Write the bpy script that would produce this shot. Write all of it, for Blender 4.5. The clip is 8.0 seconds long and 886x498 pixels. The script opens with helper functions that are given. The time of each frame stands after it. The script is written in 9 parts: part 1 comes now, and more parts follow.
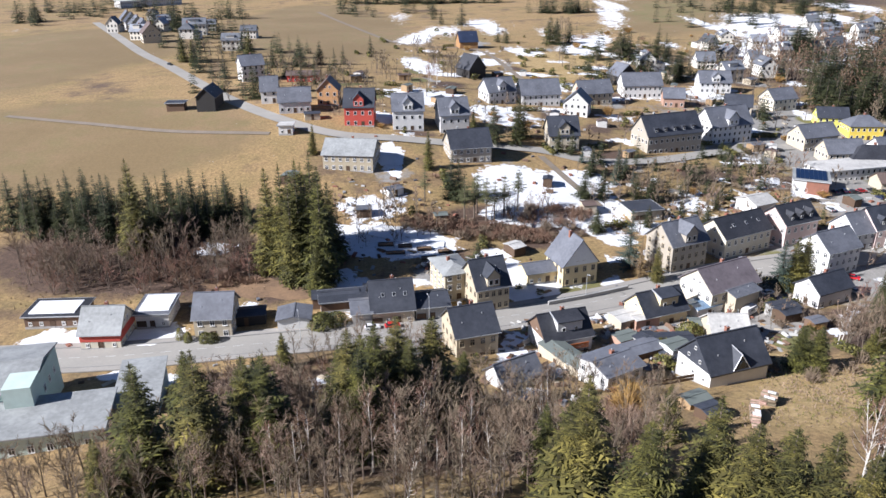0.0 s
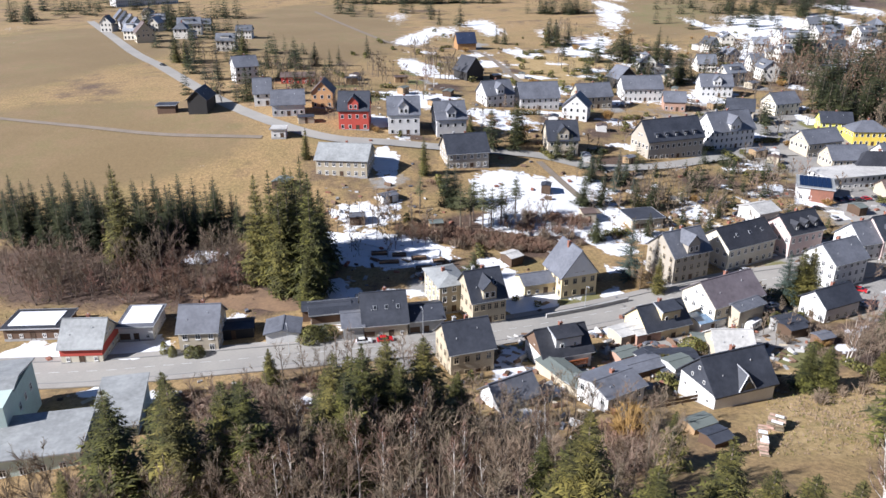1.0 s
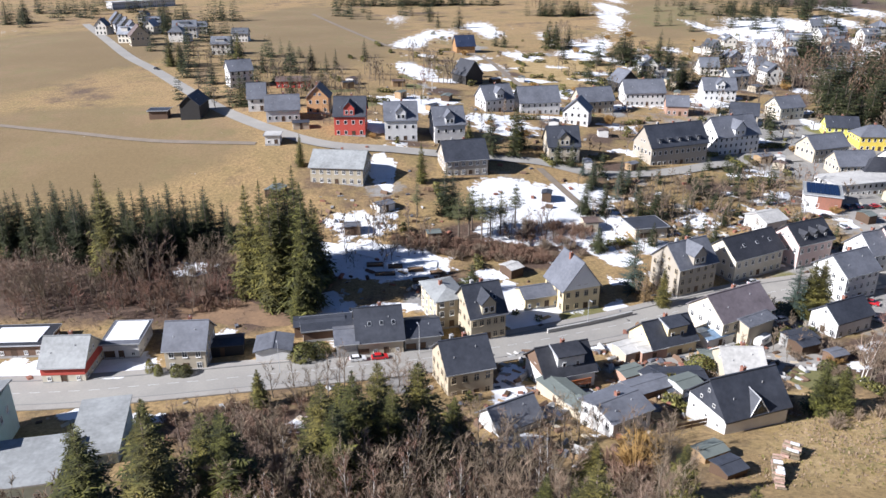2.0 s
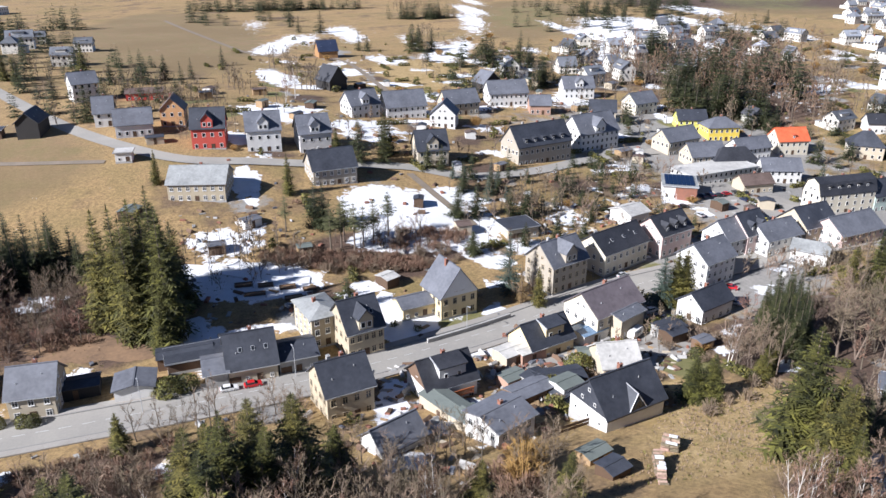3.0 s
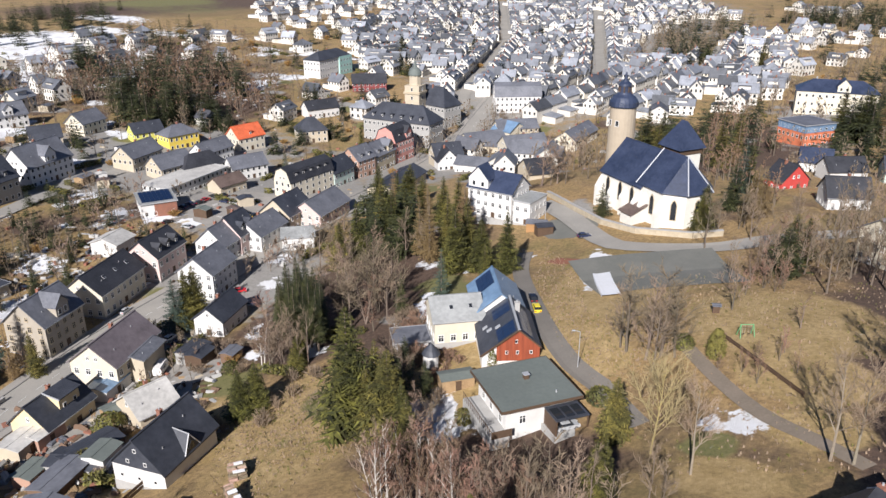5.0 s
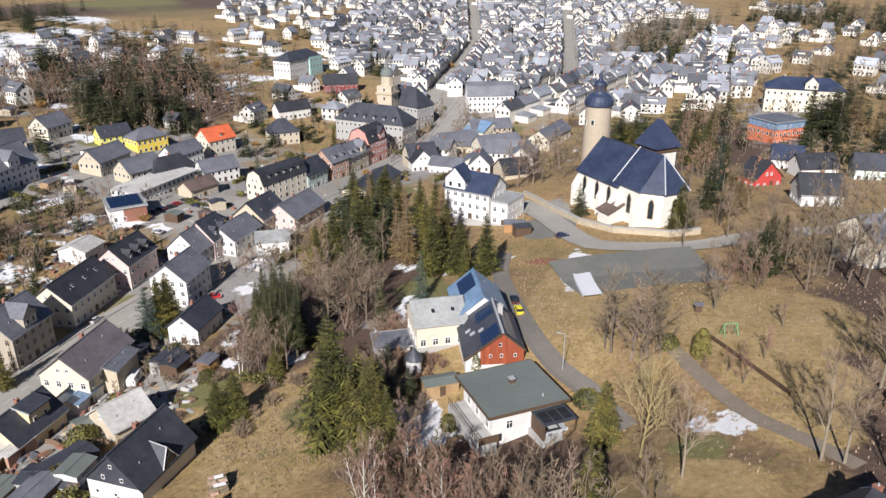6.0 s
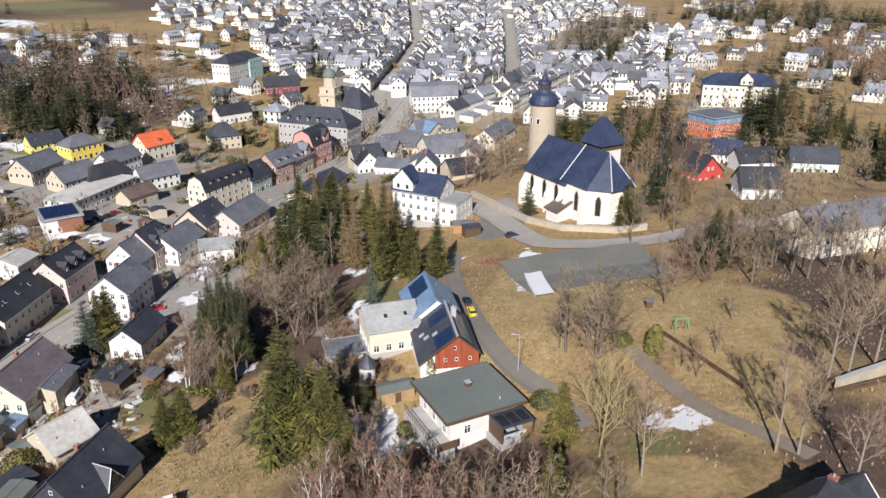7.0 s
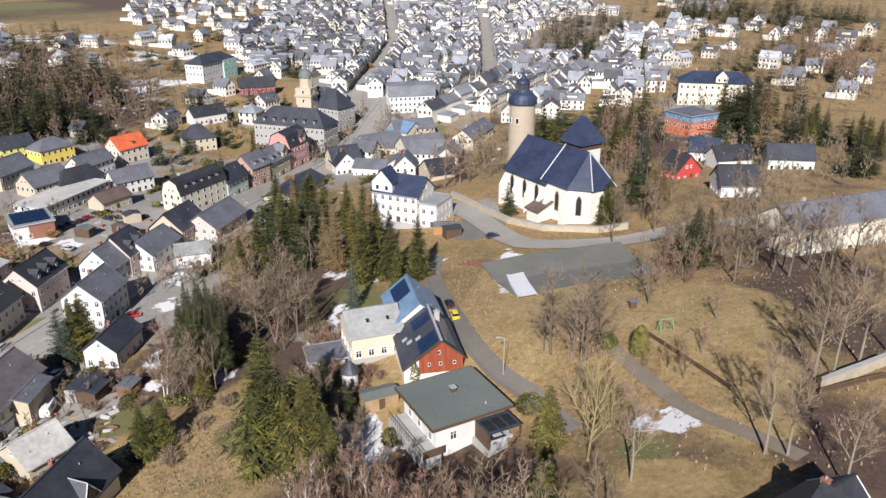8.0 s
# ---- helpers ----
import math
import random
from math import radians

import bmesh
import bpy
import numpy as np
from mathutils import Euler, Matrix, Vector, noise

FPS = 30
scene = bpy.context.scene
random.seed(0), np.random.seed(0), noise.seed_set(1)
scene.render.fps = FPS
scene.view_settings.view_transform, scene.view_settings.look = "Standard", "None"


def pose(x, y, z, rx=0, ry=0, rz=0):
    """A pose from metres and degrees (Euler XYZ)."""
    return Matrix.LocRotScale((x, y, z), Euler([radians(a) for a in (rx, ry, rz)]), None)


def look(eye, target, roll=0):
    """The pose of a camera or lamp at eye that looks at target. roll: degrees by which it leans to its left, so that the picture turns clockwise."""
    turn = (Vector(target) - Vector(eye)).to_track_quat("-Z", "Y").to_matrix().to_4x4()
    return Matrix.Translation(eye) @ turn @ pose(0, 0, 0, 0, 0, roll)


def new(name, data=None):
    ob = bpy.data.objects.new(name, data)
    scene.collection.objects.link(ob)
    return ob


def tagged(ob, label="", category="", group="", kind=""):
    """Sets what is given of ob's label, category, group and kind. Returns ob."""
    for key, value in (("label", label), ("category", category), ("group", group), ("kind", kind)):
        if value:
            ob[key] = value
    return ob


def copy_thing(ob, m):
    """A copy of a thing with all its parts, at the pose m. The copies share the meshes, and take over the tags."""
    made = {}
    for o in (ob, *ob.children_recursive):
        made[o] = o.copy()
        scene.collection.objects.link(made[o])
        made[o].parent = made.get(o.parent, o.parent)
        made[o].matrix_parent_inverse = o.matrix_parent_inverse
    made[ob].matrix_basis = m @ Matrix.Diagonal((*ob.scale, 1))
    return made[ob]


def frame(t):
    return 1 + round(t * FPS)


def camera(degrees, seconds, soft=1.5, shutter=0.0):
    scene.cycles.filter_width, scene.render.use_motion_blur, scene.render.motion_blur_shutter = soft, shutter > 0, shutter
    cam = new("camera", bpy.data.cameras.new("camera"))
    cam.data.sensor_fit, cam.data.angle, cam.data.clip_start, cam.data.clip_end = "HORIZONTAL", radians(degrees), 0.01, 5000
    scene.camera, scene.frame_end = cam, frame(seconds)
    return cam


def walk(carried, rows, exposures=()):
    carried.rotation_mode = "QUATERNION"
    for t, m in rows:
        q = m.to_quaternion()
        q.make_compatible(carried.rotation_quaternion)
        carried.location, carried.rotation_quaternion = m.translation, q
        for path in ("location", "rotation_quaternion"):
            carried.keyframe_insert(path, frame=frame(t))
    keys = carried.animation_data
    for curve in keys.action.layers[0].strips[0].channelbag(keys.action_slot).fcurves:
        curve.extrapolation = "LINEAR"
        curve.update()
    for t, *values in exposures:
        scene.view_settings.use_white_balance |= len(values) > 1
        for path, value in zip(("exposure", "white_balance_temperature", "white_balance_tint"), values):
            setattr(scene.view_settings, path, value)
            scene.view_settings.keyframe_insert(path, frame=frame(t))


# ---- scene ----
cam = camera(60.669, 8.0)
PATH = (
    (0, look((0.003, 0.000, 99.003), (0.002, 138.093, 40.436), -0.225)),
    (0.5, look((0.631, 3.695, 98.894), (0.794, 141.805, 40.367), -0.090)),
    (1, look((0.983, 7.745, 99.181), (1.350, 145.798, 40.524), 0.066)),
    (2.3, look((2.527, 18.256, 98.864), (3.026, 156.477, 40.600), -0.034)),
    (2.5, look((3.298, 19.464, 98.802), (7.387, 157.653, 40.605), 0.008)),
    (3, look((3.625, 22.366, 98.819), (27.965, 158.602, 40.962), 0.101)),
    (3.5, look((3.715, 25.151, 98.916), (48.206, 156.309, 41.310), 0.174)),
    (4, look((4.515, 27.399, 98.631), (71.817, 148.618, 41.391), 0.118)),
    (4.5, look((4.952, 29.456, 98.379), (98.837, 131.667, 41.471), -0.035)),
    (5, look((4.524, 31.709, 98.427), (111.793, 119.829, 41.611), -0.056)),
    (6.5, look((5.780, 35.910, 98.072), (118.240, 117.251, 41.186), -0.057)),
    (7, look((6.480, 36.855, 98.010), (123.213, 111.935, 41.120), -0.078)),
    (7.5, look((7.071, 38.032, 97.886), (126.083, 109.417, 40.962), -0.056)),
    (8, look((7.842, 38.871, 97.909), (126.864, 110.153, 40.878), -0.124)),
)
walk(cam, PATH, ((0, 0.99, 5930, 14), (3, 0.98, 5930, 14), (5, 0.64, 6300, 14), (8, 0.60, 6350, 14)))

# ---- world and sun ----
world = bpy.data.worlds.new("sky_world")
scene.world = world
world.use_nodes = True
sky = world.node_tree.nodes.new("ShaderNodeTexSky")
sky.sky_type, sky.sun_disc = "NISHITA", False
sky.ozone_density, sky.air_density, sky.dust_density, sky.altitude = 4.0, 0.6, 0.3, 800.0
sky.sun_elevation, sky.sun_rotation = radians(33), radians(249)
world.node_tree.links.new(sky.outputs[0], world.node_tree.nodes["Background"].inputs[0])
world.node_tree.nodes["Background"].inputs[1].default_value = 0.05
sun_data = bpy.data.lights.new("sun", "SUN")
sun_data.energy, sun_data.angle, sun_data.color = 5.0, radians(0.5), (1.0, 0.965, 0.91)
sun = new("sun", sun_data)
sun.matrix_world = look((-0.934 * 80, -0.358 * 80, 80 * math.tan(radians(33))), (0, 0, 0))

# ---- materials ----
FULL = 1.5  # metres to one unit of the plan below; the last lines set every thing to full size


def mat(name, base, other=None, rough=0.9, fine=3.0, coarse=0.25, amount=0.35, bump=0.3, metal=0.0, spread=0.0, stretch=(1, 1, 1), world_space=False):
    """A surface of two colours mixed by grain at two sizes (in cycles per metre), with relief; spread varies it from thing to thing."""
    m = bpy.data.materials.new(name)
    m.use_nodes = True
    nt = m.node_tree
    n, link = nt.nodes, nt.links.new
    bsdf = n["Principled BSDF"]
    bsdf.inputs["Roughness"].default_value, bsdf.inputs["Metallic"].default_value = rough, metal
    other = other or tuple(c * 0.7 for c in base)
    if world_space:
        shrink = n.new("ShaderNodeVectorMath")
        shrink.operation, shrink.inputs["Scale"].default_value = "SCALE", 1 / FULL
        link(n.new("ShaderNodeNewGeometry").outputs["Position"], shrink.inputs[0])
        out = shrink.outputs[0]
    else:
        out = n.new("ShaderNodeTexCoord").outputs["Object"]
    info = n.new("ShaderNodeObjectInfo")
    mapping = n.new("ShaderNodeMapping")
    mapping.inputs["Scale"].default_value = stretch
    link(out, mapping.inputs["Vector"])
    if not world_space:
        shift = n.new("ShaderNodeMath")
        shift.operation = "MULTIPLY"
        shift.inputs[1].default_value = 37.0
        link(info.outputs["Random"], shift.inputs[0])
        link(shift.outputs[0], mapping.inputs["Location"])
    a, b = n.new("ShaderNodeTexNoise"), n.new("ShaderNodeTexNoise")
    a.inputs["Scale"].default_value, a.inputs["Detail"].default_value = fine, 6
    b.inputs["Scale"].default_value, b.inputs["Detail"].default_value = coarse, 5
    b.inputs["Roughness"].default_value = 0.65
    link(mapping.outputs[0], a.inputs["Vector"])
    link(mapping.outputs[0], b.inputs["Vector"])
    ra, rb = n.new("ShaderNodeValToRGB"), n.new("ShaderNodeValToRGB")
    for r, lo, hi in ((ra, 0.32, 0.68), (rb, 0.38, 0.62)):
        r.color_ramp.elements[0].position, r.color_ramp.elements[1].position = lo, hi
    link(a.outputs["Fac"], ra.inputs[0])
    link(b.outputs["Fac"], rb.inputs[0])
    add = n.new("ShaderNodeMath")
    add.operation = "MULTIPLY_ADD"
    add.inputs[1].default_value = 0.45
    link(ra.outputs[0], add.inputs[0])
    half = n.new("ShaderNodeMath")
    half.operation = "MULTIPLY"
    half.inputs[1].default_value = 0.55
    link(rb.outputs[0], half.inputs[0])
    link(half.outputs[0], add.inputs[2])
    fac = n.new("ShaderNodeMath")
    fac.operation = "MULTIPLY"
    fac.inputs[1].default_value = amount * 2
    fac.use_clamp = True
    link(add.outputs[0], fac.inputs[0])
    mix = n.new("ShaderNodeMix")
    mix.data_type = "RGBA"
    mix.inputs[6].default_value, mix.inputs[7].default_value = (*base, 1), (*other, 1)
    link(fac.outputs[0], mix.inputs[0])
    colour = mix.outputs[2]
    if spread:
        hsv = n.new("ShaderNodeHueSaturation")
        val = n.new("ShaderNodeMapRange")
        val.inputs["To Min"].default_value, val.inputs["To Max"].default_value = 1 - spread, 1 + spread
        link(info.outputs["Random"], val.inputs["Value"])
        link(val.outputs[0], hsv.inputs["Value"])
        hue = n.new("ShaderNodeMapRange")
        hue.inputs["To Min"].default_value, hue.inputs["To Max"].default_value = 0.5 + 0.06 * spread, 0.5 - 0.06 * spread
        link(info.outputs["Random"], hue.inputs["Value"])
        link(hue.outputs[0], hsv.inputs["Hue"])
        link(colour, hsv.inputs["Color"])
        colour = hsv.outputs[0]
    link(colour, bsdf.inputs["Base Color"])
    if bump:
        bp = n.new("ShaderNodeBump")
        bp.inputs["Strength"].default_value, bp.inputs["Distance"].default_value = bump, 0.05
        link(a.outputs["Fac"], bp.inputs["Height"])
        link(bp.outputs[0], bsdf.inputs["Normal"])
    return m


def slate(name, base, rough=0.55, spread=0.0):
    """Roof covering with courses about 0.3 m high and staggered joints."""
    m = mat(name, base, tuple(c * 1.7 + 0.014 for c in base), rough, 1.6, 0.22, 0.5, 0.0, 0.0, spread)
    nt = m.node_tree
    n, link = nt.nodes, nt.links.new
    tc = n.new("ShaderNodeTexCoord")
    sep, comb = n.new("ShaderNodeSeparateXYZ"), n.new("ShaderNodeCombineXYZ")
    link(tc.outputs["Object"], sep.inputs[0])
    along = n.new("ShaderNodeMath")
    link(sep.outputs[0], along.inputs[0])
    link(sep.outputs[1], along.inputs[1])
    link(along.outputs[0], comb.inputs[0])
    link(sep.outputs[2], comb.inputs[1])
    br = n.new("ShaderNodeTexBrick")
    br.inputs["Scale"].default_value = 1.0
    br.inputs["Brick Width"].default_value, br.inputs["Row Height"].default_value = 0.24, 0.17
    br.inputs["Mortar Size"].default_value = 0.02
    link(comb.outputs[0], br.inputs["Vector"])
    bp = n.new("ShaderNodeBump")
    bp.inputs["Strength"].default_value, bp.inputs["Distance"].default_value = 0.5, 0.03
    link(br.outputs["Color"], bp.inputs["Height"])
    link(bp.outputs[0], n["Principled BSDF"].inputs["Normal"])
    return m


def ground_mat():
    """Dry winter grass: straw, moss green and bare earth, at several sizes."""
    m = bpy.data.materials.new("winter_grass")
    m.use_nodes = True
    nt = m.node_tree
    n, link = nt.nodes, nt.links.new
    bsdf = n["Principled BSDF"]
    bsdf.inputs["Roughness"].default_value = 0.95
    shrink = n.new("ShaderNodeVectorMath")
    shrink.operation, shrink.inputs["Scale"].default_value = "SCALE", 1 / FULL
    link(n.new("ShaderNodeNewGeometry").outputs["Position"], shrink.inputs[0])
    pos = shrink.outputs[0]

    def tex(scale, detail, lo, hi, rough=0.6):
        t, r = n.new("ShaderNodeTexNoise"), n.new("ShaderNodeValToRGB")
        t.inputs["Scale"].default_value, t.inputs["Detail"].default_value, t.inputs["Roughness"].default_value = scale, detail, rough
        r.color_ramp.elements[0].position, r.color_ramp.elements[1].position = lo, hi
        link(pos, t.inputs["Vector"])
        link(t.outputs["Fac"], r.inputs[0])
        return r.outputs[0], t.outputs["Fac"]

    def blend(fac, a, b):
        x = n.new("ShaderNodeMix")
        x.data_type = "RGBA"
        link(fac, x.inputs[0])
        for sock, c in ((6, a), (7, b)):
            if isinstance(c, tuple):
                x.inputs[sock].default_value = (*c, 1)
            else:
                link(c, x.inputs[sock])
        return x.outputs[2]

    big, _ = tex(0.018, 5, 0.4, 0.6)
    mid, _ = tex(0.12, 6, 0.42, 0.62)
    soil, _ = tex(0.05, 8, 0.52, 0.66, 0.7)
    small, f = tex(1.3, 9, 0.36, 0.64, 0.86)
    straw = blend(small, (0.14, 0.088, 0.038), (0.46, 0.31, 0.14))
    green = blend(small, (0.115, 0.09, 0.034), (0.31, 0.225, 0.09))
    brown = blend(small, (0.06, 0.038, 0.024), (0.18, 0.118, 0.074))
    c = blend(big, straw, green)
    c = blend(mid, c, straw)
    c = blend(soil, c, brown)
    # fields, meadows, leaf litter and snow, where the ground carries them; the litter tone also stands in for shade at
    # some spots
    cover = n.new("ShaderNodeAttribute")
    cover.attribute_name = "cover"
    rgb = n.new("ShaderNodeSeparateColor")
    link(cover.outputs["Color"], rgb.inputs[0])

    def edge(amount, scale, detail, gain, lo, hi):
        t = n.new("ShaderNodeTexNoise")
        t.inputs["Scale"].default_value, t.inputs["Detail"].default_value, t.inputs["Roughness"].default_value = scale, detail, 0.68
        link(pos, t.inputs["Vector"])
        m1 = n.new("ShaderNodeMath")
        m1.operation = "MULTIPLY_ADD"
        m1.inputs[1].default_value, m1.inputs[2].default_value = gain, -0.5 * gain
        link(t.outputs["Fac"], m1.inputs[0])
        m2 = n.new("ShaderNodeMath")
        link(m1.outputs[0], m2.inputs[0])
        link(amount, m2.inputs[1])
        r = n.new("ShaderNodeMapRange")
        r.inputs["From Min"].default_value, r.inputs["From Max"].default_value = lo, hi
        link(m2.outputs[0], r.inputs["Value"])
        return r.outputs[0]

    furrow, _ = tex(0.5, 4, 0.35, 0.65)
    field = blend(furrow, blend(small, (0.185, 0.12, 0.06), (0.285, 0.19, 0.10)), blend(small, (0.18, 0.125, 0.06), (0.26, 0.182, 0.092)))
    field = blend(mid, field, blend(small, (0.155, 0.122, 0.05), (0.235, 0.18, 0.08)))
    field = blend(big, field, blend(small, (0.15, 0.104, 0.046), (0.225, 0.155, 0.072)))
    c = blend(edge(rgb.outputs[2], 0.06, 5, 0.5, 0.4, 0.6), c, field)
    c = blend(edge(rgb.outputs[1], 0.12, 7, 0.9, 0.35, 0.65), c, blend(small, (0.038, 0.024, 0.017), (0.145, 0.09, 0.06)))
    paved = n.new("ShaderNodeAttribute")
    paved.attribute_name = "paved"
    c = blend(edge(paved.outputs["Fac"], 0.2, 6, 0.9, 0.4, 0.6), c, blend(small, (0.20, 0.19, 0.175), (0.32, 0.305, 0.28)))
    hay = n.new("ShaderNodeAttribute")
    hay.attribute_name = "meadow"
    tuft, _ = tex(0.35, 7, 0.38, 0.62, 0.75)
    dry = blend(tuft, blend(small, (0.28, 0.195, 0.084), (0.55, 0.40, 0.20)), blend(small, (0.185, 0.128, 0.048), (0.40, 0.28, 0.115)))
    c = blend(edge(hay.outputs["Fac"], 0.15, 6, 0.7, 0.4, 0.6), c, dry)
    c = blend(edge(cover.outputs["Alpha"], 0.15, 6, 0.7, 0.4, 0.6), c, blend(small, (0.11, 0.115, 0.035), (0.20, 0.175, 0.07)))
    c = blend(edge(rgb.outputs[0], 0.33, 10, 2.3, 0.42, 0.54), c, blend(mid, (0.76, 0.77, 0.79), (0.62, 0.62, 0.62)))
    link(c, bsdf.inputs["Base Color"])
    bp = n.new("ShaderNodeBump")
    bp.inputs["Strength"].default_value, bp.inputs["Distance"].default_value = 0.7, 0.3
    link(f, bp.inputs["Height"])
    link(bp.outputs[0], bsdf.inputs["Normal"])
    return m


GRASS = ground_mat()
SNOW = mat("old_snow", (0.76, 0.77, 0.79), (0.62, 0.62, 0.62), 0.8, 2.0, 0.3, 0.3, 0.6, world_space=True)
ASPHALT = mat("worn_asphalt", (0.33, 0.31, 0.275), (0.24, 0.228, 0.208), 0.9, 3.0, 0.12, 0.4, 0.2, world_space=True)
OLDASPHALT = mat("old_asphalt", (0.20, 0.18, 0.155), (0.145, 0.132, 0.115), 0.9, 3.0, 0.15, 0.4, 0.2, world_space=True)
GRAVEL = mat("dark_gravel", (0.12, 0.125, 0.11), (0.19, 0.185, 0.165), 0.95, 4.0, 0.2, 0.4, 0.4, world_space=True)
PAVING = mat("pale_paving", (0.33, 0.31, 0.28), (0.24, 0.22, 0.195), 0.9, 4.0, 0.3, 0.4, 0.2, world_space=True)
KERB = mat("kerb_stone", (0.27, 0.26, 0.245), None, 0.85, 5, 0.5, 0.3, 0.2, world_space=True)
BANK = mat("earth_bank", (0.25, 0.155, 0.085), (0.13, 0.082, 0.05), 0.95, 1.6, 0.15, 0.5, 0.7, world_space=True)
REDDIRT = mat("red_cinder", (0.26, 0.10, 0.06), (0.18, 0.08, 0.05), 0.95, 3, 0.3, 0.4, 0.4, world_space=True)
TRACK = mat("gravel_track", (0.235, 0.19, 0.145), (0.165, 0.135, 0.10), 0.95, 3.0, 0.25, 0.45, 0.4, world_space=True)
PAINT = mat("road_paint", (0.6, 0.6, 0.58), None, 0.8, 6, 1, 0.4, 0)

WALLS = {}
for key, c in dict(
    cream=(0.61, 0.555, 0.44), white=(0.65, 0.635, 0.605), sand=(0.50, 0.43, 0.32), grey=(0.36, 0.35, 0.33), pale_grey=(0.52, 0.51, 0.50),
    ochre=(0.45, 0.385, 0.275), yellow=(0.70, 0.57, 0.34), strong_yellow=(0.80, 0.60, 0.10), lime=(0.62, 0.60, 0.14), pink=(0.60, 0.46, 0.42),
    stone=(0.38, 0.335, 0.27), mint=(0.52, 0.62, 0.56), brick=(0.42, 0.26, 0.19), red=(0.52, 0.085, 0.06), redp=(0.50, 0.06, 0.05),
    maroon=(0.22, 0.05, 0.05), orange=(0.58, 0.17, 0.08), orange_w=(0.60, 0.34, 0.16), school=(0.66, 0.60, 0.47), brown=(0.16, 0.10, 0.065),
    black=(0.035, 0.032, 0.03), timber=(0.36, 0.20, 0.085), turquoise=(0.38, 0.60, 0.54), rose=(0.56, 0.27, 0.23), church=(0.70, 0.67, 0.60), tower=(0.42, 0.35, 0.26),
).items():
    WALLS[key] = mat("plaster_" + key, c, tuple(v * 0.78 for v in c), 0.92, 1.2, 0.22, 0.34, 0.15)
BOARDS = mat("red_boards", (0.33, 0.075, 0.03), (0.20, 0.045, 0.02), 0.8, 1.5, 0.4, 0.5, 0.5, stretch=(6, 6, 0.3))
ROOFS = dict(
    slate=slate("slate_grey", (0.09, 0.094, 0.108)), dark=slate("slate_dark", (0.027, 0.03, 0.039)), black=slate("slate_black", (0.02, 0.021, 0.026)),
    navy=slate("slate_blue", (0.018, 0.026, 0.052), 0.4), grey=slate("fibre_grey", (0.20, 0.205, 0.20)), pale=slate("pale_sheet", (0.34, 0.33, 0.31), 0.6),
    brown=slate("tile_brown", (0.085, 0.06, 0.05)), mauve=slate("tile_mauve", (0.105, 0.088, 0.094)), redtile=slate("tile_red", (0.42, 0.085, 0.03), 0.7), blue=slate("sheet_blue", (0.10, 0.16, 0.24), 0.35),
    felt=mat("bitumen_felt", (0.15, 0.17, 0.155), (0.10, 0.115, 0.105), 0.75, 2, 0.12, 0.4, 0.1), snow=SNOW,
)
TOWNWALL = mat("town_plaster", (0.60, 0.575, 0.515), (0.48, 0.45, 0.395), 0.92, 1.2, 0.2, 0.35, 0.1, spread=0.22)
TOWNROOF = slate("town_slate", (0.088, 0.092, 0.104), 0.5, 0.5)
def by_island(name, m, lo, hi, palette=()):
    """The same surface, varied from piece to piece of one mesh."""
    k = m.copy()
    k.name = name
    n, link = k.node_tree.nodes, k.node_tree.links.new
    geo, rng, hsv = n.new("ShaderNodeNewGeometry"), n.new("ShaderNodeMapRange"), n.new("ShaderNodeHueSaturation")
    link(geo.outputs["Random Per Island"], rng.inputs["Value"])
    rng.inputs["To Min"].default_value, rng.inputs["To Max"].default_value = lo, hi
    link(rng.outputs[0], hsv.inputs["Value"])
    sock = n["Principled BSDF"].inputs["Base Color"]
    link(sock.links[0].from_socket, hsv.inputs["Color"])
    link(hsv.outputs[0], sock)
    if palette:
        ramp, mul = n.new("ShaderNodeValToRGB"), n.new("ShaderNodeMix")
        ramp.color_ramp.interpolation = "CONSTANT"
        for i, col in enumerate(palette):
            e = ramp.color_ramp.elements[i] if i < 2 else ramp.color_ramp.elements.new(0)
            e.position, e.color = i / len(palette), (*col, 1)
        shuffle = n.new("ShaderNodeMath")
        shuffle.operation = "MULTIPLY"
        shuffle.inputs[1].default_value = 7.31
        wrap = n.new("ShaderNodeMath")
        wrap.operation = "FRACT"
        link(geo.outputs["Random Per Island"], shuffle.inputs[0])
        link(shuffle.outputs[0], wrap.inputs[0])
        link(wrap.outputs[0], ramp.inputs[0])
        mul.data_type, mul.blend_type = "RGBA", "MULTIPLY"
        mul.inputs[0].default_value = 1.0
        link(hsv.outputs[0], mul.inputs[6])
        link(ramp.outputs[0], mul.inputs[7])
        link(mul.outputs[2], sock)
    return k


FARWALL, FARROOF = by_island("far_plaster", TOWNWALL, 0.8, 1.2, ((1.1, 1.1, 1.1), (1, 0.92, 0.72), (0.75, 0.75, 0.76), (1.12, 1.12, 1.14), (1, 0.8, 0.48), (0.7, 0.61, 0.48), (0.95, 0.7, 0.62), (1.08, 1.05, 0.98), (0.86, 0.84, 0.76))), by_island("far_slate", TOWNROOF, 0.4, 1.8, ((1, 1, 1), (1, 1, 1.1), (1.2, 1.05, 0.95), (0.8, 0.85, 1), (1.5, 1.5, 1.5), (1, 1, 1)))
FRAME = mat("window_frame_white", (0.74, 0.73, 0.70), None, 0.6, 8, 1, 0.15, 0)
STONEFRAME = mat("sandstone_surround", (0.48, 0.40, 0.28), None, 0.9, 6, 1, 0.3, 0.2)
TRIM = mat("sheet_metal_trim", (0.55, 0.56, 0.57), None, 0.45, 5, 1, 0.2, 0, 0.4)
DARKWOOD = mat("dark_wood", (0.10, 0.06, 0.035), None, 0.8, 4, 0.6, 0.4, 0.3)
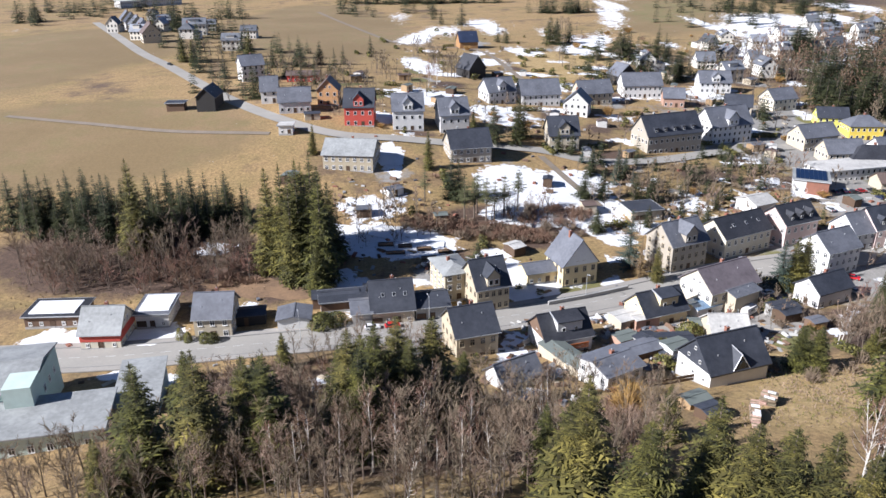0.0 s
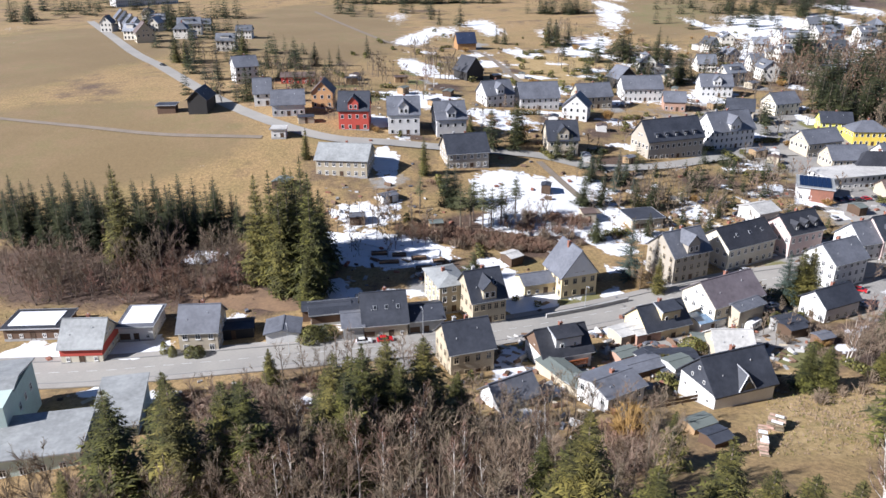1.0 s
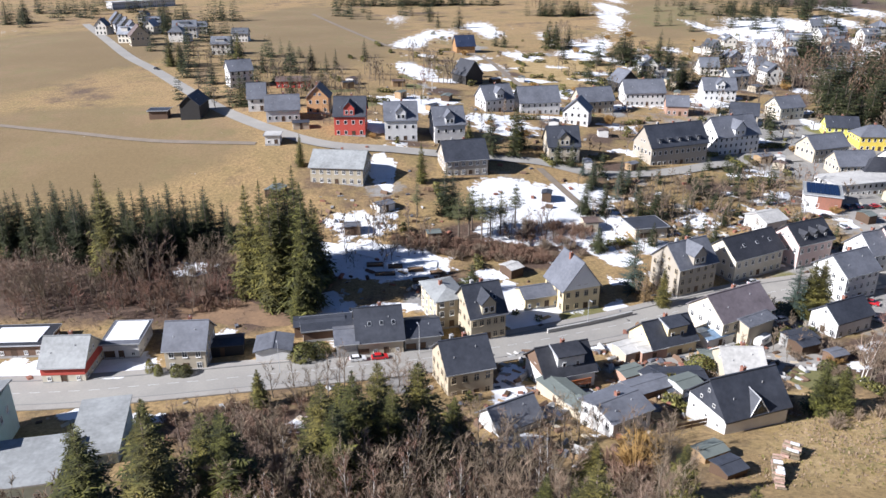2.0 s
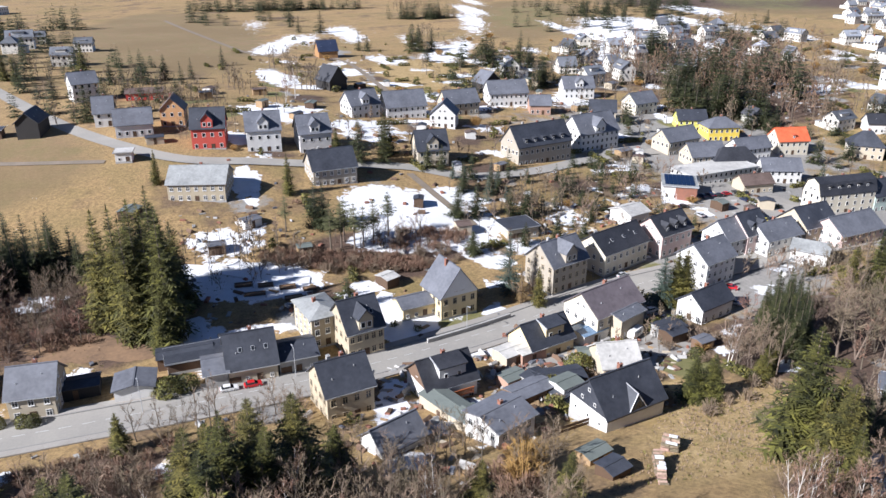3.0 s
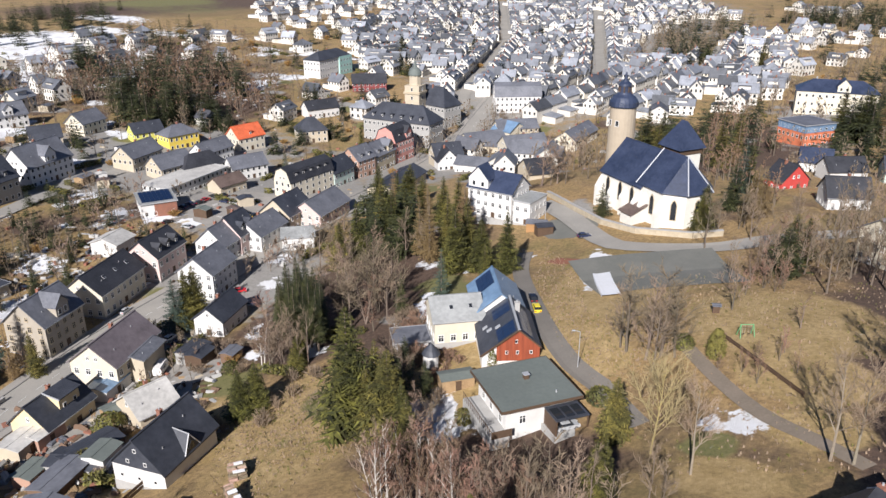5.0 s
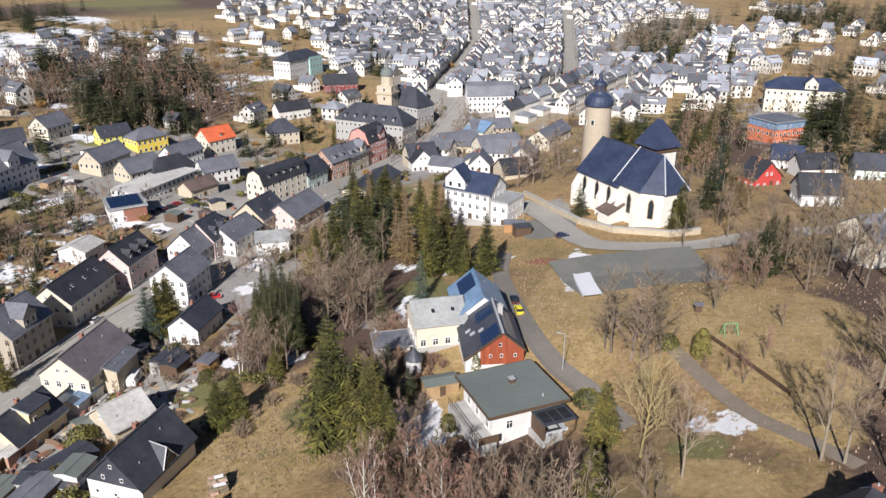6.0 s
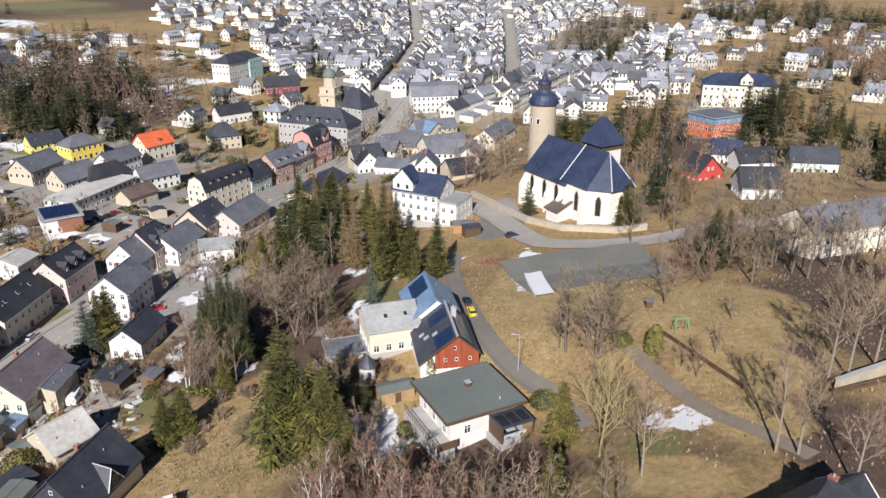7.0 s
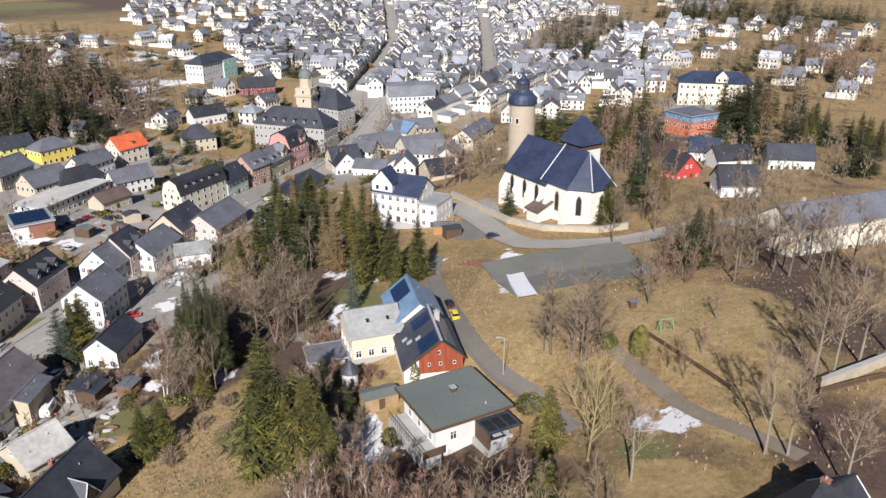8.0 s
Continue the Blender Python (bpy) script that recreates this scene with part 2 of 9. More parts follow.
LOGS = mat("split_logs", (0.36, 0.28, 0.20), (0.17, 0.115, 0.075), 0.9, 4, 0.5, 0.5, 0.3, spread=0.6)
PALEWOOD = mat("pale_wood", (0.38, 0.26, 0.14), (0.26, 0.17, 0.09), 0.85, 5, 0.8, 0.5, 0.4)
CONCRETE = mat("concrete", (0.40, 0.39, 0.37), None, 0.9, 4, 0.4, 0.35, 0.2)
BRICKS = mat("chimney_brick", (0.30, 0.12, 0.075), (0.20, 0.10, 0.07), 0.9, 6, 1, 0.5, 0.3)
SANDSTONE = mat("sandstone_rubble", (0.47, 0.40, 0.29), (0.33, 0.28, 0.20), 0.95, 2.5, 0.5, 0.5, 0.6)
NEEDLES = mat("spruce_needles", (0.15, 0.132, 0.028), (0.02, 0.025, 0.008), 0.75, 0.9, 0.25, 0.5, 0, spread=0.28)
# wide random tones stand in for sunlit tips and shaded inner boughs
NEEDLES = by_island("spruce_needle_sprays", NEEDLES, 0.3, 2.0)
FARNEEDLES = by_island("far_needle_sprays", mat("garden_spruce_needles", (0.07, 0.074, 0.022), (0.015, 0.022, 0.009), 0.75, 0.9, 0.25, 0.5, 0, spread=0.28), 0.5, 1.5)
BLUENEEDLES = mat("blue_spruce_needles", (0.075, 0.105, 0.075), (0.04, 0.06, 0.045), 0.75, 0.9, 0.25, 0.5, 0, spread=0.2)
PINE = mat("pine_needles", (0.13, 0.125, 0.05), (0.06, 0.065, 0.025), 0.8, 0.9, 0.25, 0.5, 0, spread=0.2)
LARCH = mat("larch_twigs", (0.26, 0.18, 0.075), (0.17, 0.11, 0.05), 0.85, 0.9, 0.25, 0.5, 0, spread=0.2)
THUJA = mat("thuja_scales", (0.17, 0.155, 0.03), (0.09, 0.09, 0.02), 0.8, 1.5, 0.4, 0.5, 0, spread=0.2)
BARK = mat("grey_bark", (0.19, 0.15, 0.112), (0.11, 0.085, 0.065), 0.95, 5, 0.5, 0.5, 0.4, spread=0.25)
TWIGS = mat("bare_twigs", (0.27, 0.20, 0.135), (0.14, 0.105, 0.072), 0.95, 2, 0.3, 0.5, 0, spread=0.3)
PALEBARK = mat("ash_bark", (0.29, 0.245, 0.18), (0.19, 0.155, 0.115), 0.95, 5, 0.5, 0.5, 0.4, spread=0.15)
PALETWIGS = mat("ash_twigs", (0.32, 0.235, 0.155), (0.20, 0.145, 0.098), 0.95, 2, 0.3, 0.5, 0, spread=0.2)
LICHEN = mat("yellow_lichen_bark", (0.34, 0.27, 0.10), (0.24, 0.19, 0.10), 0.95, 3, 0.4, 0.5, 0.3)
LICHENTWIGS = mat("lichen_twigs", (0.36, 0.29, 0.14), (0.24, 0.185, 0.10), 0.95, 2, 0.3, 0.5, 0)
BIRCH = mat("birch_bark", (0.66, 0.62, 0.56), (0.30, 0.26, 0.23), 0.85, 3, 0.6, 0.35, 0.2, stretch=(0.5, 0.5, 3))
REDTWIGS = mat("russet_twigs", (0.265, 0.16, 0.105), (0.145, 0.09, 0.062), 0.95, 2, 0.3, 0.5, 0, spread=0.3)
STRAWTWIGS = mat("ochre_twigs", (0.36, 0.22, 0.07), (0.26, 0.15, 0.05), 0.95, 2, 0.3, 0.5, 0, spread=0.15)


def plain(name, c, rough, metal=0.0, coat=0.0):
    m = bpy.data.materials.new(name)
    m.use_nodes = True
    b = m.node_tree.nodes["Principled BSDF"]
    b.inputs["Base Color"].default_value = (*c, 1)
    b.inputs["Roughness"].default_value, b.inputs["Metallic"].default_value, b.inputs["Coat Weight"].default_value = rough, metal, coat
    return m


PANE = plain("window_glass", (0.022, 0.025, 0.03), 0.08)
TYRE = plain("rubber", (0.02, 0.02, 0.02), 0.8)
RIM = plain("alloy", (0.5, 0.5, 0.5), 0.35, 0.8)
SOLAR = plain("solar_glass", (0.012, 0.027, 0.07), 0.3, 0.2, 0.3)
BODY = {k: plain("car_paint_" + k, c, 0.35, 0.0, 0.6) for k, c in dict(
    red=(0.50, 0.015, 0.02), white=(0.75, 0.75, 0.74), black=(0.012, 0.013, 0.016), silver=(0.42, 0.43, 0.44), yellow=(0.72, 0.58, 0.03), navy=(0.015, 0.025, 0.07)).items()}

# ---- mesh building ----
class Build:
    """Collects corners and faces for one mesh."""

    def __init__(self):
        self.v, self.f = [], []

    def poly(self, *pts):
        k = len(self.v)
        self.v += [tuple(p) for p in pts]
        self.f.append(tuple(range(k, k + len(pts))))
        return self

    def box(self, x0, y0, z0, x1, y1, z1, m=None):
        k = len(self.v)
        pts = [Vector((x, y, z)) for z in (z0, z1) for x, y in ((x0, y0), (x1, y0), (x1, y1), (x0, y1))]
        self.v += [tuple(m @ p if m else p) for p in pts]
        self.f += [tuple(k + i for i in q) for q in ((3, 2, 1, 0), (4, 5, 6, 7), (0, 1, 5, 4), (1, 2, 6, 5), (2, 3, 7, 6), (3, 0, 4, 7))]
        return self

    def prism(self, profile, x0, x1):
        """A closed outline in y and z, run along x."""
        k, n = len(self.v), len(profile)
        self.v += [(x0, y, z) for y, z in profile] + [(x1, y, z) for y, z in profile]
        self.f += [tuple(range(k + n - 1, k - 1, -1)), tuple(range(k + n, k + 2 * n))]
        self.f += [(k + i, k + (i + 1) % n, k + n + (i + 1) % n, k + n + i) for i in range(n)]
        return self

    def tube(self, a, b, ra, rb, n=6, caps=True):
        a, b = Vector(a), Vector(b)
        d = (b - a).normalized()
        s = d.orthogonal().normalized()
        t = d.cross(s)
        k = len(self.v)
        for p, r in ((a, ra), (b, rb)):
            self.v += [tuple(p + r * (math.cos(2 * math.pi * i / n) * s + math.sin(2 * math.pi * i / n) * t)) for i in range(n)]
        self.f += [(k + i, k + (i + 1) % n, k + n + (i + 1) % n, k + n + i) for i in range(n)]
        if caps:
            self.f += [tuple(range(k + n - 1, k - 1, -1)), tuple(range(k + n, k + 2 * n))]
        return self

    def lathe(self, rings, n=16, cx=0.0, cy=0.0):
        """Rings of radius and height, turned round a vertical axis."""
        k = len(self.v)
        for r, z in rings:
            self.v += [(cx + r * math.cos(2 * math.pi * i / n), cy + r * math.sin(2 * math.pi * i / n), z) for i in range(n)]
        for j in range(len(rings) - 1):
            self.f += [(k + j * n + i, k + j * n + (i + 1) % n, k + (j + 1) * n + (i + 1) % n, k + (j + 1) * n + i) for i in range(n)]
        self.f += [tuple(range(k + n - 1, k - 1, -1)), tuple(range(k + (len(rings) - 1) * n, k + len(rings) * n))]
        return self

    def mesh(self, name, material, smooth=False):
        me = bpy.data.meshes.new(name)
        me.from_pydata(self.v, [], self.f)
        me.materials.append(material)
        if smooth:
            me.shade_smooth()
        me.update()
        return me


def part(name, data, material, parent, label="", m=None):
    """One mesh under a thing or a part; data is a Build or a ready mesh."""
    me = data.mesh(name, material) if isinstance(data, Build) else data
    ob = new(name, me)
    ob.parent = parent
    if m is not None:
        ob.matrix_basis = m
    if label:
        tagged(ob, label)
    return ob


def thing(name, x, y, z, rot, label, category, group=""):
    ob = new(name)
    ob.empty_display_size = 0.3
    ob.matrix_basis = pose(x, y, z, 0, 0, rot)
    return tagged(ob, label, category, group)


# ---- the lie of the land ----
def ground(x, y):
    """Height of the ground: a valley with a street, fields beyond it and a church hill."""
    z = 4.0
    z += -4 * math.exp(-((x + 90) ** 2 + (y - 60) ** 2) / 6400)
    z += -8.1 * math.exp(-((x + 90) ** 2 + (y - 140) ** 2) / 6400)
    z += 13.1 * math.exp(-((x - 0) ** 2 + (y - 0) ** 2) / 6400)
    z += 6.8 * math.exp(-((x - 0) ** 2 + (y - 70) ** 2) / 6400)
    z += -4.1 * math.exp(-((x + 20) ** 2 + (y - 130) ** 2) / 6400)
    z += -8.7 * math.exp(-((x - 40) ** 2 + (y - 100) ** 2) / 6400)
    z += -1.3 * math.exp(-((x - 40) ** 2 + (y - 150) ** 2) / 6400)
    z += 12.4 * math.exp(-((x - 90) ** 2 + (y - 40) ** 2) / 6400)
    z += -3.8 * math.exp(-((x - 90) ** 2 + (y - 110) ** 2) / 6400)
    z += -0.8 * math.exp(-((x - 110) ** 2 + (y - 170) ** 2) / 6400)
    z += 0.5 * math.exp(-((x - 150) ** 2 + (y - 70) ** 2) / 6400)
    z += 0.7 * math.exp(-((x - 170) ** 2 + (y - 130) ** 2) / 6400)
    z += -2.2 * math.exp(-((x - 60) ** 2 + (y - 220) ** 2) / 6400)
    z += 6.4 * math.exp(-((x + 40) ** 2 + (y - 220) ** 2) / 6400)
    z += -9 * math.exp(-((x - 180) ** 2 + (y - 220) ** 2) / 6400)
    z += 1.6 * math.exp(-((x - 240) ** 2 + (y - 60) ** 2) / 6400)
    z += -6.3 * math.exp(-((x - 240) ** 2 + (y - 140) ** 2) / 6400)
    z += 5.7 * math.exp(-((x - 170) ** 2 + (y - 0) ** 2) / 6400)
    z += 9.2 * math.exp(-((x + 150) ** 2 + (y - 350) ** 2) / 40000)
    z += 0.2 * math.exp(-((x - 50) ** 2 + (y - 380) ** 2) / 40000)
    z += 1.6 * math.exp(-((x - 250) ** 2 + (y - 350) ** 2) / 40000)
    z += 2 * math.exp(-((x - 420) ** 2 + (y - 120) ** 2) / 40000)
    z += -9.9 * math.exp(-((x - 420) ** 2 + (y - 300) ** 2) / 40000)
    z += 8.6 * math.exp(-((x - 350) ** 2 + (y - 550) ** 2) / 40000)
    z += 3 * math.exp(-((x - 650) ** 2 + (y - 350) ** 2) / 40000)
    z += 3.5 * math.exp(-((x - 650) ** 2 + (y - 120) ** 2) / 40000)
    z += 2.2 * math.exp(-((x - 65) ** 2 + (y - 60) ** 2) / 1600)
    z += 1.7 * math.exp(-((x - 100) ** 2 + (y - 80) ** 2) / 2025)
    z += -3.9 * math.exp(-((x - 150) ** 2 + (y - 75) ** 2) / 2500)
    z += 6.6 * math.exp(-((x - 172) ** 2 + (y - 105) ** 2) / 2025)
    z += -0.3 * math.exp(-((x - 20) ** 2 + (y - 100) ** 2) / 2025)
    z += -5.7 * math.exp(-((x - 66) ** 2 + (y - 57) ** 2) / 400)
    return z


def low_point(x, y, w, d, rot):
    c, s = math.cos(radians(rot)), math.sin(radians(rot))
    return min(ground(x + a * w / 2 * c - b * d / 2 * s, y + a * w / 2 * s + b * d / 2 * c) for a in (-1, 1) for b in (-1, 1))


def ribbon(name, pts, width, material, lift, label="", side=0.0, thick=0.0):
    """A strip along a line of points, draped over the ground; side shifts it to the right of the line."""
    line = [Vector(p) for p in pts]
    dense = []
    for i in range(len(line) - 1):
        p0, p1, p2, p3 = line[max(i - 1, 0)], line[i], line[i + 1], line[min(i + 2, len(line) - 1)]
        n = max(2, int((p2 - p1).length / 3))
        for k in range(n):
            t = k / n
            dense.append(0.5 * (2 * p1 + (p2 - p0) * t + (2 * p0 - 5 * p1 + 4 * p2 - p3) * t * t + (3 * p1 - p0 - 3 * p2 + p3) * t ** 3))
    dense.append(line[-1])
    b = Build()
    across = 4 if width > 2 else 1
    for i, p in enumerate(dense):
        d = (dense[min(i + 1, len(dense) - 1)] - dense[max(i - 1, 0)]).normalized()
        nrm = Vector((d.y, -d.x))
        for k in range(across + 1):
            q = p + nrm * (side + (k / across - 0.5) * width)
            b.v.append((q.x, q.y, max(ground(q.x, q.y), ground(p.x, p.y) - 0.15) + lift))
    n = across + 1
    for i in range(len(dense) - 1):
        for k in range(across):
            b.f.append((i * n + k, i * n + k + 1, (i + 1) * n + k + 1, (i + 1) * n + k))
    if thick:
        m = len(b.v)
        b.v += [(x, y, z - thick) for x, y, z in b.v]
        for i in range(len(dense) - 1):
            for k in (0, across):
                b.f.append((i * n + k, (i + 1) * n + k, m + (i + 1) * n + k, m + i * n + k))
    ob = new(name, b.mesh(name, material))
    return tagged(ob, label, "", "", "structure")


def patch(name, x, y, ra, rb, rot, material, lift=0.05, label="", rough=0.35, seed=0, kind="structure"):
    """An uneven-edged sheet draped over the ground."""
    rnd = random.Random(seed * 7919 + int(x * 13) + int(y * 7))
    ph = [rnd.uniform(0, 6.28) for _ in range(6)]
    c, s = math.cos(radians(rot)), math.sin(radians(rot))
    n = max(28, min(110, int((ra + rb) * 4)))
    rings = max(3, min(16, int(max(ra, rb) / 2.0)))
    b = Build()
    b.v.append((x, y, ground(x, y) + lift))
    for j in range(1, rings + 1):
        for i in range(n):
            a = 2 * math.pi * i / n
            e = 1 + rough * (0.45 * math.sin(2 * a + ph[0]) + 0.35 * math.sin(3 * a + ph[1]) + 0.3 * math.sin(5 * a + ph[2]) + 0.22 * math.sin(9 * a + ph[3]) + 0.18 * math.sin(14 * a + ph[4]) + 0.14 * math.sin(23 * a + ph[5]))
            r = e * j / rings
            px, py = ra * r * math.cos(a), rb * r * math.sin(a)
            gx, gy = x + c * px - s * py, y + s * px + c * py
            b.v.append((gx, gy, ground(gx, gy) + lift * (1.0 if j < rings else 0.3)))
    for i in range(n):
        b.f.append((0, 1 + i, 1 + (i + 1) % n))
    for j in range(rings - 1):
        for i in range(n):
            k = 1 + j * n
            b.f.append((k + i, k + n + i, k + n + (i + 1) % n, k + (i + 1) % n))
    return tagged(new(name, b.mesh(name, material, True)), label, "", "", kind)


# ---- windows, shared by all houses ----
def relief(xs, zs, depth):
    """A joined panel of cells that stand out by their own depth; depth(i, j) for column i and row j."""
    b, seen = Build(), {}

    def at(x, y, z):
        k = (round(x, 4), round(y, 4), round(z, 4))
        if k not in seen:
            seen[k] = len(b.v)
            b.v.append(k)
        return seen[k]

    n, m = len(xs) - 1, len(zs) - 1
    cells = []
    for j in range(m):
        for i in range(n):
            y = -depth(i, j)
            b.f.append((at(xs[i], y, zs[j]), at(xs[i + 1], y, zs[j]), at(xs[i + 1], y, zs[j + 1]), at(xs[i], y, zs[j + 1])))
            cells.append((i, j))
    for j in range(m):
        for i in range(n + 1):
            p, q = (-depth(i - 1, j) if i else 0.02), (-depth(i, j) if i < n else 0.02)
            if p != q:
                b.f.append((at(xs[i], p, zs[j]), at(xs[i], q, zs[j]), at(xs[i], q, zs[j + 1]), at(xs[i], p, zs[j + 1])))
    for i in range(n):
        for j in range(m + 1):
            p, q = (-depth(i, j - 1) if j else 0.02), (-depth(i, j) if j < m else 0.02)
            if p != q:
                b.f.append((at(xs[i], p, zs[j]), at(xs[i], q, zs[j]), at(xs[i + 1], q, zs[j]), at(xs[i + 1], p, zs[j])))
    return b, cells


def window_meshes(w, h, frame_mat):
    t = 0.085
    f, _ = relief((-w / 2 - t, -w / 2, -0.035, 0.035, w / 2, w / 2 + t), (-t - 0.05, -t, 0, h * 0.66, h * 0.66 + 0.06, h, h + t), lambda i, j: 0.13 if j == 0 else 0.06 if i in (0, 4) or j in (1, 5) else 0.045 if i == 2 or j == 3 else 0.005)
    p = Build().box(-w / 2, -0.02, 0, w / 2, 0.01, h)
    return f.mesh("window", frame_mat), p.mesh("pane", PANE)


WIN = {("white", s): window_meshes(w, h, FRAME) for s, w, h in (("n", 0.72, 1.0), ("s", 0.5, 0.62), ("t", 0.72, 1.25))}
WIN |= {("stone", s): window_meshes(w, h, STONEFRAME) for s, w, h in (("n", 0.72, 1.05), ("s", 0.5, 0.62), ("t", 0.72, 1.25))}
FARWIN = {}
for key, ww, hh in (("n", 0.72, 1.0), ("s", 0.5, 0.62), ("t", 0.72, 1.25)):
    far, cells = relief((-ww / 2 - 0.085, -ww / 2, ww / 2, ww / 2 + 0.085), (-0.085, 0, hh, hh + 0.085), lambda i, j: 0.015 if i == j == 1 else 0.06)
    FARWIN[key] = far.mesh("window", FRAME)
    FARWIN[key].materials.append(PANE)
    FARWIN[key].polygons[4].material_index = 1
SKYLIGHT = Build().box(-0.45, -0.6, 0, 0.45, 0.6, 0.1).mesh("skylight", TRIM)
SKYPANE = Build().box(-0.36, -0.5, 0.09, 0.36, 0.5, 0.115).mesh("pane", PANE)
DOOR = relief((-0.68, -0.55, -0.35, 0.35, 0.55, 0.68), (0, 0.25, 0.95, 1.1, 1.85, 2.05, 2.18), lambda i, j: 0.08 if i in (0, 4) or j == 5 else 0.015 if i == 2 and j in (1, 3) else 0.04)[0].mesh("door", DARKWOOD)
GATE = relief((-1.3, -1.2, 1.2, 1.3), (0, 0.66, 0.72, 1.36, 1.42, 2.1, 2.2), lambda i, j: 0.07 if i in (0, 2) or j == 5 else 0.02 if j in (1, 3) else 0.04)[0].mesh("garage_door", DARKWOOD)

for me in (SKYLIGHT, SKYPANE, DOOR, GATE):
    me.transform(Matrix.Scale(0.7, 4))


def add_window(root, m, style, size, deep=True):
    if not deep:
        return part("window", FARWIN[size], None, root, "", m)
    f, p = WIN[(style, size)]
    w = part("window", f, None, root, "", m)
    part("pane", p, None, w, "dark window glass")
    return w


def profile(kind, D, h, pitch):
    """The outline of the roof's upper side across the ridge, from eave to eave."""
    t = math.tan(radians(pitch))
    if kind == "f":
        return [(-D / 2, h), (D / 2, h)]
    if kind == "m":
        a = D * 0.17
        return [(-D / 2, h), (-D / 2 + a, h + a * math.tan(radians(68))), (0, h + a * math.tan(radians(68)) + (D / 2 - a) * math.tan(radians(26))), (D / 2 - a, h + a * math.tan(radians(68))), (D / 2, h)]
    return [(-D / 2, h), (0, h + D / 2 * t), (D / 2, h)]


def roof_build(kind, L, D, h, pitch, over=0.4, thick=0.22):
    b = Build()
    if kind == "f":
        b.box(-L / 2 - over, -D / 2 - over, h, L / 2 + over, D / 2 + over, h + 0.28)
        return b
    if kind == "k":
        # half-hipped: the gables stop half way up and the roof leans back over them
        t = math.tan(radians(pitch))
        rise = D / 2 * t
        x, q, r = L / 2 + over, D / 4, max(0.5, L / 2 - D / 4)
        y, ze = D / 2 + over, h - over * t + 0.12
        zm, zt = h + rise * 0.5 + 0.15, h + rise + 0.15
        for sg in (-1, 1):
            b.poly((-x, sg * y, ze), (x, sg * y, ze), (x, sg * q, zm), (r, 0, zt), (-r, 0, zt), (-x, sg * q, zm))
            b.poly((-x, sg * y, ze - 0.2), (x, sg * y, ze - 0.2), (x, sg * q, zm - 0.2), (-x, sg * q, zm - 0.2))
            b.poly((sg * x, -q, zm), (sg * x, q, zm), (sg * r, 0, zt))
            b.poly((sg * x, -q, zm), (sg * x, q, zm), (sg * x, q, zm - 0.2), (sg * x, -q, zm - 0.2))
            for s2 in (-1, 1):
                b.poly((sg * x, s2 * y, ze), (sg * x, s2 * q, zm), (sg * x, s2 * q, zm - 0.22), (sg * x, s2 * y, ze - 0.22))
            b.poly((-x, sg * y, ze), (x, sg * y, ze), (x, sg * y, ze - 0.2), (-x, sg * y, ze - 0.2))
        return b
    if kind == "h":
        t = math.tan(radians(pitch))
        x, y, zz = L / 2 + over, D / 2 + over, h - over * t + 0.1
        r = max(0.0, L / 2 - D / 2)
        top = h + D / 2 * t + 0.1
        e = [(-x, -y, zz), (x, -y, zz), (x, y, zz), (-x, y, zz)]
        a, c = (-r, 0, top), (r, 0, top)
        b.poly(e[0], e[1], c, a).poly(e[1], e[2], c).poly(e[2], e[3], a, c).poly(e[3], e[0], a)
        lo = [(p[0], p[1], p[2] - 0.2) for p in e]
        for i in range(4):
            b.poly(e[i], lo[i], lo[(i + 1) % 4], e[(i + 1) % 4])
        b.poly(*reversed(lo))
        return b
    up = profile(kind, D, h, pitch)
    (y0, z0), (y1, z1) = up[0], up[1]
    s = (z1 - z0) / (y1 - y0)
    drop = over if kind != "m" else 0.12
    up = [(y0 - drop, z0 - drop * s)] + up[1:-1] + [(-y0 + drop, z0 - drop * s)]
    upper = [(y, z + thick) for y, z in up]
    b.prism([(y, z) for y, z in reversed(upper)] + [(y, z + 0.015) for y, z in up], -L / 2 - over, L / 2 + over)
    if kind in "pg":
        zr = max(z for y, z in upper)
        b.box(-L / 2 - over, -0.14, zr - 0.1, L / 2 + over, 0.14, zr + 0.05)
    return b


def dormer(root, x, D, h, kind, pitch, width=1.5, high=1.5, wall=None, roof=None, gable=True):
    """A roof window house on the front slope, reaching back into the roof."""
    y0 = -D / 2 + 0.6
    z0 = h + (0.6 * math.tan(radians(pitch if kind != "m" else 68)))
    z0 = min(z0, h + 1.2)
    d = part("dormer", Build().box(x - width / 2, y0, z0 - 0.6, x + width / 2, y0 + 2.6, z0 + high), wall, root)
    b = Build()
    if gable:
        k = width / 2 + 0.2
        b.prism([(-k, 0), (0, k * 0.8), (k, 0), (k, 0.14), (0, k * 0.8 + 0.16), (-k, 0.14)], 0, 3.0)
        b.v = [(x + yy, y0 - 0.25 + xx, z0 + high - 0.05 + zz) for xx, yy, zz in b.v]
    else:
        b.box(x - width / 2 - 0.15, y0 - 0.25, z0 + high, x + width / 2 + 0.15, y0 + 2.9, z0 + high + 0.14)
    part("dormer_roof", b, roof, d)
    part("window", FARWIN["s"], None, d, "", pose(x, y0 - 0.02, z0 + 0.25))
    return d


TAKEN, STREET_POINTS = [], []


def free(x, y, r):
    """Whether nothing stands within r metres, and the main street is clear."""
    return all((x - a) ** 2 + (y - b) ** 2 > (r + c) ** 2 for a, b, c in TAKEN) and all((x - a) ** 2 + (y - b) ** 2 > (r + 4) ** 2 for a, b in STREET_POINTS)


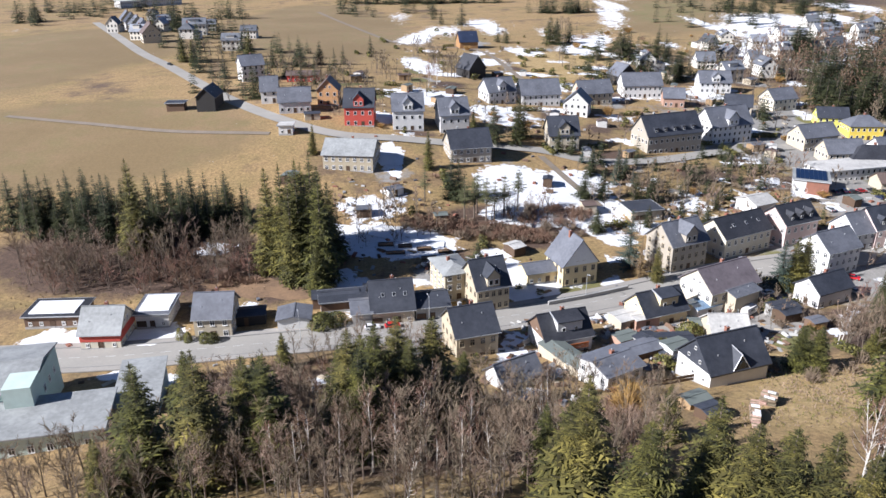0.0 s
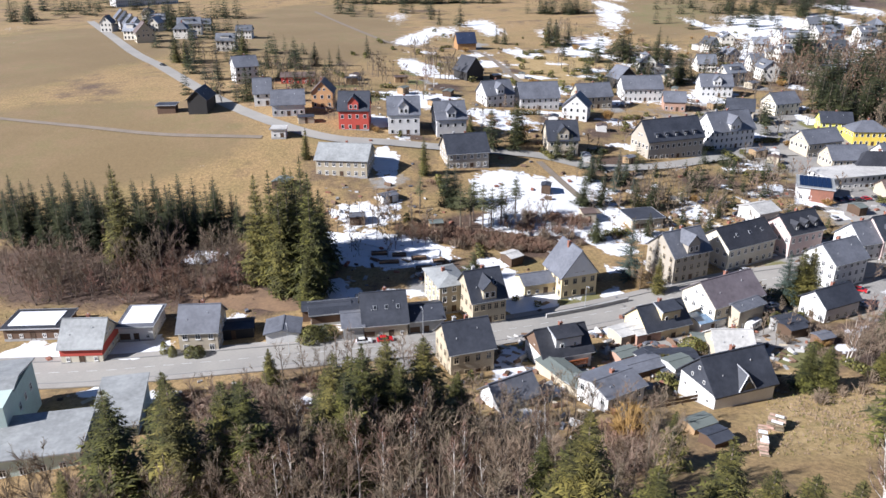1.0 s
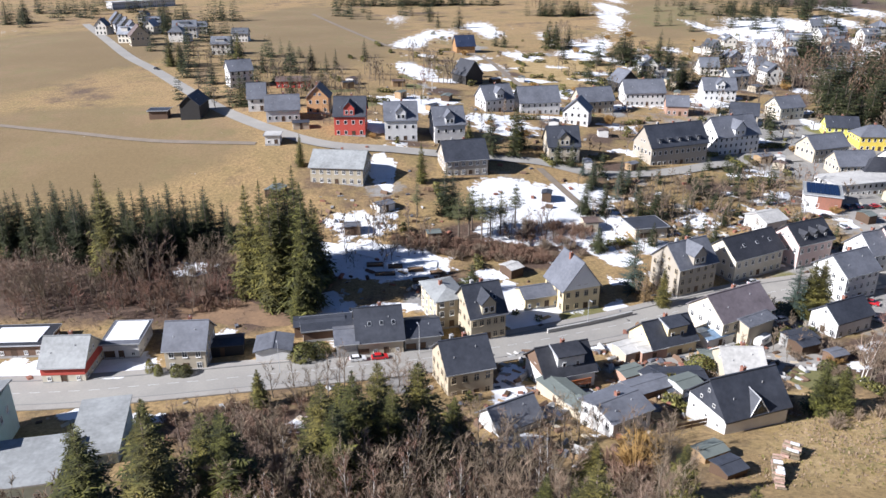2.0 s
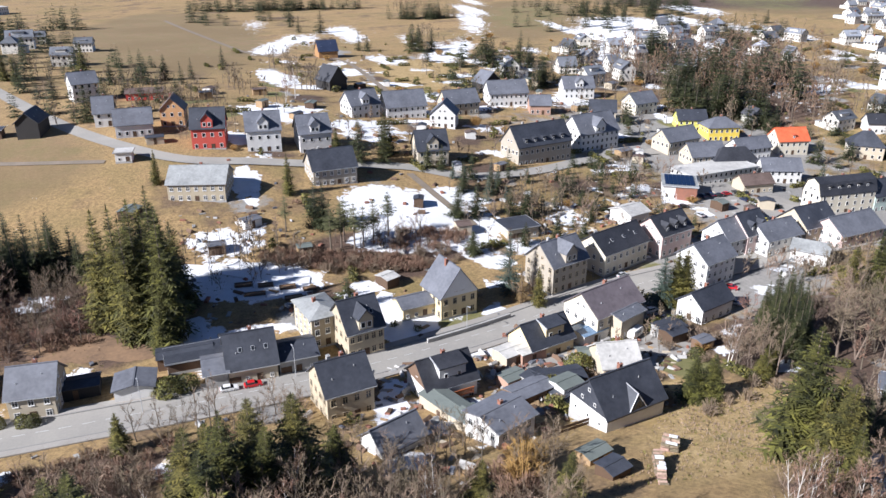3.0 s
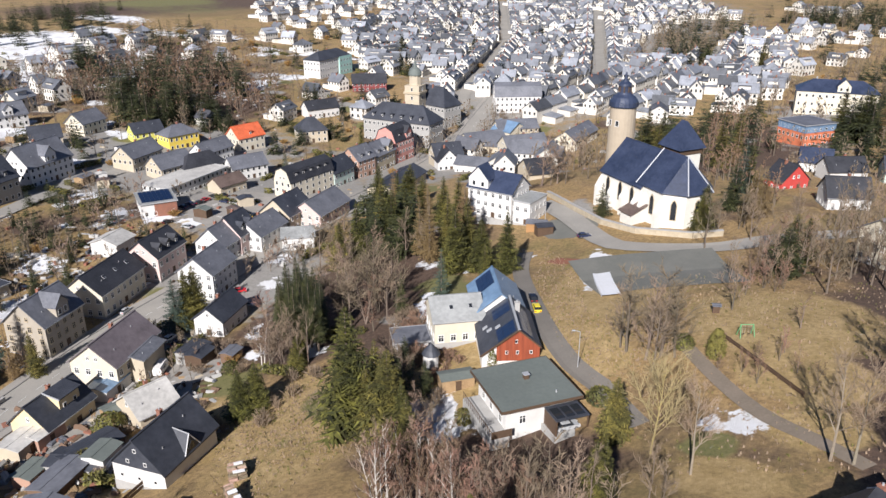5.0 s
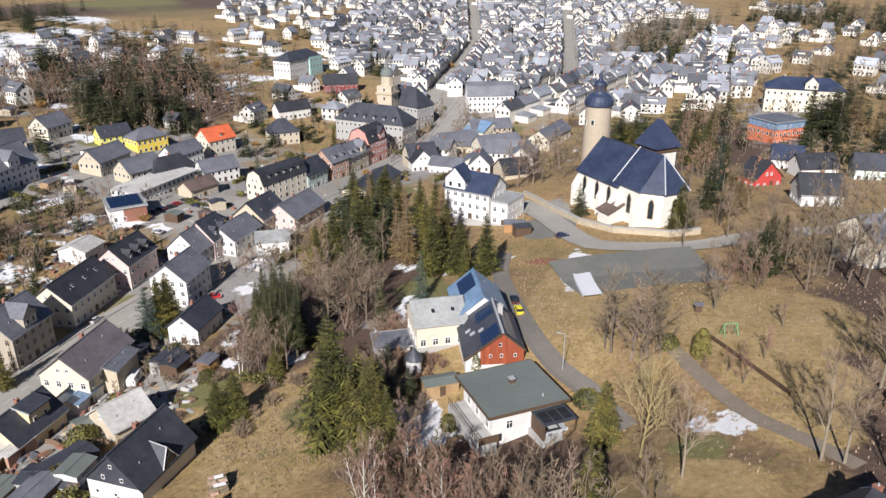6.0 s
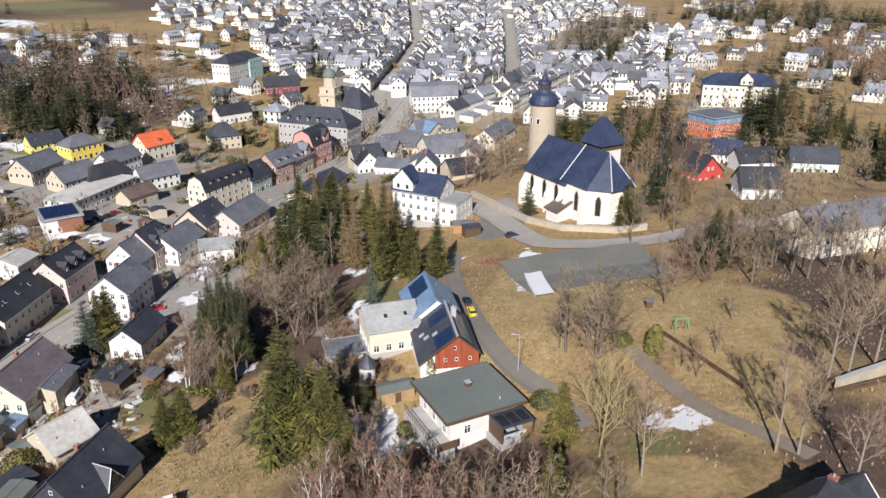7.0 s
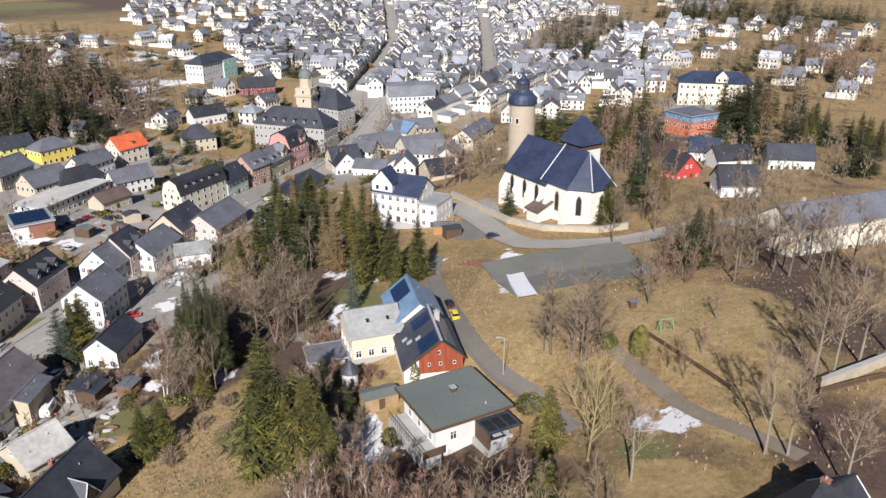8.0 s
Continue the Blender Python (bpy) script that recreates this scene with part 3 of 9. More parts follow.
def house(x, y, rot, w, d, h, kind, pitch, wall, roof, label, name="house", category="house", group="", style="white", size="n", chimneys=1, dormers=0, cross=0.0, skylights=0, door=True, wins=True, floors=0, deep=True, over=0.4, cols=0, gate=0, plinth=True, sink=1.2, band="", z=None, cross_x=0.0, clad=None, wide=None):
    """A house whose front wall runs along its own x axis; kind: p ridge along the front, g gable to the front, h hipped, m mansard, f flat."""
    z = low_point(x, y, w, d, rot) if z is None else z
    root = thing(name, x, y, z + 0.15, rot, label, category, group)
    TAKEN.append((x, y, math.hypot(w, d) * 0.5))
    wm, rm = (WALLS[wall] if isinstance(wall, str) else wall), (ROOFS[roof] if isinstance(roof, str) else roof)
    turn = pose(0, 0, 0, 0, 0, 90) if kind in "gk" or (kind == "h" and d > w) else Matrix()
    L, D = (d, w) if kind in "gk" or (kind == "h" and d > w) else (w, d)
    body = Build()
    if kind in "fh":
        body.box(-L / 2, -D / 2, -sink, L / 2, D / 2, h + 0.02)
    elif kind == "k":
        rise = D / 2 * math.tan(radians(pitch))
        body.prism([(-D / 2, -sink), (D / 2, -sink), (D / 2, h), (D / 4, h + rise * 0.5), (-D / 4, h + rise * 0.5), (-D / 2, h)], -L / 2, L / 2)
    else:
        up = profile(kind, D, h, pitch)
        body.prism([(-D / 2, -sink), (D / 2, -sink)] + [(yy, zz) for yy, zz in reversed(up)], -L / 2, L / 2)
    part("wall", body, wm, root, "", turn)
    part("roof", roof_build(kind, L, D, h, pitch, over), rm, root, "", turn)
    if plinth:
        part("plinth", Build().box(-w / 2 - 0.05, -d / 2 - 0.05, -sink, w / 2 + 0.05, d / 2 + 0.05, 0.35), CONCRETE, root)
    if kind == "f":
        part("parapet_trim", Build().box(-w / 2 - over - 0.04, -d / 2 - over - 0.04, h + 0.1, w / 2 + over + 0.04, -d / 2 - over, h + 0.34).box(-w / 2 - over - 0.04, d / 2 + over, h + 0.1, w / 2 + over + 0.04, d / 2 + over + 0.04, h + 0.34).box(-w / 2 - over - 0.04, -d / 2 - over, h + 0.1, -w / 2 - over, d / 2 + over, h + 0.34).box(w / 2 + over, -d / 2 - over, h + 0.1, w / 2 + over + 0.04, d / 2 + over, h + 0.34), TRIM, root)
    elif deep and kind in "pm":
        for sgn in (-1, 1):
            part("gutter", Build().box(-w / 2 - over, -0.07, -0.07, w / 2 + over, 0.07, 0.05), TRIM, root, "", pose(0, sgn * (d / 2 + over * 0.95), h - over * math.tan(radians(min(pitch, 50))) + 0.12))
    if band:
        part("cladding_band", Build().box(-w / 2 - 0.06, -d / 2 - 0.06, h * 0.5, w / 2 + 0.06, d / 2 + 0.06, h - 0.12), WALLS[band], root, "painted board cladding")
    # openings, floor by floor, on the front and the two ends
    if wins:
        nf = floors or max(1, int((h + 0.3) / 2.1))
        step = h / nf
        faces = [(w, pose(0, -d / 2, 0, 0, 0, 0), True), (d, pose(-w / 2, 0, 0, 0, 0, -90), False), (d, pose(w / 2, 0, 0, 0, 0, 90), False)]
        for length, fm, front in faces:
            n = max(1, int(length / 1.85)) if not (front and cols) else cols
            for i in range(n):
                px = (i + 0.5) * length / n - length / 2
                for k in range(nf):
                    if front and k == 0 and door and i == n // 2:
                        part("door", DOOR, None, root, "", fm @ pose(px, 0, 0.1))
                        continue
                    if front and k == 0 and gate and i < gate:
                        part("garage_door", GATE, None, root, "", fm @ pose(px, 0, 0.05))
                        continue
                    if not front and not deep and k == 0:
                        continue
                    add_window(root, fm @ pose(px, 0, 0.65 + k * step), style, size if h > 3.4 else "s", deep)
            gabled = (kind == "p" and not front) or (kind == "g" and front) or (kind == "m" and not front)
            rise = (length / 2) * math.tan(radians(pitch))
            if gabled and rise > 2.2:
                for px in ((-0.75, 0.75) if rise > 3.2 else (0,)):
                    add_window(root, fm @ pose(px, 0, h + 0.7), style, "s", deep)
    top = h + (D / 2) * math.tan(radians(pitch)) if kind in "pgk" else (h + D * 0.55 if kind == "m" else h + 0.3)
    if kind == "h":
        top = h + min(w, d) / 2 * math.tan(radians(pitch))
    for i in range(chimneys):
        cx = (0.0, -0.28, 0.3)[i % 3] * L + 0.4
        cm = turn @ pose(cx, 0.5, 0)
        ch = part("chimney", Build().box(-0.28, -0.28, top - 1.3, 0.28, 0.28, top + 0.6).box(-0.33, -0.33, top + 0.6, 0.33, 0.33, top + 0.68), BRICKS if i % 2 == 0 else CONCRETE, root, "", cm)
        part("flue", Build().tube((0, 0, top + 0.68), (0, 0, top + 0.9), 0.09, 0.09, 8), TRIM, ch)
    for i in range(dormers):
        dormer(root, ((i + 0.5) / dormers - 0.5) * (w * 0.86), d, h, kind, pitch, 1.3, 1.35, rm, rm, deep)
    if cross:
        cr = Build()
        k = cross / 2
        cr.prism([(-k, -0.2), (k, -0.2), (k, 2.3), (0, 2.3 + k * 1.05), (-k, 2.3)], 0, d / 2)
        cr.v = [(cross_x + yy, -d / 2 - 0.06 + xx, h + zz) for xx, yy, zz in cr.v]
        gab = part("cross_gable", cr, wm, root)
        rr = Build().prism([(-k - 0.3, 2.0), (0, 2.35 + k * 1.05), (k + 0.3, 2.0), (k + 0.3, 2.2), (0, 2.58 + k * 1.05), (-k - 0.3, 2.2)], -0.3, d / 2)
        rr.v = [(cross_x + yy, -d / 2 - 0.06 + xx, h + zz) for xx, yy, zz in rr.v]
        part("cross_gable_roof", rr, rm, gab)
        for px in (-k * 0.45, k * 0.45):
            part("window", FARWIN["n"], None, gab, "", pose(cross_x + px, -d / 2 - 0.07, h + 0.55))
    if clad and kind in "pg":
        # boards or slates on the gables above the eaves
        rise = D / 2 * math.tan(radians(pitch))
        for sg in (-1, 1):
            part("gable_cladding", Build().prism([(-D / 2 - 0.02, h - 0.25), (D / 2 + 0.02, h - 0.25), (D / 2 + 0.02, h), (0, h + rise + 0.02), (-D / 2 - 0.02, h)], sg * (L / 2 - 0.01), sg * (L / 2 + 0.07)), clad, root, "", turn)
    if wide and kind == "p":
        # a broad dormer with a shallow roof that runs up to the ridge
        wx, ww = wide
        t = math.tan(radians(pitch))
        y0 = -d / 2 + 0.9
        z0, zr = h + 0.9 * t, h + d / 2 * t + 0.2
        zf = zr - 0.55
        dm = part("wide_dormer", Build().prism([(y0, z0 - 0.3), (0, z0 - 0.3), (0, zr - 0.05), (y0, zf)], wx - ww / 2, wx + ww / 2), wm, root)
        part("dormer_roof", Build().prism([(y0 - 0.45, zf - 0.06), (0, zr + 0.02), (0, zr + 0.2), (y0 - 0.45, zf + 0.12)], wx - ww / 2 - 0.2, wx + ww / 2 + 0.2), rm, dm)
        part("verge_trim", Build().prism([(y0 - 0.47, zf - 0.1), (0.02, zr), (0.02, zr + 0.24), (y0 - 0.47, zf + 0.15)], wx - ww / 2 - 0.3, wx - ww / 2 - 0.19), TRIM, dm)
        for k in range(max(1, int(ww / 1.7))):
            n = max(1, int(ww / 1.7))
            part("window", FARWIN["s"], None, dm, "", pose(wx + ((k + 0.5) / n - 0.5) * ww, y0 - 0.02, z0 + 0.15))
    if kind in "pg" and (x * 7 + y) % 3 > 1:
        for k, (u, v) in enumerate(((-0.3, -0.3), (0.22, -0.18))):
            zz = h + (0.5 + v) * D * math.tan(radians(pitch))
            part("roof_vent", Build().tube((0, 0, 0), (0, 0, 0.5), 0.06, 0.06, 6), TRIM, root, "", turn @ pose(u * L, v * D, zz))
    if skylights and kind in "pg":
        for i in range(skylights):
            sx = ((i + 0.7) / skylights - 0.5) * L * 0.8
            sy = -D * 0.26
            sm = turn @ pose(sx, sy, h + (D / 2 + sy) * math.tan(radians(pitch)) + 0.24, pitch, 0, 0)
            s = part("skylight", SKYLIGHT, None, root, "", sm)
            part("pane", SKYPANE, None, s)
    return root

# ---- trees ----
def spruce_meshes(seed, h, r, whorls, per, needles, bare=0.08, droop=0.35, fan=5, girth=0.28):
    """Trunk and crown: whorls of boughs that sag and turn up at the tip, each a flat spray of narrow twigs with hanging twiglets below."""
    rnd = random.Random(seed)
    trunk = Build().tube((0, 0, -0.5), (0, 0, h * 0.5), h * 0.014 + 0.05, h * 0.008 + 0.03, 7).tube((0, 0, h * 0.5), (0, 0, h * 0.98), h * 0.008 + 0.03, 0.02, 6)
    b = Build()
    lean = [rnd.uniform(0.82, 1.12) for _ in range(7)]
    for j in range(whorls):
        q = (j + rnd.uniform(-0.4, 0.4)) / whorls
        z = h * (bare + (1 - bare) * q)
        reach = r * ((1 - q) ** 0.82) * (1.0 if q > 0.12 else 0.75 + 2 * q) * (0.88 + 0.12 * math.sin(q * 40 + seed)) + 0.1
        turn = rnd.uniform(0, 6.28)
        for i in range(per):
            if rnd.random() < 0.12:
                continue
            a = turn + 6.283 * i / per + rnd.uniform(-0.3, 0.3)
            ln = reach * rnd.uniform(0.55, 1.12) * lean[int(a / 6.283 * 7) % 7]
            d, s = Vector((math.cos(a), math.sin(a), 0)), Vector((-math.sin(a), math.cos(a), 0))
            sag = droop * rnd.uniform(0.5, 1.2) * (1.15 - 0.9 * q)
            lift = 0.10 + 0.45 * q * q

            def at(t):
                return Vector((0, 0, z)) + d * (ln * t) + Vector((0, 0, ln * (lift * t - sag * t * t + 0.42 * sag * t ** 4)))

            for k in range(fan):
                t0, t1 = (k + 0.15) / fan, min(1.02, (k + 0.85) / fan)
                wide = ln * girth * (1.15 - 0.75 * (k / fan)) * rnd.uniform(0.55, 1.4) + 0.05
                p0, p1 = at(t0), at(t1)
                for sg in (-1, 1):
                    tip = p1 + (p1 - p0) * rnd.uniform(0.4, 1.3) + s * (sg * wide) + Vector((0, 0, -wide * rnd.uniform(-0.05, 0.5)))
                    b.poly(p0, tip, p1)
                if k and rnd.random() < 0.6:
                    b.poly(p0, p1, p0 + (p1 - p0) * rnd.random() + Vector((rnd.uniform(-0.1, 0.1), rnd.uniform(-0.1, 0.1), -ln * rnd.uniform(0.08, 0.2))))
            b.poly(at(0.85) - s * 0.06, at(0.85) + s * 0.06, at(1.1))
    b.poly((0.1, 0, h * 0.95), (-0.05, 0.1, h * 0.95), (0, 0, h * 1.01)).poly((-0.05, 0.1, h * 0.95), (-0.05, -0.1, h * 0.95), (0, 0, h * 1.01))
    return trunk.mesh("trunk", BARK), b.mesh("crown", needles)


def bare_meshes(seed, h, spread, bark, twig, stems=1, rise=0.35, limbs=9, subs=6, twigs=7, fine=0.012):
    """Trunk with limbs, and a crown of branches and twigs, with no leaves."""
    rnd = random.Random(seed)
    t, c = Build(), Build()

    def blade(p, d, ln, r):
        s = d.orthogonal().normalized()
        s = (Matrix.Rotation(rnd.uniform(0, 3.14), 3, d) @ s)
        bend = Vector((rnd.uniform(-1, 1), rnd.uniform(-1, 1), rnd.uniform(0, 1))) * ln * 0.12
        c.poly(p - s * r, p + s * r, p + d * ln * 0.55 + bend + s * r * 0.5, p + d * ln * 0.55 + bend - s * r * 0.5)
        c.poly(p + d * ln * 0.55 + bend - s * r * 0.5, p + d * ln * 0.55 + bend + s * r * 0.5, p + d * ln + bend * 2)
        return p + d * ln * 0.55 + bend

    def off(d, angle):
        o = Matrix.Rotation(rnd.uniform(0, 6.28), 3, d) @ d.orthogonal().normalized()
        return (d * math.cos(angle) + o * math.sin(angle)).normalized()

    for sidx in range(stems):
        lean = Vector((rnd.uniform(-1, 1), rnd.uniform(-1, 1), 0)) * (0.05 if stems == 1 else 0.22)
        d = (Vector((0, 0, 1)) + lean).normalized()
        base = Vector((rnd.uniform(-0.3, 0.3), rnd.uniform(-0.3, 0.3), -0.4)) * (1 if stems > 1 else 0.01) + Vector((0, 0, -0.3))
        r0 = (h * 0.011 + 0.03) / (1 if stems == 1 else 1.25)
        pts = [base]
        for k in range(4):
            pts.append(pts[-1] + d * (h * 0.22) + Vector((rnd.uniform(-1, 1), rnd.uniform(-1, 1), 0)) * h * 0.012)
        for k in range(4):
            t.tube(pts[k], pts[k + 1], r0 * (1 - k * 0.23), r0 * (1 - (k + 1) * 0.23), 6, False)
        for i in range(limbs):
            q = rise + (0.98 - rise) * (i + rnd.random() * 0.7) / limbs
            k = min(3, int(q * 4))
            p = pts[k] + (pts[k + 1] - pts[k]) * (q * 4 - k)
            dd = off(d, rnd.uniform(0.45, 0.95) * (1.15 - 0.5 * q))
            ln = h * spread * (1.15 - 0.75 * q) * rnd.uniform(0.7, 1.2)
            r = r0 * 0.42 * (1 - 0.6 * q)
            m = p + dd * ln * 0.5
            e = m + (dd + Vector((0, 0, 0.45))).normalized() * ln * 0.5
            t.tube(p, m, r, r * 0.6, 4, False)
            t.tube(m, e, r * 0.6, r * 0.2, 3, False)
            for j in range(subs):
                u = rnd.uniform(0.2, 1.0)
                o = p + (m - p) * (u * 2) if u < 0.5 else m + (e - m) * (u * 2 - 1)
                sd = off((dd + Vector((0, 0, 0.35))).normalized(), rnd.uniform(0.3, 0.85))
                sl = ln * rnd.uniform(0.25, 0.5)
                mid = blade(o, sd, sl, fine * 2.2)
                for _ in range(twigs):
                    v = rnd.uniform(0.1, 1.0)
                    blade(o + (mid - o) * v * 1.6, off((sd + Vector((0, 0, 0.2))).normalized(), rnd.uniform(0.3, 0.9)), sl * rnd.uniform(0.35, 0.8), fine)
    return t.mesh("trunk", bark), c.mesh("crown", twig)


def shrub_meshes(seed, h, r, twig, n=90, fine=0.02):
    rnd = random.Random(seed)
    t, c = Build(), Build()
    for i in range(7):
        a = rnd.uniform(0, 6.28)
        t.tube((0, 0, -0.2), (math.cos(a) * r * 0.35, math.sin(a) * r * 0.35, h * 0.55), 0.05, 0.02, 4, False)
    for i in range(n):
        a, q = rnd.uniform(0, 6.28), math.sqrt(rnd.random())
        p = Vector((math.cos(a) * q * r * 0.4, math.sin(a) * q * r * 0.4, h * rnd.uniform(0.05, 0.35)))
        e = Vector((math.cos(a) * q * r * rnd.uniform(0.8, 1.15), math.sin(a) * q * r * rnd.uniform(0.8, 1.15), h * (1 - 0.45 * q * q) * rnd.uniform(0.7, 1.05)))
        s = Vector((rnd.uniform(-1, 1), rnd.uniform(-1, 1), rnd.uniform(-1, 1))).normalized() * fine
        m = (p + e) / 2 + Vector((0, 0, h * 0.08))
        c.poly(p - s, p + s, m + s, m - s).poly(m - s, m + s, e)
        for _ in range(3):
            u = Vector((rnd.uniform(-1, 1), rnd.uniform(-1, 1), rnd.uniform(0, 1))).normalized() * r * 0.3
            c.poly(m - s * 0.7, m + s * 0.7, m + u)
    return t.mesh("trunk", BARK), c.mesh("crown", twig)


def leafy_meshes(seed, h, r, leaf, n=900, size=0.22, point=0.6):
    """A clipped or dense evergreen: a crown of many small scale-like clumps round short stems."""
    rnd = random.Random(seed)
    t, c = Build().tube((0, 0, -0.3), (0, 0, h * 0.7), 0.09, 0.03, 6), Build()
    for i in range(n):
        z = rnd.random()
        rad = r * math.sqrt(max(0.02, math.sin(math.pi * min(1, (z * 0.88 + 0.1)) ** point))) * rnd.uniform(0.72, 1.06)
        a = rnd.uniform(0, 6.28)
        p = Vector((rad * math.cos(a), rad * math.sin(a), h * (0.03 + 0.97 * z)))
        u = Vector((rnd.uniform(-1, 1), rnd.uniform(-1, 1), rnd.uniform(0.2, 1.4))).normalized() * size * rnd.uniform(0.7, 1.6)
        v = Vector((math.cos(a + 1.57), math.sin(a + 1.57), rnd.uniform(-0.4, 0.4))) * size * rnd.uniform(0.4, 0.9)
        c.poly(p - v, p + u * 0.2 - Vector((math.cos(a), math.sin(a), 0)) * -0.05, p + v, p + u)
    return t.mesh("trunk", BARK), c.mesh("crown", leaf)


TREES = {}


def tree_kind(key, meshes, name, label, category="tree"):
    TREES.setdefault(key, []).append((meshes, name, label, category))


for i, (hh, rr) in enumerate(((20, 5.0), (20, 4.4), (20, 5.7), (20, 4.8))):
    tree_kind("spruce", spruce_meshes(10 + i, hh, rr, 40, 12, NEEDLES, 0.01, 0.42, 5, 0.42), "spruce_tree", "tall dark green spruce with drooping boughs on the slope")
for i, (hh, rr) in enumerate(((20, 4.8), (20, 4.0), (20, 5.4))):
    tree_kind("woodspruce", spruce_meshes(20 + i, hh, rr, 26, 9, FARNEEDLES, 0.10, 0.38, 4, 0.34), "spruce_tree", "dark spruce in a dense stand at the field's edge")
for i, (hh, rr) in enumerate(((20, 6.8), (20, 5.6), (20, 7.8))):
    tree_kind("farspruce", spruce_meshes(30 + i, hh, rr, 14, 7, FARNEEDLES, 0.04, 0.4, 2, 0.5), "spruce_tree", "dark green spruce standing among the houses")
for i, (hh, rr) in enumerate(((20, 6.0), (20, 7.2), (20, 5.2))):
    tree_kind("midspruce", spruce_meshes(35 + i, hh, rr, 24, 9, FARNEEDLES, 0.02, 0.4, 4, 0.34), "garden_spruce", "dark green spruce standing in a garden")
for i in range(3):
    tree_kind("fruit", bare_meshes(85 + i, 6, 0.42, BARK, TWIGS, 1, 0.25, 8, 4, 4, 0.045), "fruit_tree", "small leafless fruit tree in a garden")
for i, (hh, rr) in enumerate(((20, 2.9), (20, 2.5))):
    tree_kind("poleSpruce", spruce_meshes(50 + i, hh, rr, 34, 12, FARNEEDLES, 0.22, 0.38, 4, 0.5), "spruce_tree", "slender spruce with a long bare lower trunk")
tree_kind("pine", spruce_meshes(55, 12, 2.9, 9, 8, PINE, 0.5, 0.2, 4, 0.5), "pine_tree", "slender pine with a bare trunk and sparse grey-green crown")
tree_kind("pine", spruce_meshes(56, 12, 2.5, 10, 7, PINE, 0.42, 0.2, 4, 0.5), "pine_tree", "slender pine with a bare trunk and sparse grey-green crown")
for i in range(2):
    tree_kind("blue", spruce_meshes(40 + i, 12, 3.0, 22, 10, BLUENEEDLES, 0.03, 0.3), "blue_spruce", "blue-grey garden spruce beside the street")
tree_kind("larch", spruce_meshes(60, 18, 3.6, 30, 9, LARCH, 0.06, 0.22), "larch_tree", "bare tan larch with fine twigs on the slope")
tree_kind("larch", spruce_meshes(61, 18, 3.0, 28, 9, LARCH, 0.06, 0.22), "larch_tree", "bare tan larch with fine twigs on the slope")
for i in range(4):
    tree_kind("bare", bare_meshes(70 + i, 12, 0.32 + 0.03 * i, BARK, TWIGS, 2 if i == 2 else 1, 0.2, 9, 6, 7, 0.025), "bare_tree", "leafless grey-brown deciduous tree with fine twigs")
for i in range(3):
    tree_kind("farbare", bare_meshes(80 + i, 10, 0.36, BARK, TWIGS, 1, 0.22, 7, 3, 4, 0.085), "bare_tree", "leafless brown deciduous tree among the gardens")
for i in range(2):
    tree_kind("russet", bare_meshes(90 + i, 11, 0.30, BARK, REDTWIGS, 1 + i, 0.15, 9, 6, 7, 0.025), "alder_tree", "leafless reddish brown tree at the wood's edge")
for i in range(3):
    tree_kind("beech", bare_meshes(140 + i, 13, 0.33, BARK, TWIGS, 1, 0.2, 12, 8, 9, 0.022), "beech_tree", "leafless grey beech on the wooded slope")
for i in range(3):
    tree_kind("ash", bare_meshes(100 + i, 16, 0.32 + 0.04 * i, PALEBARK, PALETWIGS, 1, 0.28, 15, 10, 11, 0.017), "ash_tree", "tall leafless ash with pale bark in the park")
for i in range(2):
    tree_kind("farrusset", bare_meshes(95 + i, 11, 0.32, BARK, REDTWIGS, 1, 0.15, 7, 3, 4, 0.09), "alder_tree", "leafless russet tree in the town wood")
tree_kind("lichen", bare_meshes(110, 14, 0.52, LICHEN, LICHENTWIGS, 1, 0.22, 20, 10, 9, 0.019), "old_tree", "leafless tree with yellow lichen on its limbs")
for i in range(3):
    tree_kind("birch", bare_meshes(120 + i, 14, 0.24, BIRCH, REDTWIGS, 1 + i % 2, 0.3, 12, 7, 7, 0.024), "birch_tree", "leafless birch with white bark and russet twigs")
for i in range(2):
    tree_kind("shrub", shrub_meshes(130 + i, 3, 2.0, TWIGS, 50, 0.05), "shrub", "leafless brown shrub on the rough slope", "shrub")
tree_kind("reds", shrub_meshes(133, 3, 2.2, REDTWIGS, 50, 0.055), "shrub", "leafless russet shrub below the houses", "shrub")
tree_kind("straw", shrub_meshes(134, 4, 2.6, STRAWTWIGS, 160, 0.05), "willow_shrub", "rounded ochre willow shrub with dense bare twigs", "shrub")
tree_kind("thuja", leafy_meshes(135, 4, 1.2, THUJA, 1300, 0.2), "thuja", "yellow-green clipped thuja on the grass", "shrub")
tree_kind("hedge", leafy_meshes(136, 2.2, 1.3, NEEDLES, 900, 0.2, 0.8), "evergreen_bush", "dense dark evergreen garden bush", "shrub")
tree_kind("bushlet", leafy_meshes(137, 2.0, 1.3, NEEDLES, 55, 0.7, 0.8), "evergreen_bush", "dark evergreen garden bush", "shrub")
TREE_RND = random.Random(5)


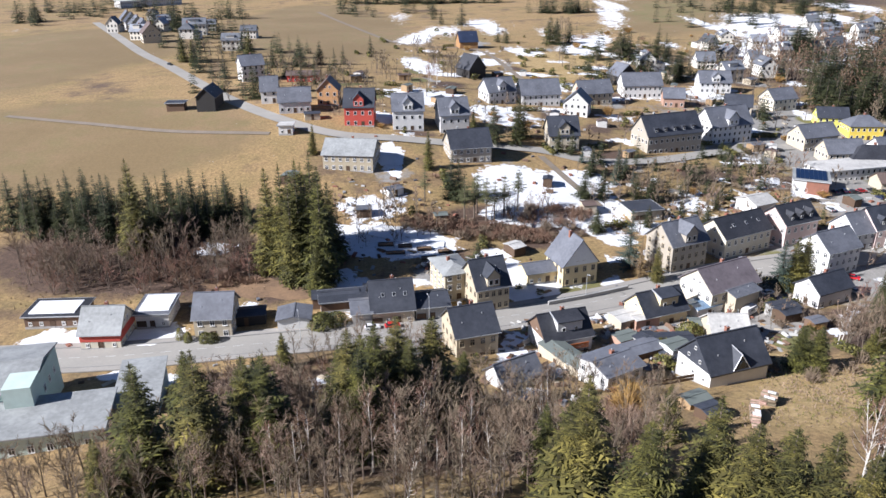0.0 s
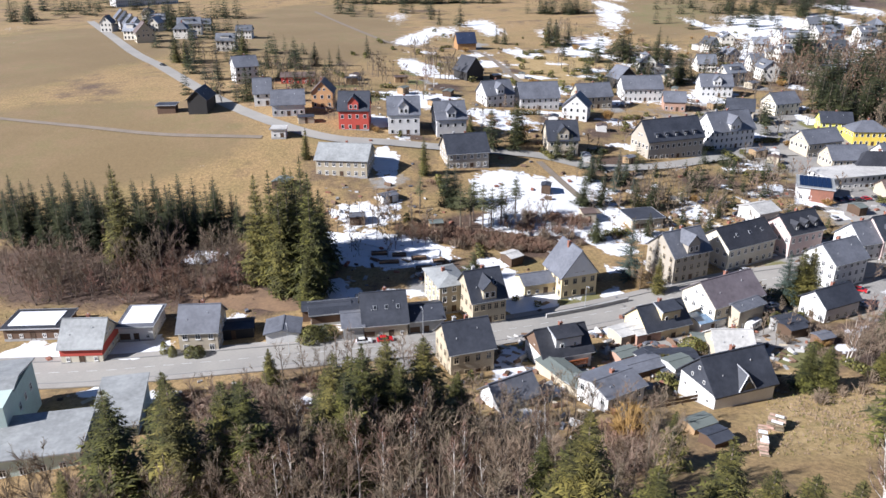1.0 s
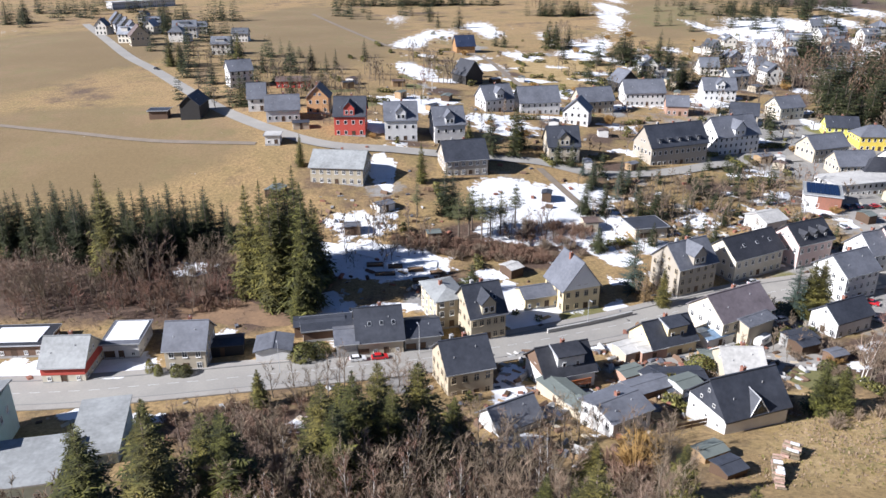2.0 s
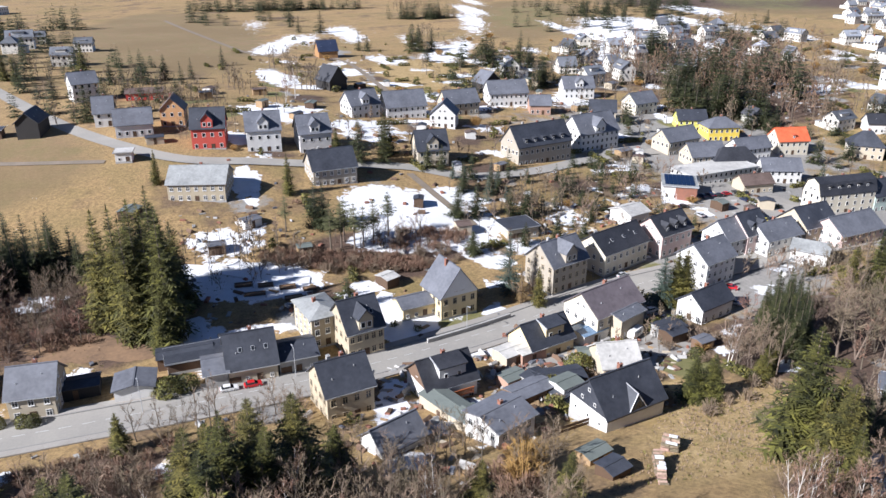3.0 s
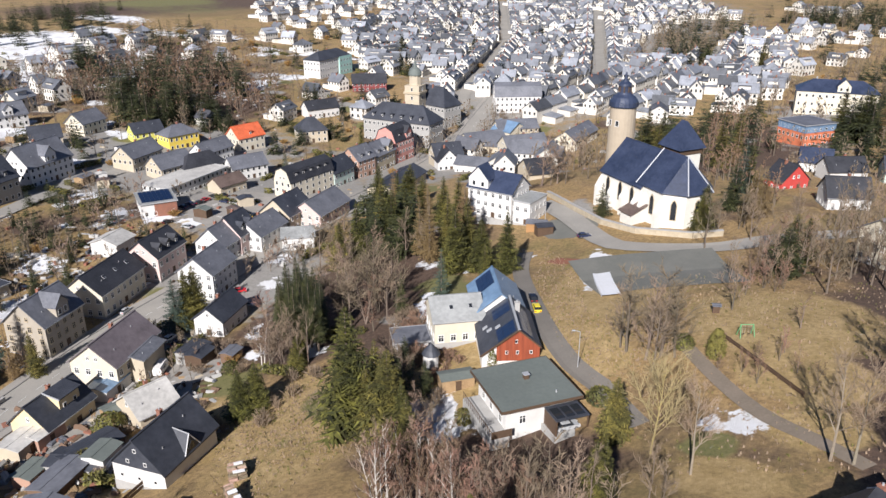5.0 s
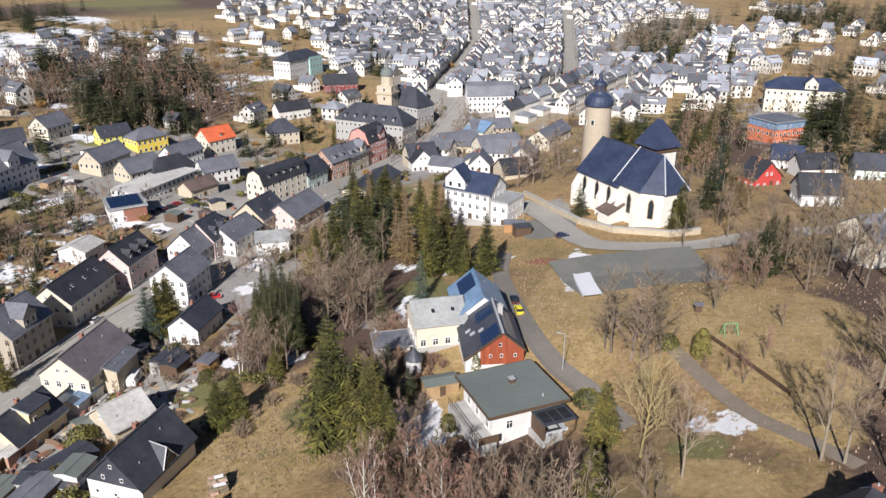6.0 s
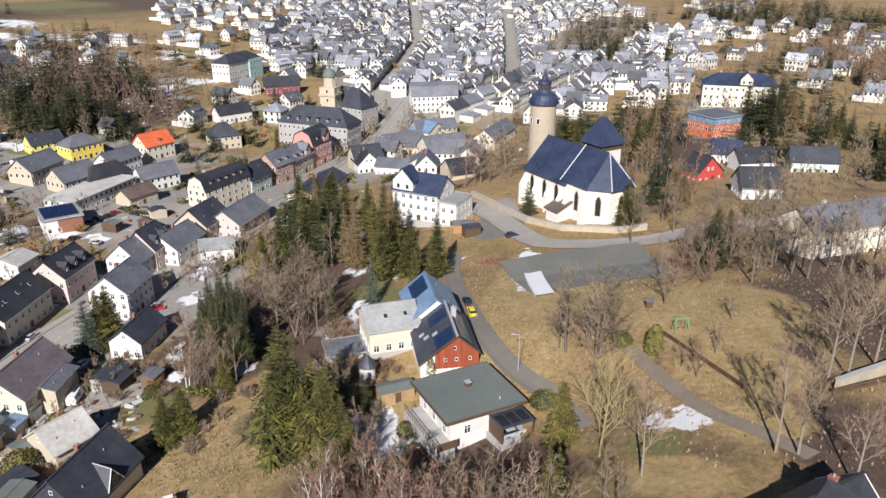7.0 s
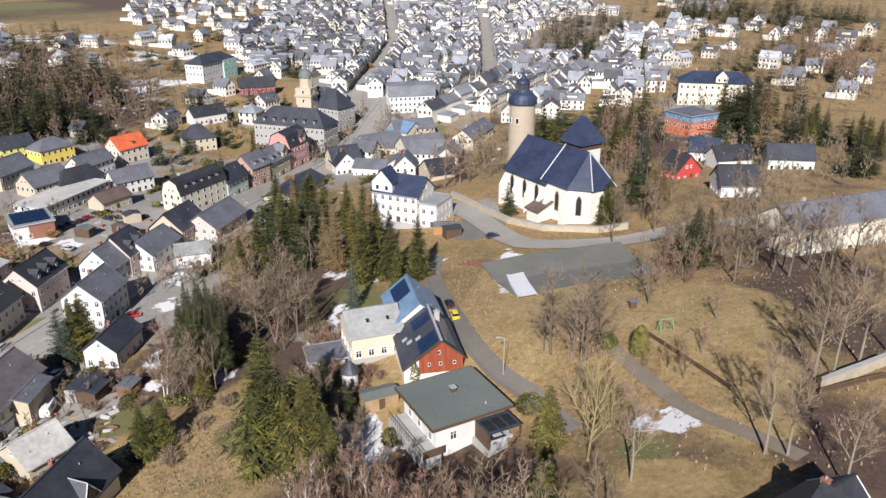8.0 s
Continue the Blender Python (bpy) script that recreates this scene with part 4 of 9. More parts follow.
def tree(key, x, y, h, squeeze=1.0, group=""):
    """Plants one tree of that kind, h metres high."""
    kinds = TREES[key]
    (trunk, crown), name, label, category = kinds[TREE_RND.randrange(len(kinds))]
    base = {"midspruce": 20, "fruit": 6, "spruce": 20, "farspruce": 20, "woodspruce": 20, "farrusset": 11, "poleSpruce": 20, "pine": 12, "blue": 12, "larch": 18, "bare": 12, "farbare": 10, "russet": 11, "ash": 16, "beech": 13, "lichen": 14, "birch": 14, "shrub": 3, "reds": 3, "straw": 4, "thuja": 4, "hedge": 2.2}[key]
    k = h / base
    root = thing(name, x, y, ground(x, y) - 0.1, TREE_RND.uniform(0, 360), label, category, group)
    root.scale = (k * squeeze, k * squeeze, k)
    part("trunk", trunk, None, root)
    part("crown", crown, None, root)
    return root


# ---- cars ----
def car_meshes():
    side = [(-2.1, 0.35), (2.1, 0.35), (2.15, 0.62), (1.95, 0.85), (1.0, 0.95), (-1.95, 0.95), (-2.15, 0.7)]
    b = Build().prism([(y, z) for y, z in side], -0.85, 0.85)
    b.v = [(y, x, z) for x, y, z in b.v]
    cab = [(-1.75, 0.93), (1.05, 0.93), (0.35, 1.42), (-1.25, 1.46)]
    g = Build().prism(cab, -0.74, 0.74)
    g.v = [(y, x * (1 - 0.22 * max(0, z - 0.93)), z) for x, y, z in g.v]
    r = Build().prism([(-1.3, 1.44), (0.38, 1.40), (0.3, 1.47), (-1.2, 1.51)], -0.66, 0.66)
    r.v = [(y, x, z) for x, y, z in r.v]
    wheel = Build().tube((0, -0.1, 0), (0, 0.1, 0), 0.33, 0.33, 14)
    rim = Build().tube((0, -0.115, 0), (0, 0.115, 0), 0.2, 0.2, 10)
    lamp = Build().box(-0.06, -0.2, -0.08, 0.06, 0.2, 0.08)
    return b, g, r, wheel.mesh("tyre", TYRE), rim.mesh("rim", RIM), lamp


CB, CG, CR, CWHEEL, CRIM, CLAMP = car_meshes()
CAR_BODY = {k: CB.mesh("body", m) for k, m in BODY.items()}
CAR_ROOF = {k: CR.mesh("car_roof", m) for k, m in BODY.items()}
CAR_GLASS = CG.mesh("cabin_glass", PANE)
CAR_HEAD, CAR_TAIL = CLAMP.mesh("headlight", FRAME), CLAMP.mesh("tail_light", BODY["red"])


def car(x, y, rot, colour, label, z=None, scale=1.0, group="parked cars"):
    root = thing("car", x, y, (ground(x, y) if z is None else z) + 0.12, rot, label, "car", group)
    root.scale = (scale * 0.68,) * 3
    part("body", CAR_BODY[colour], None, root)
    part("cabin_glass", CAR_GLASS, None, root)
    part("car_roof", CAR_ROOF[colour], None, root)
    for sx in (-1.3, 1.3):
        for sy in (-0.78, 0.78):
            w = part("wheel", CWHEEL, None, root, "", pose(sx, sy, 0.33))
            part("rim", CRIM, None, w)
    for sy in (-0.55, 0.55):
        part("headlight", CAR_HEAD, None, root, "", pose(2.1, sy, 0.7))
        part("tail_light", CAR_TAIL, None, root, "", pose(-2.1, sy, 0.75))
    return root


# ---- small things ----
def street_lamp(x, y, rot=0, h=5.5):
    root = thing("street_lamp", x, y, ground(x, y), rot, "slim grey street lamp on a tall post", "street lamp", "street lamps")
    part("pole", Build().tube((0, 0, -0.2), (0, 0, h), 0.06, 0.04, 8), TRIM, root)
    part("arm", Build().tube((0, 0, h), (0.9, 0, h + 0.15), 0.04, 0.03, 6), TRIM, root)
    part("lantern", Build().box(0.6, -0.1, h + 0.05, 1.1, 0.1, h + 0.17), TRIM, root)
    return root


def fence(x0, y0, x1, y1, h=0.85, material=None, label="low brown timber garden fence", gap=0.0, name="fence"):
    """Posts with boards between them, along the ground."""
    ln = math.hypot(x1 - x0, y1 - y0)
    n = max(2, int(ln / 2.4))
    material = material or DARKWOOD
    root = thing(name, x0, y0, ground(x0, y0), 0, label, "fence")
    for i in range(n + 1):
        px, py = x0 + (x1 - x0) * i / n, y0 + (y1 - y0) * i / n
        z = ground(px, py) - ground(x0, y0)
        part("post", Build().box(-0.06, -0.06, -0.3, 0.06, 0.06, h), material, root, "", pose(px - x0, py - y0, z))
        if i < n:
            qx, qy = x0 + (x1 - x0) * (i + 1) / n, y0 + (y1 - y0) * (i + 1) / n
            a, b2 = Vector((px - x0, py - y0, z)), Vector((qx - x0, qy - y0, ground(qx, qy) - ground(x0, y0)))
            d = b2 - a
            s = Vector((-d.y, d.x, 0)).normalized() * 0.025
            for k in range(2):
                z0, z1 = Vector((0, 0, h * (0.18 + 0.42 * k))), Vector((0, 0, h * (0.18 + 0.42 * k) + h * 0.34))
                b = Build()
                pts = [a - s + z0, b2 - s + z0, b2 + s + z0, a + s + z0, a - s + z1, b2 - s + z1, b2 + s + z1, a + s + z1]
                b.v = [tuple(p) for p in pts]
                b.f = [(3, 2, 1, 0), (4, 5, 6, 7), (0, 1, 5, 4), (1, 2, 6, 5), (2, 3, 7, 6), (3, 0, 4, 7)]
                part("board", b, material, root)
    return root


def low_wall(pts, h, thick, material, label, name="retaining_wall"):
    """A masonry wall that follows a line of points on the ground, with a coping."""
    root = thing(name, pts[0][0], pts[0][1], 0, 0, label, "wall")
    x0, y0 = pts[0]
    b, cop = Build(), Build()
    for (ax, ay), (bx, by) in zip(pts, pts[1:]):
        d = Vector((bx - ax, by - ay, 0))
        n = max(1, int(d.length / 4))
        s = Vector((-d.y, d.x, 0)).normalized() * thick / 2
        for i in range(n):
            p, q = Vector((ax - x0, ay - y0, 0)) + d * (i / n), Vector((ax - x0, ay - y0, 0)) + d * ((i + 1) / n)
            zp, zq = ground(p.x + x0, p.y + y0), ground(q.x + x0, q.y + y0)
            for bb, lo, hi, k in ((b, -0.8, h, 1.0), (cop, h, h + 0.14, 1.3)):
                u = s * k
                v = [p - u + Vector((0, 0, zp + lo)), q - u + Vector((0, 0, zq + lo)), q + u + Vector((0, 0, zq + lo)), p + u + Vector((0, 0, zp + lo)), p - u + Vector((0, 0, zp + hi)), q - u + Vector((0, 0, zq + hi)), q + u + Vector((0, 0, zq + hi)), p + u + Vector((0, 0, zp + hi))]
                o = len(bb.v)
                bb.v += [tuple(w) for w in v]
                bb.f += [tuple(o + c for c in f) for f in ((3, 2, 1, 0), (4, 5, 6, 7), (0, 1, 5, 4), (1, 2, 6, 5), (2, 3, 7, 6), (3, 0, 4, 7))]
    part("masonry", b, material, root)
    part("coping", cop, CONCRETE, root)
    return root


def shed(x, y, rot, w, d, h, material, roofmat, label, pitch=12, name="shed"):
    """A small hut with a lean-to or gabled roof and a door."""
    z = low_point(x, y, w, d, rot)
    root = thing(name, x, y, z, rot, label, "shed", "garden sheds")
    up = profile("p", d, h, pitch)
    part("wall", Build().prism([(-d / 2, -0.6), (d / 2, -0.6)] + list(reversed(up)), -w / 2, w / 2), material, root)
    part("roof", roof_build("p", w, d, h, pitch, 0.2, 0.1), roofmat, root)
    part("door", Build().box(-0.4, -d / 2 - 0.04, 0, 0.4, -d / 2 + 0.02, min(1.9, h - 0.1)), DARKWOOD, root)
    return root


def woodpile(x, y, rot, w, d, h, label):
    """Stacked logs with their cut ends showing."""
    rnd = random.Random(int(x * 10))
    root = thing("woodpile", x, y, ground(x, y), rot, label, "woodpile")
    log = Build().tube((0, -0.5, 0), (0, 0.5, 0), 0.16, 0.15, 7).mesh("log", LOGS)
    rows, cols, deep = max(2, int(h / 0.3)), max(3, int(w / 0.34)), max(1, int(d / 1.05))
    for r in range(rows):
        for c in range(cols):
            for k in range(deep):
                part("log", log, None, root, "", pose((c + 0.5 * (r % 2)) * 0.34 - w / 2 + rnd.uniform(-0.04, 0.04), (k - (deep - 1) / 2) * 1.05 + rnd.uniform(-0.1, 0.1), 0.16 + r * 0.29, rnd.uniform(-4, 4), rnd.uniform(0, 90), rnd.uniform(-6, 6)))
    for k in range(max(2, cols // 5)):
        cx = rnd.uniform(-w / 2, w / 2 - 0.5)
        part("snow_cap", Build().box(cx, -d * 0.35, rows * 0.29 + 0.1, cx + rnd.uniform(0.3, 0.6), d * rnd.uniform(0.0, 0.35), rows * 0.29 + 0.2, pose(0, 0, 0, rnd.uniform(-3, 3), rnd.uniform(-2, 2), 0)), SNOW, root, "patch of old snow")
    return root

# ---- the ground sheet and the roads ----
def steps(lo, hi, fine, far):
    out = [lo + fine * i for i in range(int((hi - lo) / fine) + 1)]
    a, b, s = lo, hi, fine
    while b < far:
        s *= 1.3
        a, b = a - s, b + s
        out = [a] + out + [b]
    return out


COVER = []


def spot(channel, x, y, ra, rb, rot, strength=1.0, soft=0.45):
    """A stretch of ground with its own cover; channel 0 snow, 1 leaf litter and dark earth, at some spots in place of
    shade, 2 field, 3 lawn, 4 paving, 5 dry meadow.
    """
    COVER.append((channel, x, y, max(ra, 0.8), max(rb, 0.8), radians(rot), strength, soft))


spot(2, -108.0, 220.1, 53.7, 36.3, -2)
spot(2, -187.3, 373.9, 64.0, 136.5, -5)
spot(2, -81.1, 513.2, 54.5, 176.6, 10)
spot(2, 172.2, 604.7, 46.2, 151.8, -15)
spot(3, 172.2, 604.7, 46.2, 151.8, -15, 0.48)
spot(3, 440, 740, 90, 60, 60, 0.9)
spot(5, 56.7, 353.4, 24.0, 37.5, 10)
spot(5, 52.4, 89.3, 10.7, 16.9, -33, 0.7)
spot(3, 52.0, 86.0, 8.0, 6.0, 20, 0.42)
spot(2, 390.0, 625.0, 95.0, 70.0, 45)
spot(3, 390.0, 625.0, 95.0, 70.0, 45, 0.5)
spot(5, 105.4, 70.5, 9.7, 25.8, -84)
spot(5, 104.6, 43.6, 12.6, 13.6, -71)
spot(3, 28.1, 142.7, 5.6, 4.2, 2)
spot(1, -69.7, 152.5, 33.0, 14.8, -1)
spot(1, -50.0, 148.0, 19.0, 13.0, -4)
# dark gully earth; its tone also stands in for the spruces' shade
spot(1, 81.0, 88.0, 7.0, 15.0, -42, 0.8, 0.5)
spot(1, 60.0, 60.0, 14.0, 12.0, -20, 0.8, 0.5)
# ground coloured dark in place of the black shade by the park house
spot(1, 76.0, 24.0, 11.0, 8.0, 20, 0.8, 0.5)
spot(1, -24.0, 101.0, 17.0, 7.0, 4, 0.8, 0.5)
spot(1, 19.4, 173.2, 25.1, 7.9, 6)
spot(1, -9.7, 80.1, 30.6, 11.9, -8)
spot(1, 108.2, 122.5, 16.9, 34.7, -81)
spot(0, -69.3, 119.6, 5.7, 3.6, -3)
spot(0, -52.2, 122.2, 4.8, 3.4, -5)
spot(0, -43.7, 104.3, 5.9, 1.7, -7)
spot(0, 14.8, 147.7, 2.0, 5.6, -5, 1.6, 0.3)
spot(0, 18.3, 138.3, 4.8, 4.9, 2, 1.6, 0.3)
spot(0, 35.4, 187.1, 10.8, 15.4, 8)
spot(0, 25.1, 195.5, 6.8, 9.1, 10)
spot(0, 38.3, 200.8, 5.5, 4.3, 10)
spot(0, -14.7, 204.8, 2.7, 9.4, 4)
spot(0, -18.2, 175.8, 7.7, 5.4, 3)
spot(0, -17.2, 165.1, 11.6, 2.5, 2)
spot(0, -9.3, 156.8, 10.6, 4.5, 2)
spot(0, -19.9, 139.2, 5.3, 2.9, -1)
spot(0, -21.1, 144.3, 3.3, 3.8, -0)
spot(0, -8.0, 142.3, 6.5, 1.9, 1)
spot(0, 12.5, 156.6, 4.8, 2.3, 4)
spot(0, 36.3, 144.8, 2.8, 2.9, 1)
spot(0, -51.3, 156.7, 4.1, 3.1, -3)
spot(0, -37.9, 131.6, 2.9, 1.0, -4)
spot(0, -53.4, 120.5, 4.8, 2.7, -6)
spot(0, -6.9, 268.9, 12.7, 11.4, 21)
spot(0, -258.7, 500.6, 12.9, 20.3, -15)
spot(0, 66.2, 75.4, 2.9, 4.9, -68)
spot(0, 76.0, 39.8, 4.3, 1.7, -84)
spot(0, 85.5, 98.1, 0.9, 8.4, -50)
spot(0, 85.4, 67.9, 1.0, 1.2, -79)
spot(0, 102.0, 200.8, 5.1, 5.8, -49)
spot(0, 105.3, 190.2, 3.3, 3.2, -53)
spot(0, 64.7, 72.6, 3.8, 4.9, -23)
spot(0, 66.3, 188.6, 3.7, 2.9, -9)
spot(0, 40.9, 166.7, 5.0, 3.7, -10)
spot(0, 50.9, 173.4, 4.7, 3.5, -10)
spot(0, 12.8, 108.2, 1.3, 10.7, -8)
spot(0, 12.1, 93.8, 3.0, 3.1, -28)
spot(4, 135.9, 192.2, 38.8, 38.0, -62, 0.8, 0.5)
spot(4, 197.9, 191.5, 25.7, 46.2, -64, 0.8, 0.5)
spot(4, 370.4, 253.2, 70.2, 143.7, -61, 0.8, 0.5)
spot(4, 652.3, 366.6, 124.4, 307.8, -65, 0.8, 0.5)
spot(4, 91.1, 153.8, 21.3, 25.1, -57, 0.8, 0.5)
spot(4, 63.6, 136.0, 8.8, 16.0, -24, 0.8, 0.5)
spot(4, 39.6, 122.5, 8.6, 6.9, -3, 0.8, 0.5)
spot(4, 128.3, 252.9, 64.7, 41.5, -3, 0.8, 0.5)
spot(4, 315.9, 90.0, 16.6, 67.0, -77, 0.8, 0.5)
spot(0, 201.9, 396.8, 22.6, 95.5, 3, 0.62, 0.5)
spot(1, 194.7, 310.1, 34.7, 54.4, -41, 0.8, 0.5)
spot(1, 97.6, 118.7, 13.8, 28.3, -82, 0.8, 0.5)
spot(1, 112.3, 29.4, 11.3, 18.8, -60, 0.8, 0.5)
spot(1, 252.5, 99.5, 23.0, 51.7, -84, 0.8, 0.5)
spot(1, -32.6, 139.6, 6.4, 8.3, -3, 0.8, 0.5)
spot(1, 62.7, 59.3, 15.9, 4.5, -74, 0.8, 0.5)
spot(0, -15.8, 163.3, 14.5, 2.7, 2, 1.6, 0.3)
spot(0, -10.7, 159.0, 10.7, 3.6, 3, 1.6, 0.3)
spot(0, -22.7, 160.4, 4.8, 4.5, 1, 1.6, 0.3)
spot(0, -22.9, 141.3, 1.7, 5.2, 9, 1.6, 0.3)
spot(0, -15.4, 136.6, 8.3, 1.2, -0, 1.6, 0.3)
spot(0, -53.8, 122.7, 4.1, 3.6, -6, 1.6, 0.3)
spot(0, 19.7, 191.8, 10.2, 12.3, 9, 1.6, 0.3)
spot(0, 26.5, 177.9, 15.0, 6.1, 7, 1.6, 0.3)
spot(0, 38.3, 200.8, 6.3, 5.0, 10, 1.6, 0.3)
spot(0, -13.3, 201.7, 2.3, 9.7, 4, 1.6, 0.3)
spot(0, 16.3, 145.5, 1.6, 4.9, -5, 1.6, 0.3)
spot(0, 18.7, 137.9, 3.0, 3.3, 2, 1.6, 0.3)
spot(0, 10.9, 114.6, 0.9, 6.1, -4, 1.6, 0.3)
spot(0, 12.0, 104.9, 1.1, 9.7, -5, 1.6, 0.3)
spot(0, -30.1, 556.4, 11.6, 26.4, 3)
spot(0, -0.5, 473.5, 10.1, 25.1, 9)
spot(0, -10.6, 335.7, 5.8, 23.5, 14)
spot(0, -2.6, 271.4, 9.2, 7.2, 20)
spot(0, 15.9, 254.9, 8.0, 6.9, 20)
spot(0, 78.6, 419.5, 9.1, 25.5, 4)
spot(0, 138.8, 652.1, 8.6, 150.0, -12)
spot(0, 144.9, 385.9, 17.0, 13.2, 2)
spot(0, 191.3, 468.6, 19.5, 14.0, -6)
spot(0, 301.3, 587.7, 15.6, 37.7, -10)
spot(0, -55.0, 108.3, 4.1, 1.1, -7, 1.6, 0.3)
spot(0, -37.0, 155.1, 2.3, 2.6, -2)
spot(0, 111.7, 216.0, 2.7, 4.9, -45)
spot(0, 63.2, 73.4, 2.1, 3.5, -66, 1.6, 0.3)
spot(0, 119.1, 80.2, 2.0, 11.0, -64, 1.6, 0.3)
spot(5, 110.0, 75.8, 6.0, 20.4, -64)
spot(5, 85.7, 61.4, 4.6, 5.3, -81)
spot(5, 88.6, 36.7, 7.4, 7.2, -73)
spot(5, 58.1, 95.6, 10.2, 13.1, -81)
spot(5, 70.8, 78.6, 9.5, 13.9, -66)
spot(5, 54.5, 94.6, 8.2, 18.2, -9)
spot(3, 63.1, 90.2, 4.6, 4.9, -82)
spot(1, 92.0, 31.7, 3.8, 6.3, -65)
spot(1, 69.4, 76.5, 3.7, 7.7, -53)
spot(1, 82.9, 95.3, 6.5, 17.7, -50)
spot(1, 407.4, 707.6, 118.3, 143.0, -64)
spot(1, 460.1, 705.5, 107.2, 197.5, -69)
spot(1, 198.3, 397.7, 51.8, 94.4, -41)
spot(1, 61.2, 125.3, 6.4, 13.5, -63)
spot(1, 37.5, 120.0, 8.2, 10.5, -60)
spot(4, 55.7, 134.1, 6.2, 6.5, -57, 0.8, 0.5)
spot(4, 32.4, 117.3, 6.1, 3.3, -60, 0.8, 0.5)
spot(0, 58.7, 136.6, 1.5, 4.4, -30)
spot(0, 52.1, 169.2, 3.0, 2.4, -41)
spot(0, 46.9, 159.6, 1.9, 2.1, -44)
spot(0, 41.4, 121.3, 2.3, 1.8, -60)
spot(0, 63.2, 186.3, 4.5, 2.9, -38)
spot(0, 67.1, 165.0, 2.2, 2.1, -45)
spot(0, 213.6, 518.7, 21.3, 32.2, -53)
spot(0, 167.7, 422.9, 13.4, 35.8, -46)
spot(0, 327.3, 614.9, 14.9, 37.7, -62)
spot(0, 173.0, 393.2, 10.2, 19.4, -43)
spot(0, 224.4, 415.5, 11.7, 19.0, -40)
spot(0, -72.4, 120.4, 4.6, 4.4, -2, 1.6, 0.3)
spot(5, 65.4, 37.5, 5.5, 3.8, -82)
spot(5, 76.8, 32.2, 5.3, 4.3, -73)
spot(3, 70.9, 41.2, 3.4, 2.1, -87)
spot(0, -26.6, 161.4, 9.1, 2.3, -13, 1.6, 0.3)
spot(0, -15.6, 157.1, 13.2, 3.1, -12, 1.6, 0.3)
spot(0, -19.4, 142.4, 4.7, 2.2, -16, 1.6, 0.3)
spot(0, 11.5, 110.6, 1.0, 10.8, -8, 1.6, 0.3)
spot(0, 20.1, 142.2, 3.1, 4.3, -14, 1.6, 0.3)
spot(0, 94.7, 100.2, 1.7, 8.3, -51)
spot(0, 77.6, 89.8, 0.8, 4.0, -50)
# earth darkened along the strip that lies in the hill spruces' shade
spot(1, 73.2, 84.2, 3.5, 9.7, -51)
spot(1, 81.3, 125.1, 7.0, 14.5, -76)
spot(1, 56.0, 66.5, 12.5, 3.4, -68)
spot(1, 131.8, 32.0, 9.6, 13.4, -64)
# yards toned down, standing in for the shadows between the houses
spot(1, 58.0, 119.1, 12.9, 9.3, -73)
spot(1, 80.3, 110.1, 7.0, 14.2, -83)
spot(1, 56.0, 77.8, 4.9, 3.6, -72)
cover_rnd = random.Random(31)
for i in range(260):
    px, py = cover_rnd.uniform(-20, 330), cover_rnd.uniform(235, 560)
    if px < 190 or py > 300:
        spot(0, px, py, cover_rnd.uniform(3, 12), cover_rnd.uniform(2, 6), cover_rnd.uniform(-30, 30), cover_rnd.uniform(0.65, 1.1), 0.6)
for i in range(70):
    spot(0, cover_rnd.uniform(-20, 130), cover_rnd.uniform(95, 235), cover_rnd.uniform(2, 5), cover_rnd.uniform(1.5, 3), cover_rnd.uniform(-30, 30), cover_rnd.uniform(0.5, 0.9), 0.6)
for i in range(90):
    spot(1, cover_rnd.uniform(-40, 320), cover_rnd.uniform(90, 420), cover_rnd.uniform(4, 14), cover_rnd.uniform(3, 9), cover_rnd.uniform(-90, 90), cover_rnd.uniform(0.5, 0.9), 0.6)
for i in range(40):
    spot(3, cover_rnd.uniform(-40, 320), cover_rnd.uniform(90, 420), cover_rnd.uniform(3, 10), cover_rnd.uniform(3, 8), cover_rnd.uniform(-90, 90), cover_rnd.uniform(0.5, 0.9), 0.5)

for i in range(140):
    spot(4, cover_rnd.uniform(-30, 330), cover_rnd.uniform(100, 420), cover_rnd.uniform(3, 9), cover_rnd.uniform(2, 6), cover_rnd.uniform(-90, 90), cover_rnd.uniform(0.5, 0.9), 0.5)

xs, ys = steps(-130, 330, 2.5, 3500), steps(-40, 340, 2.5, 3500)
gx, gy = np.meshgrid(np.array(xs), np.array(ys))
cover = np.zeros((gx.size, 6))
for channel, x, y, ra, rb, rot, strength, soft in COVER:
    u, v = gx.ravel() - x, gy.ravel() - y
    q = np.sqrt(((u * math.cos(rot) + v * math.sin(rot)) / ra) ** 2 + ((v * math.cos(rot) - u * math.sin(rot)) / rb) ** 2)
    cover[:, channel] = np.maximum(cover[:, channel], strength * np.clip((1 + soft - q) / (2 * soft), 0, 1))
land = Build()
land.v = [(a, b, ground(a, b)) for b in ys for a in xs]
nx = len(xs)
land.f = [(j * nx + i, j * nx + i + 1, (j + 1) * nx + i + 1, (j + 1) * nx + i) for j in range(len(ys) - 1) for i in range(nx - 1)]
land_mesh = land.mesh("ground", GRASS, True)
land_mesh.attributes.new("cover", "FLOAT_COLOR", "POINT").data.foreach_set("color", np.ascontiguousarray(cover[:, :4], np.float32).ravel())
land_mesh.attributes.new("paved", "FLOAT", "POINT").data.foreach_set("value", np.ascontiguousarray(cover[:, 4], np.float32))
land_mesh.attributes.new("meadow", "FLOAT", "POINT").data.foreach_set("value", np.ascontiguousarray(cover[:, 5], np.float32))
tagged(new("ground", land_mesh), "dry winter grass and bare earth with patches of snow", "", "", "structure")

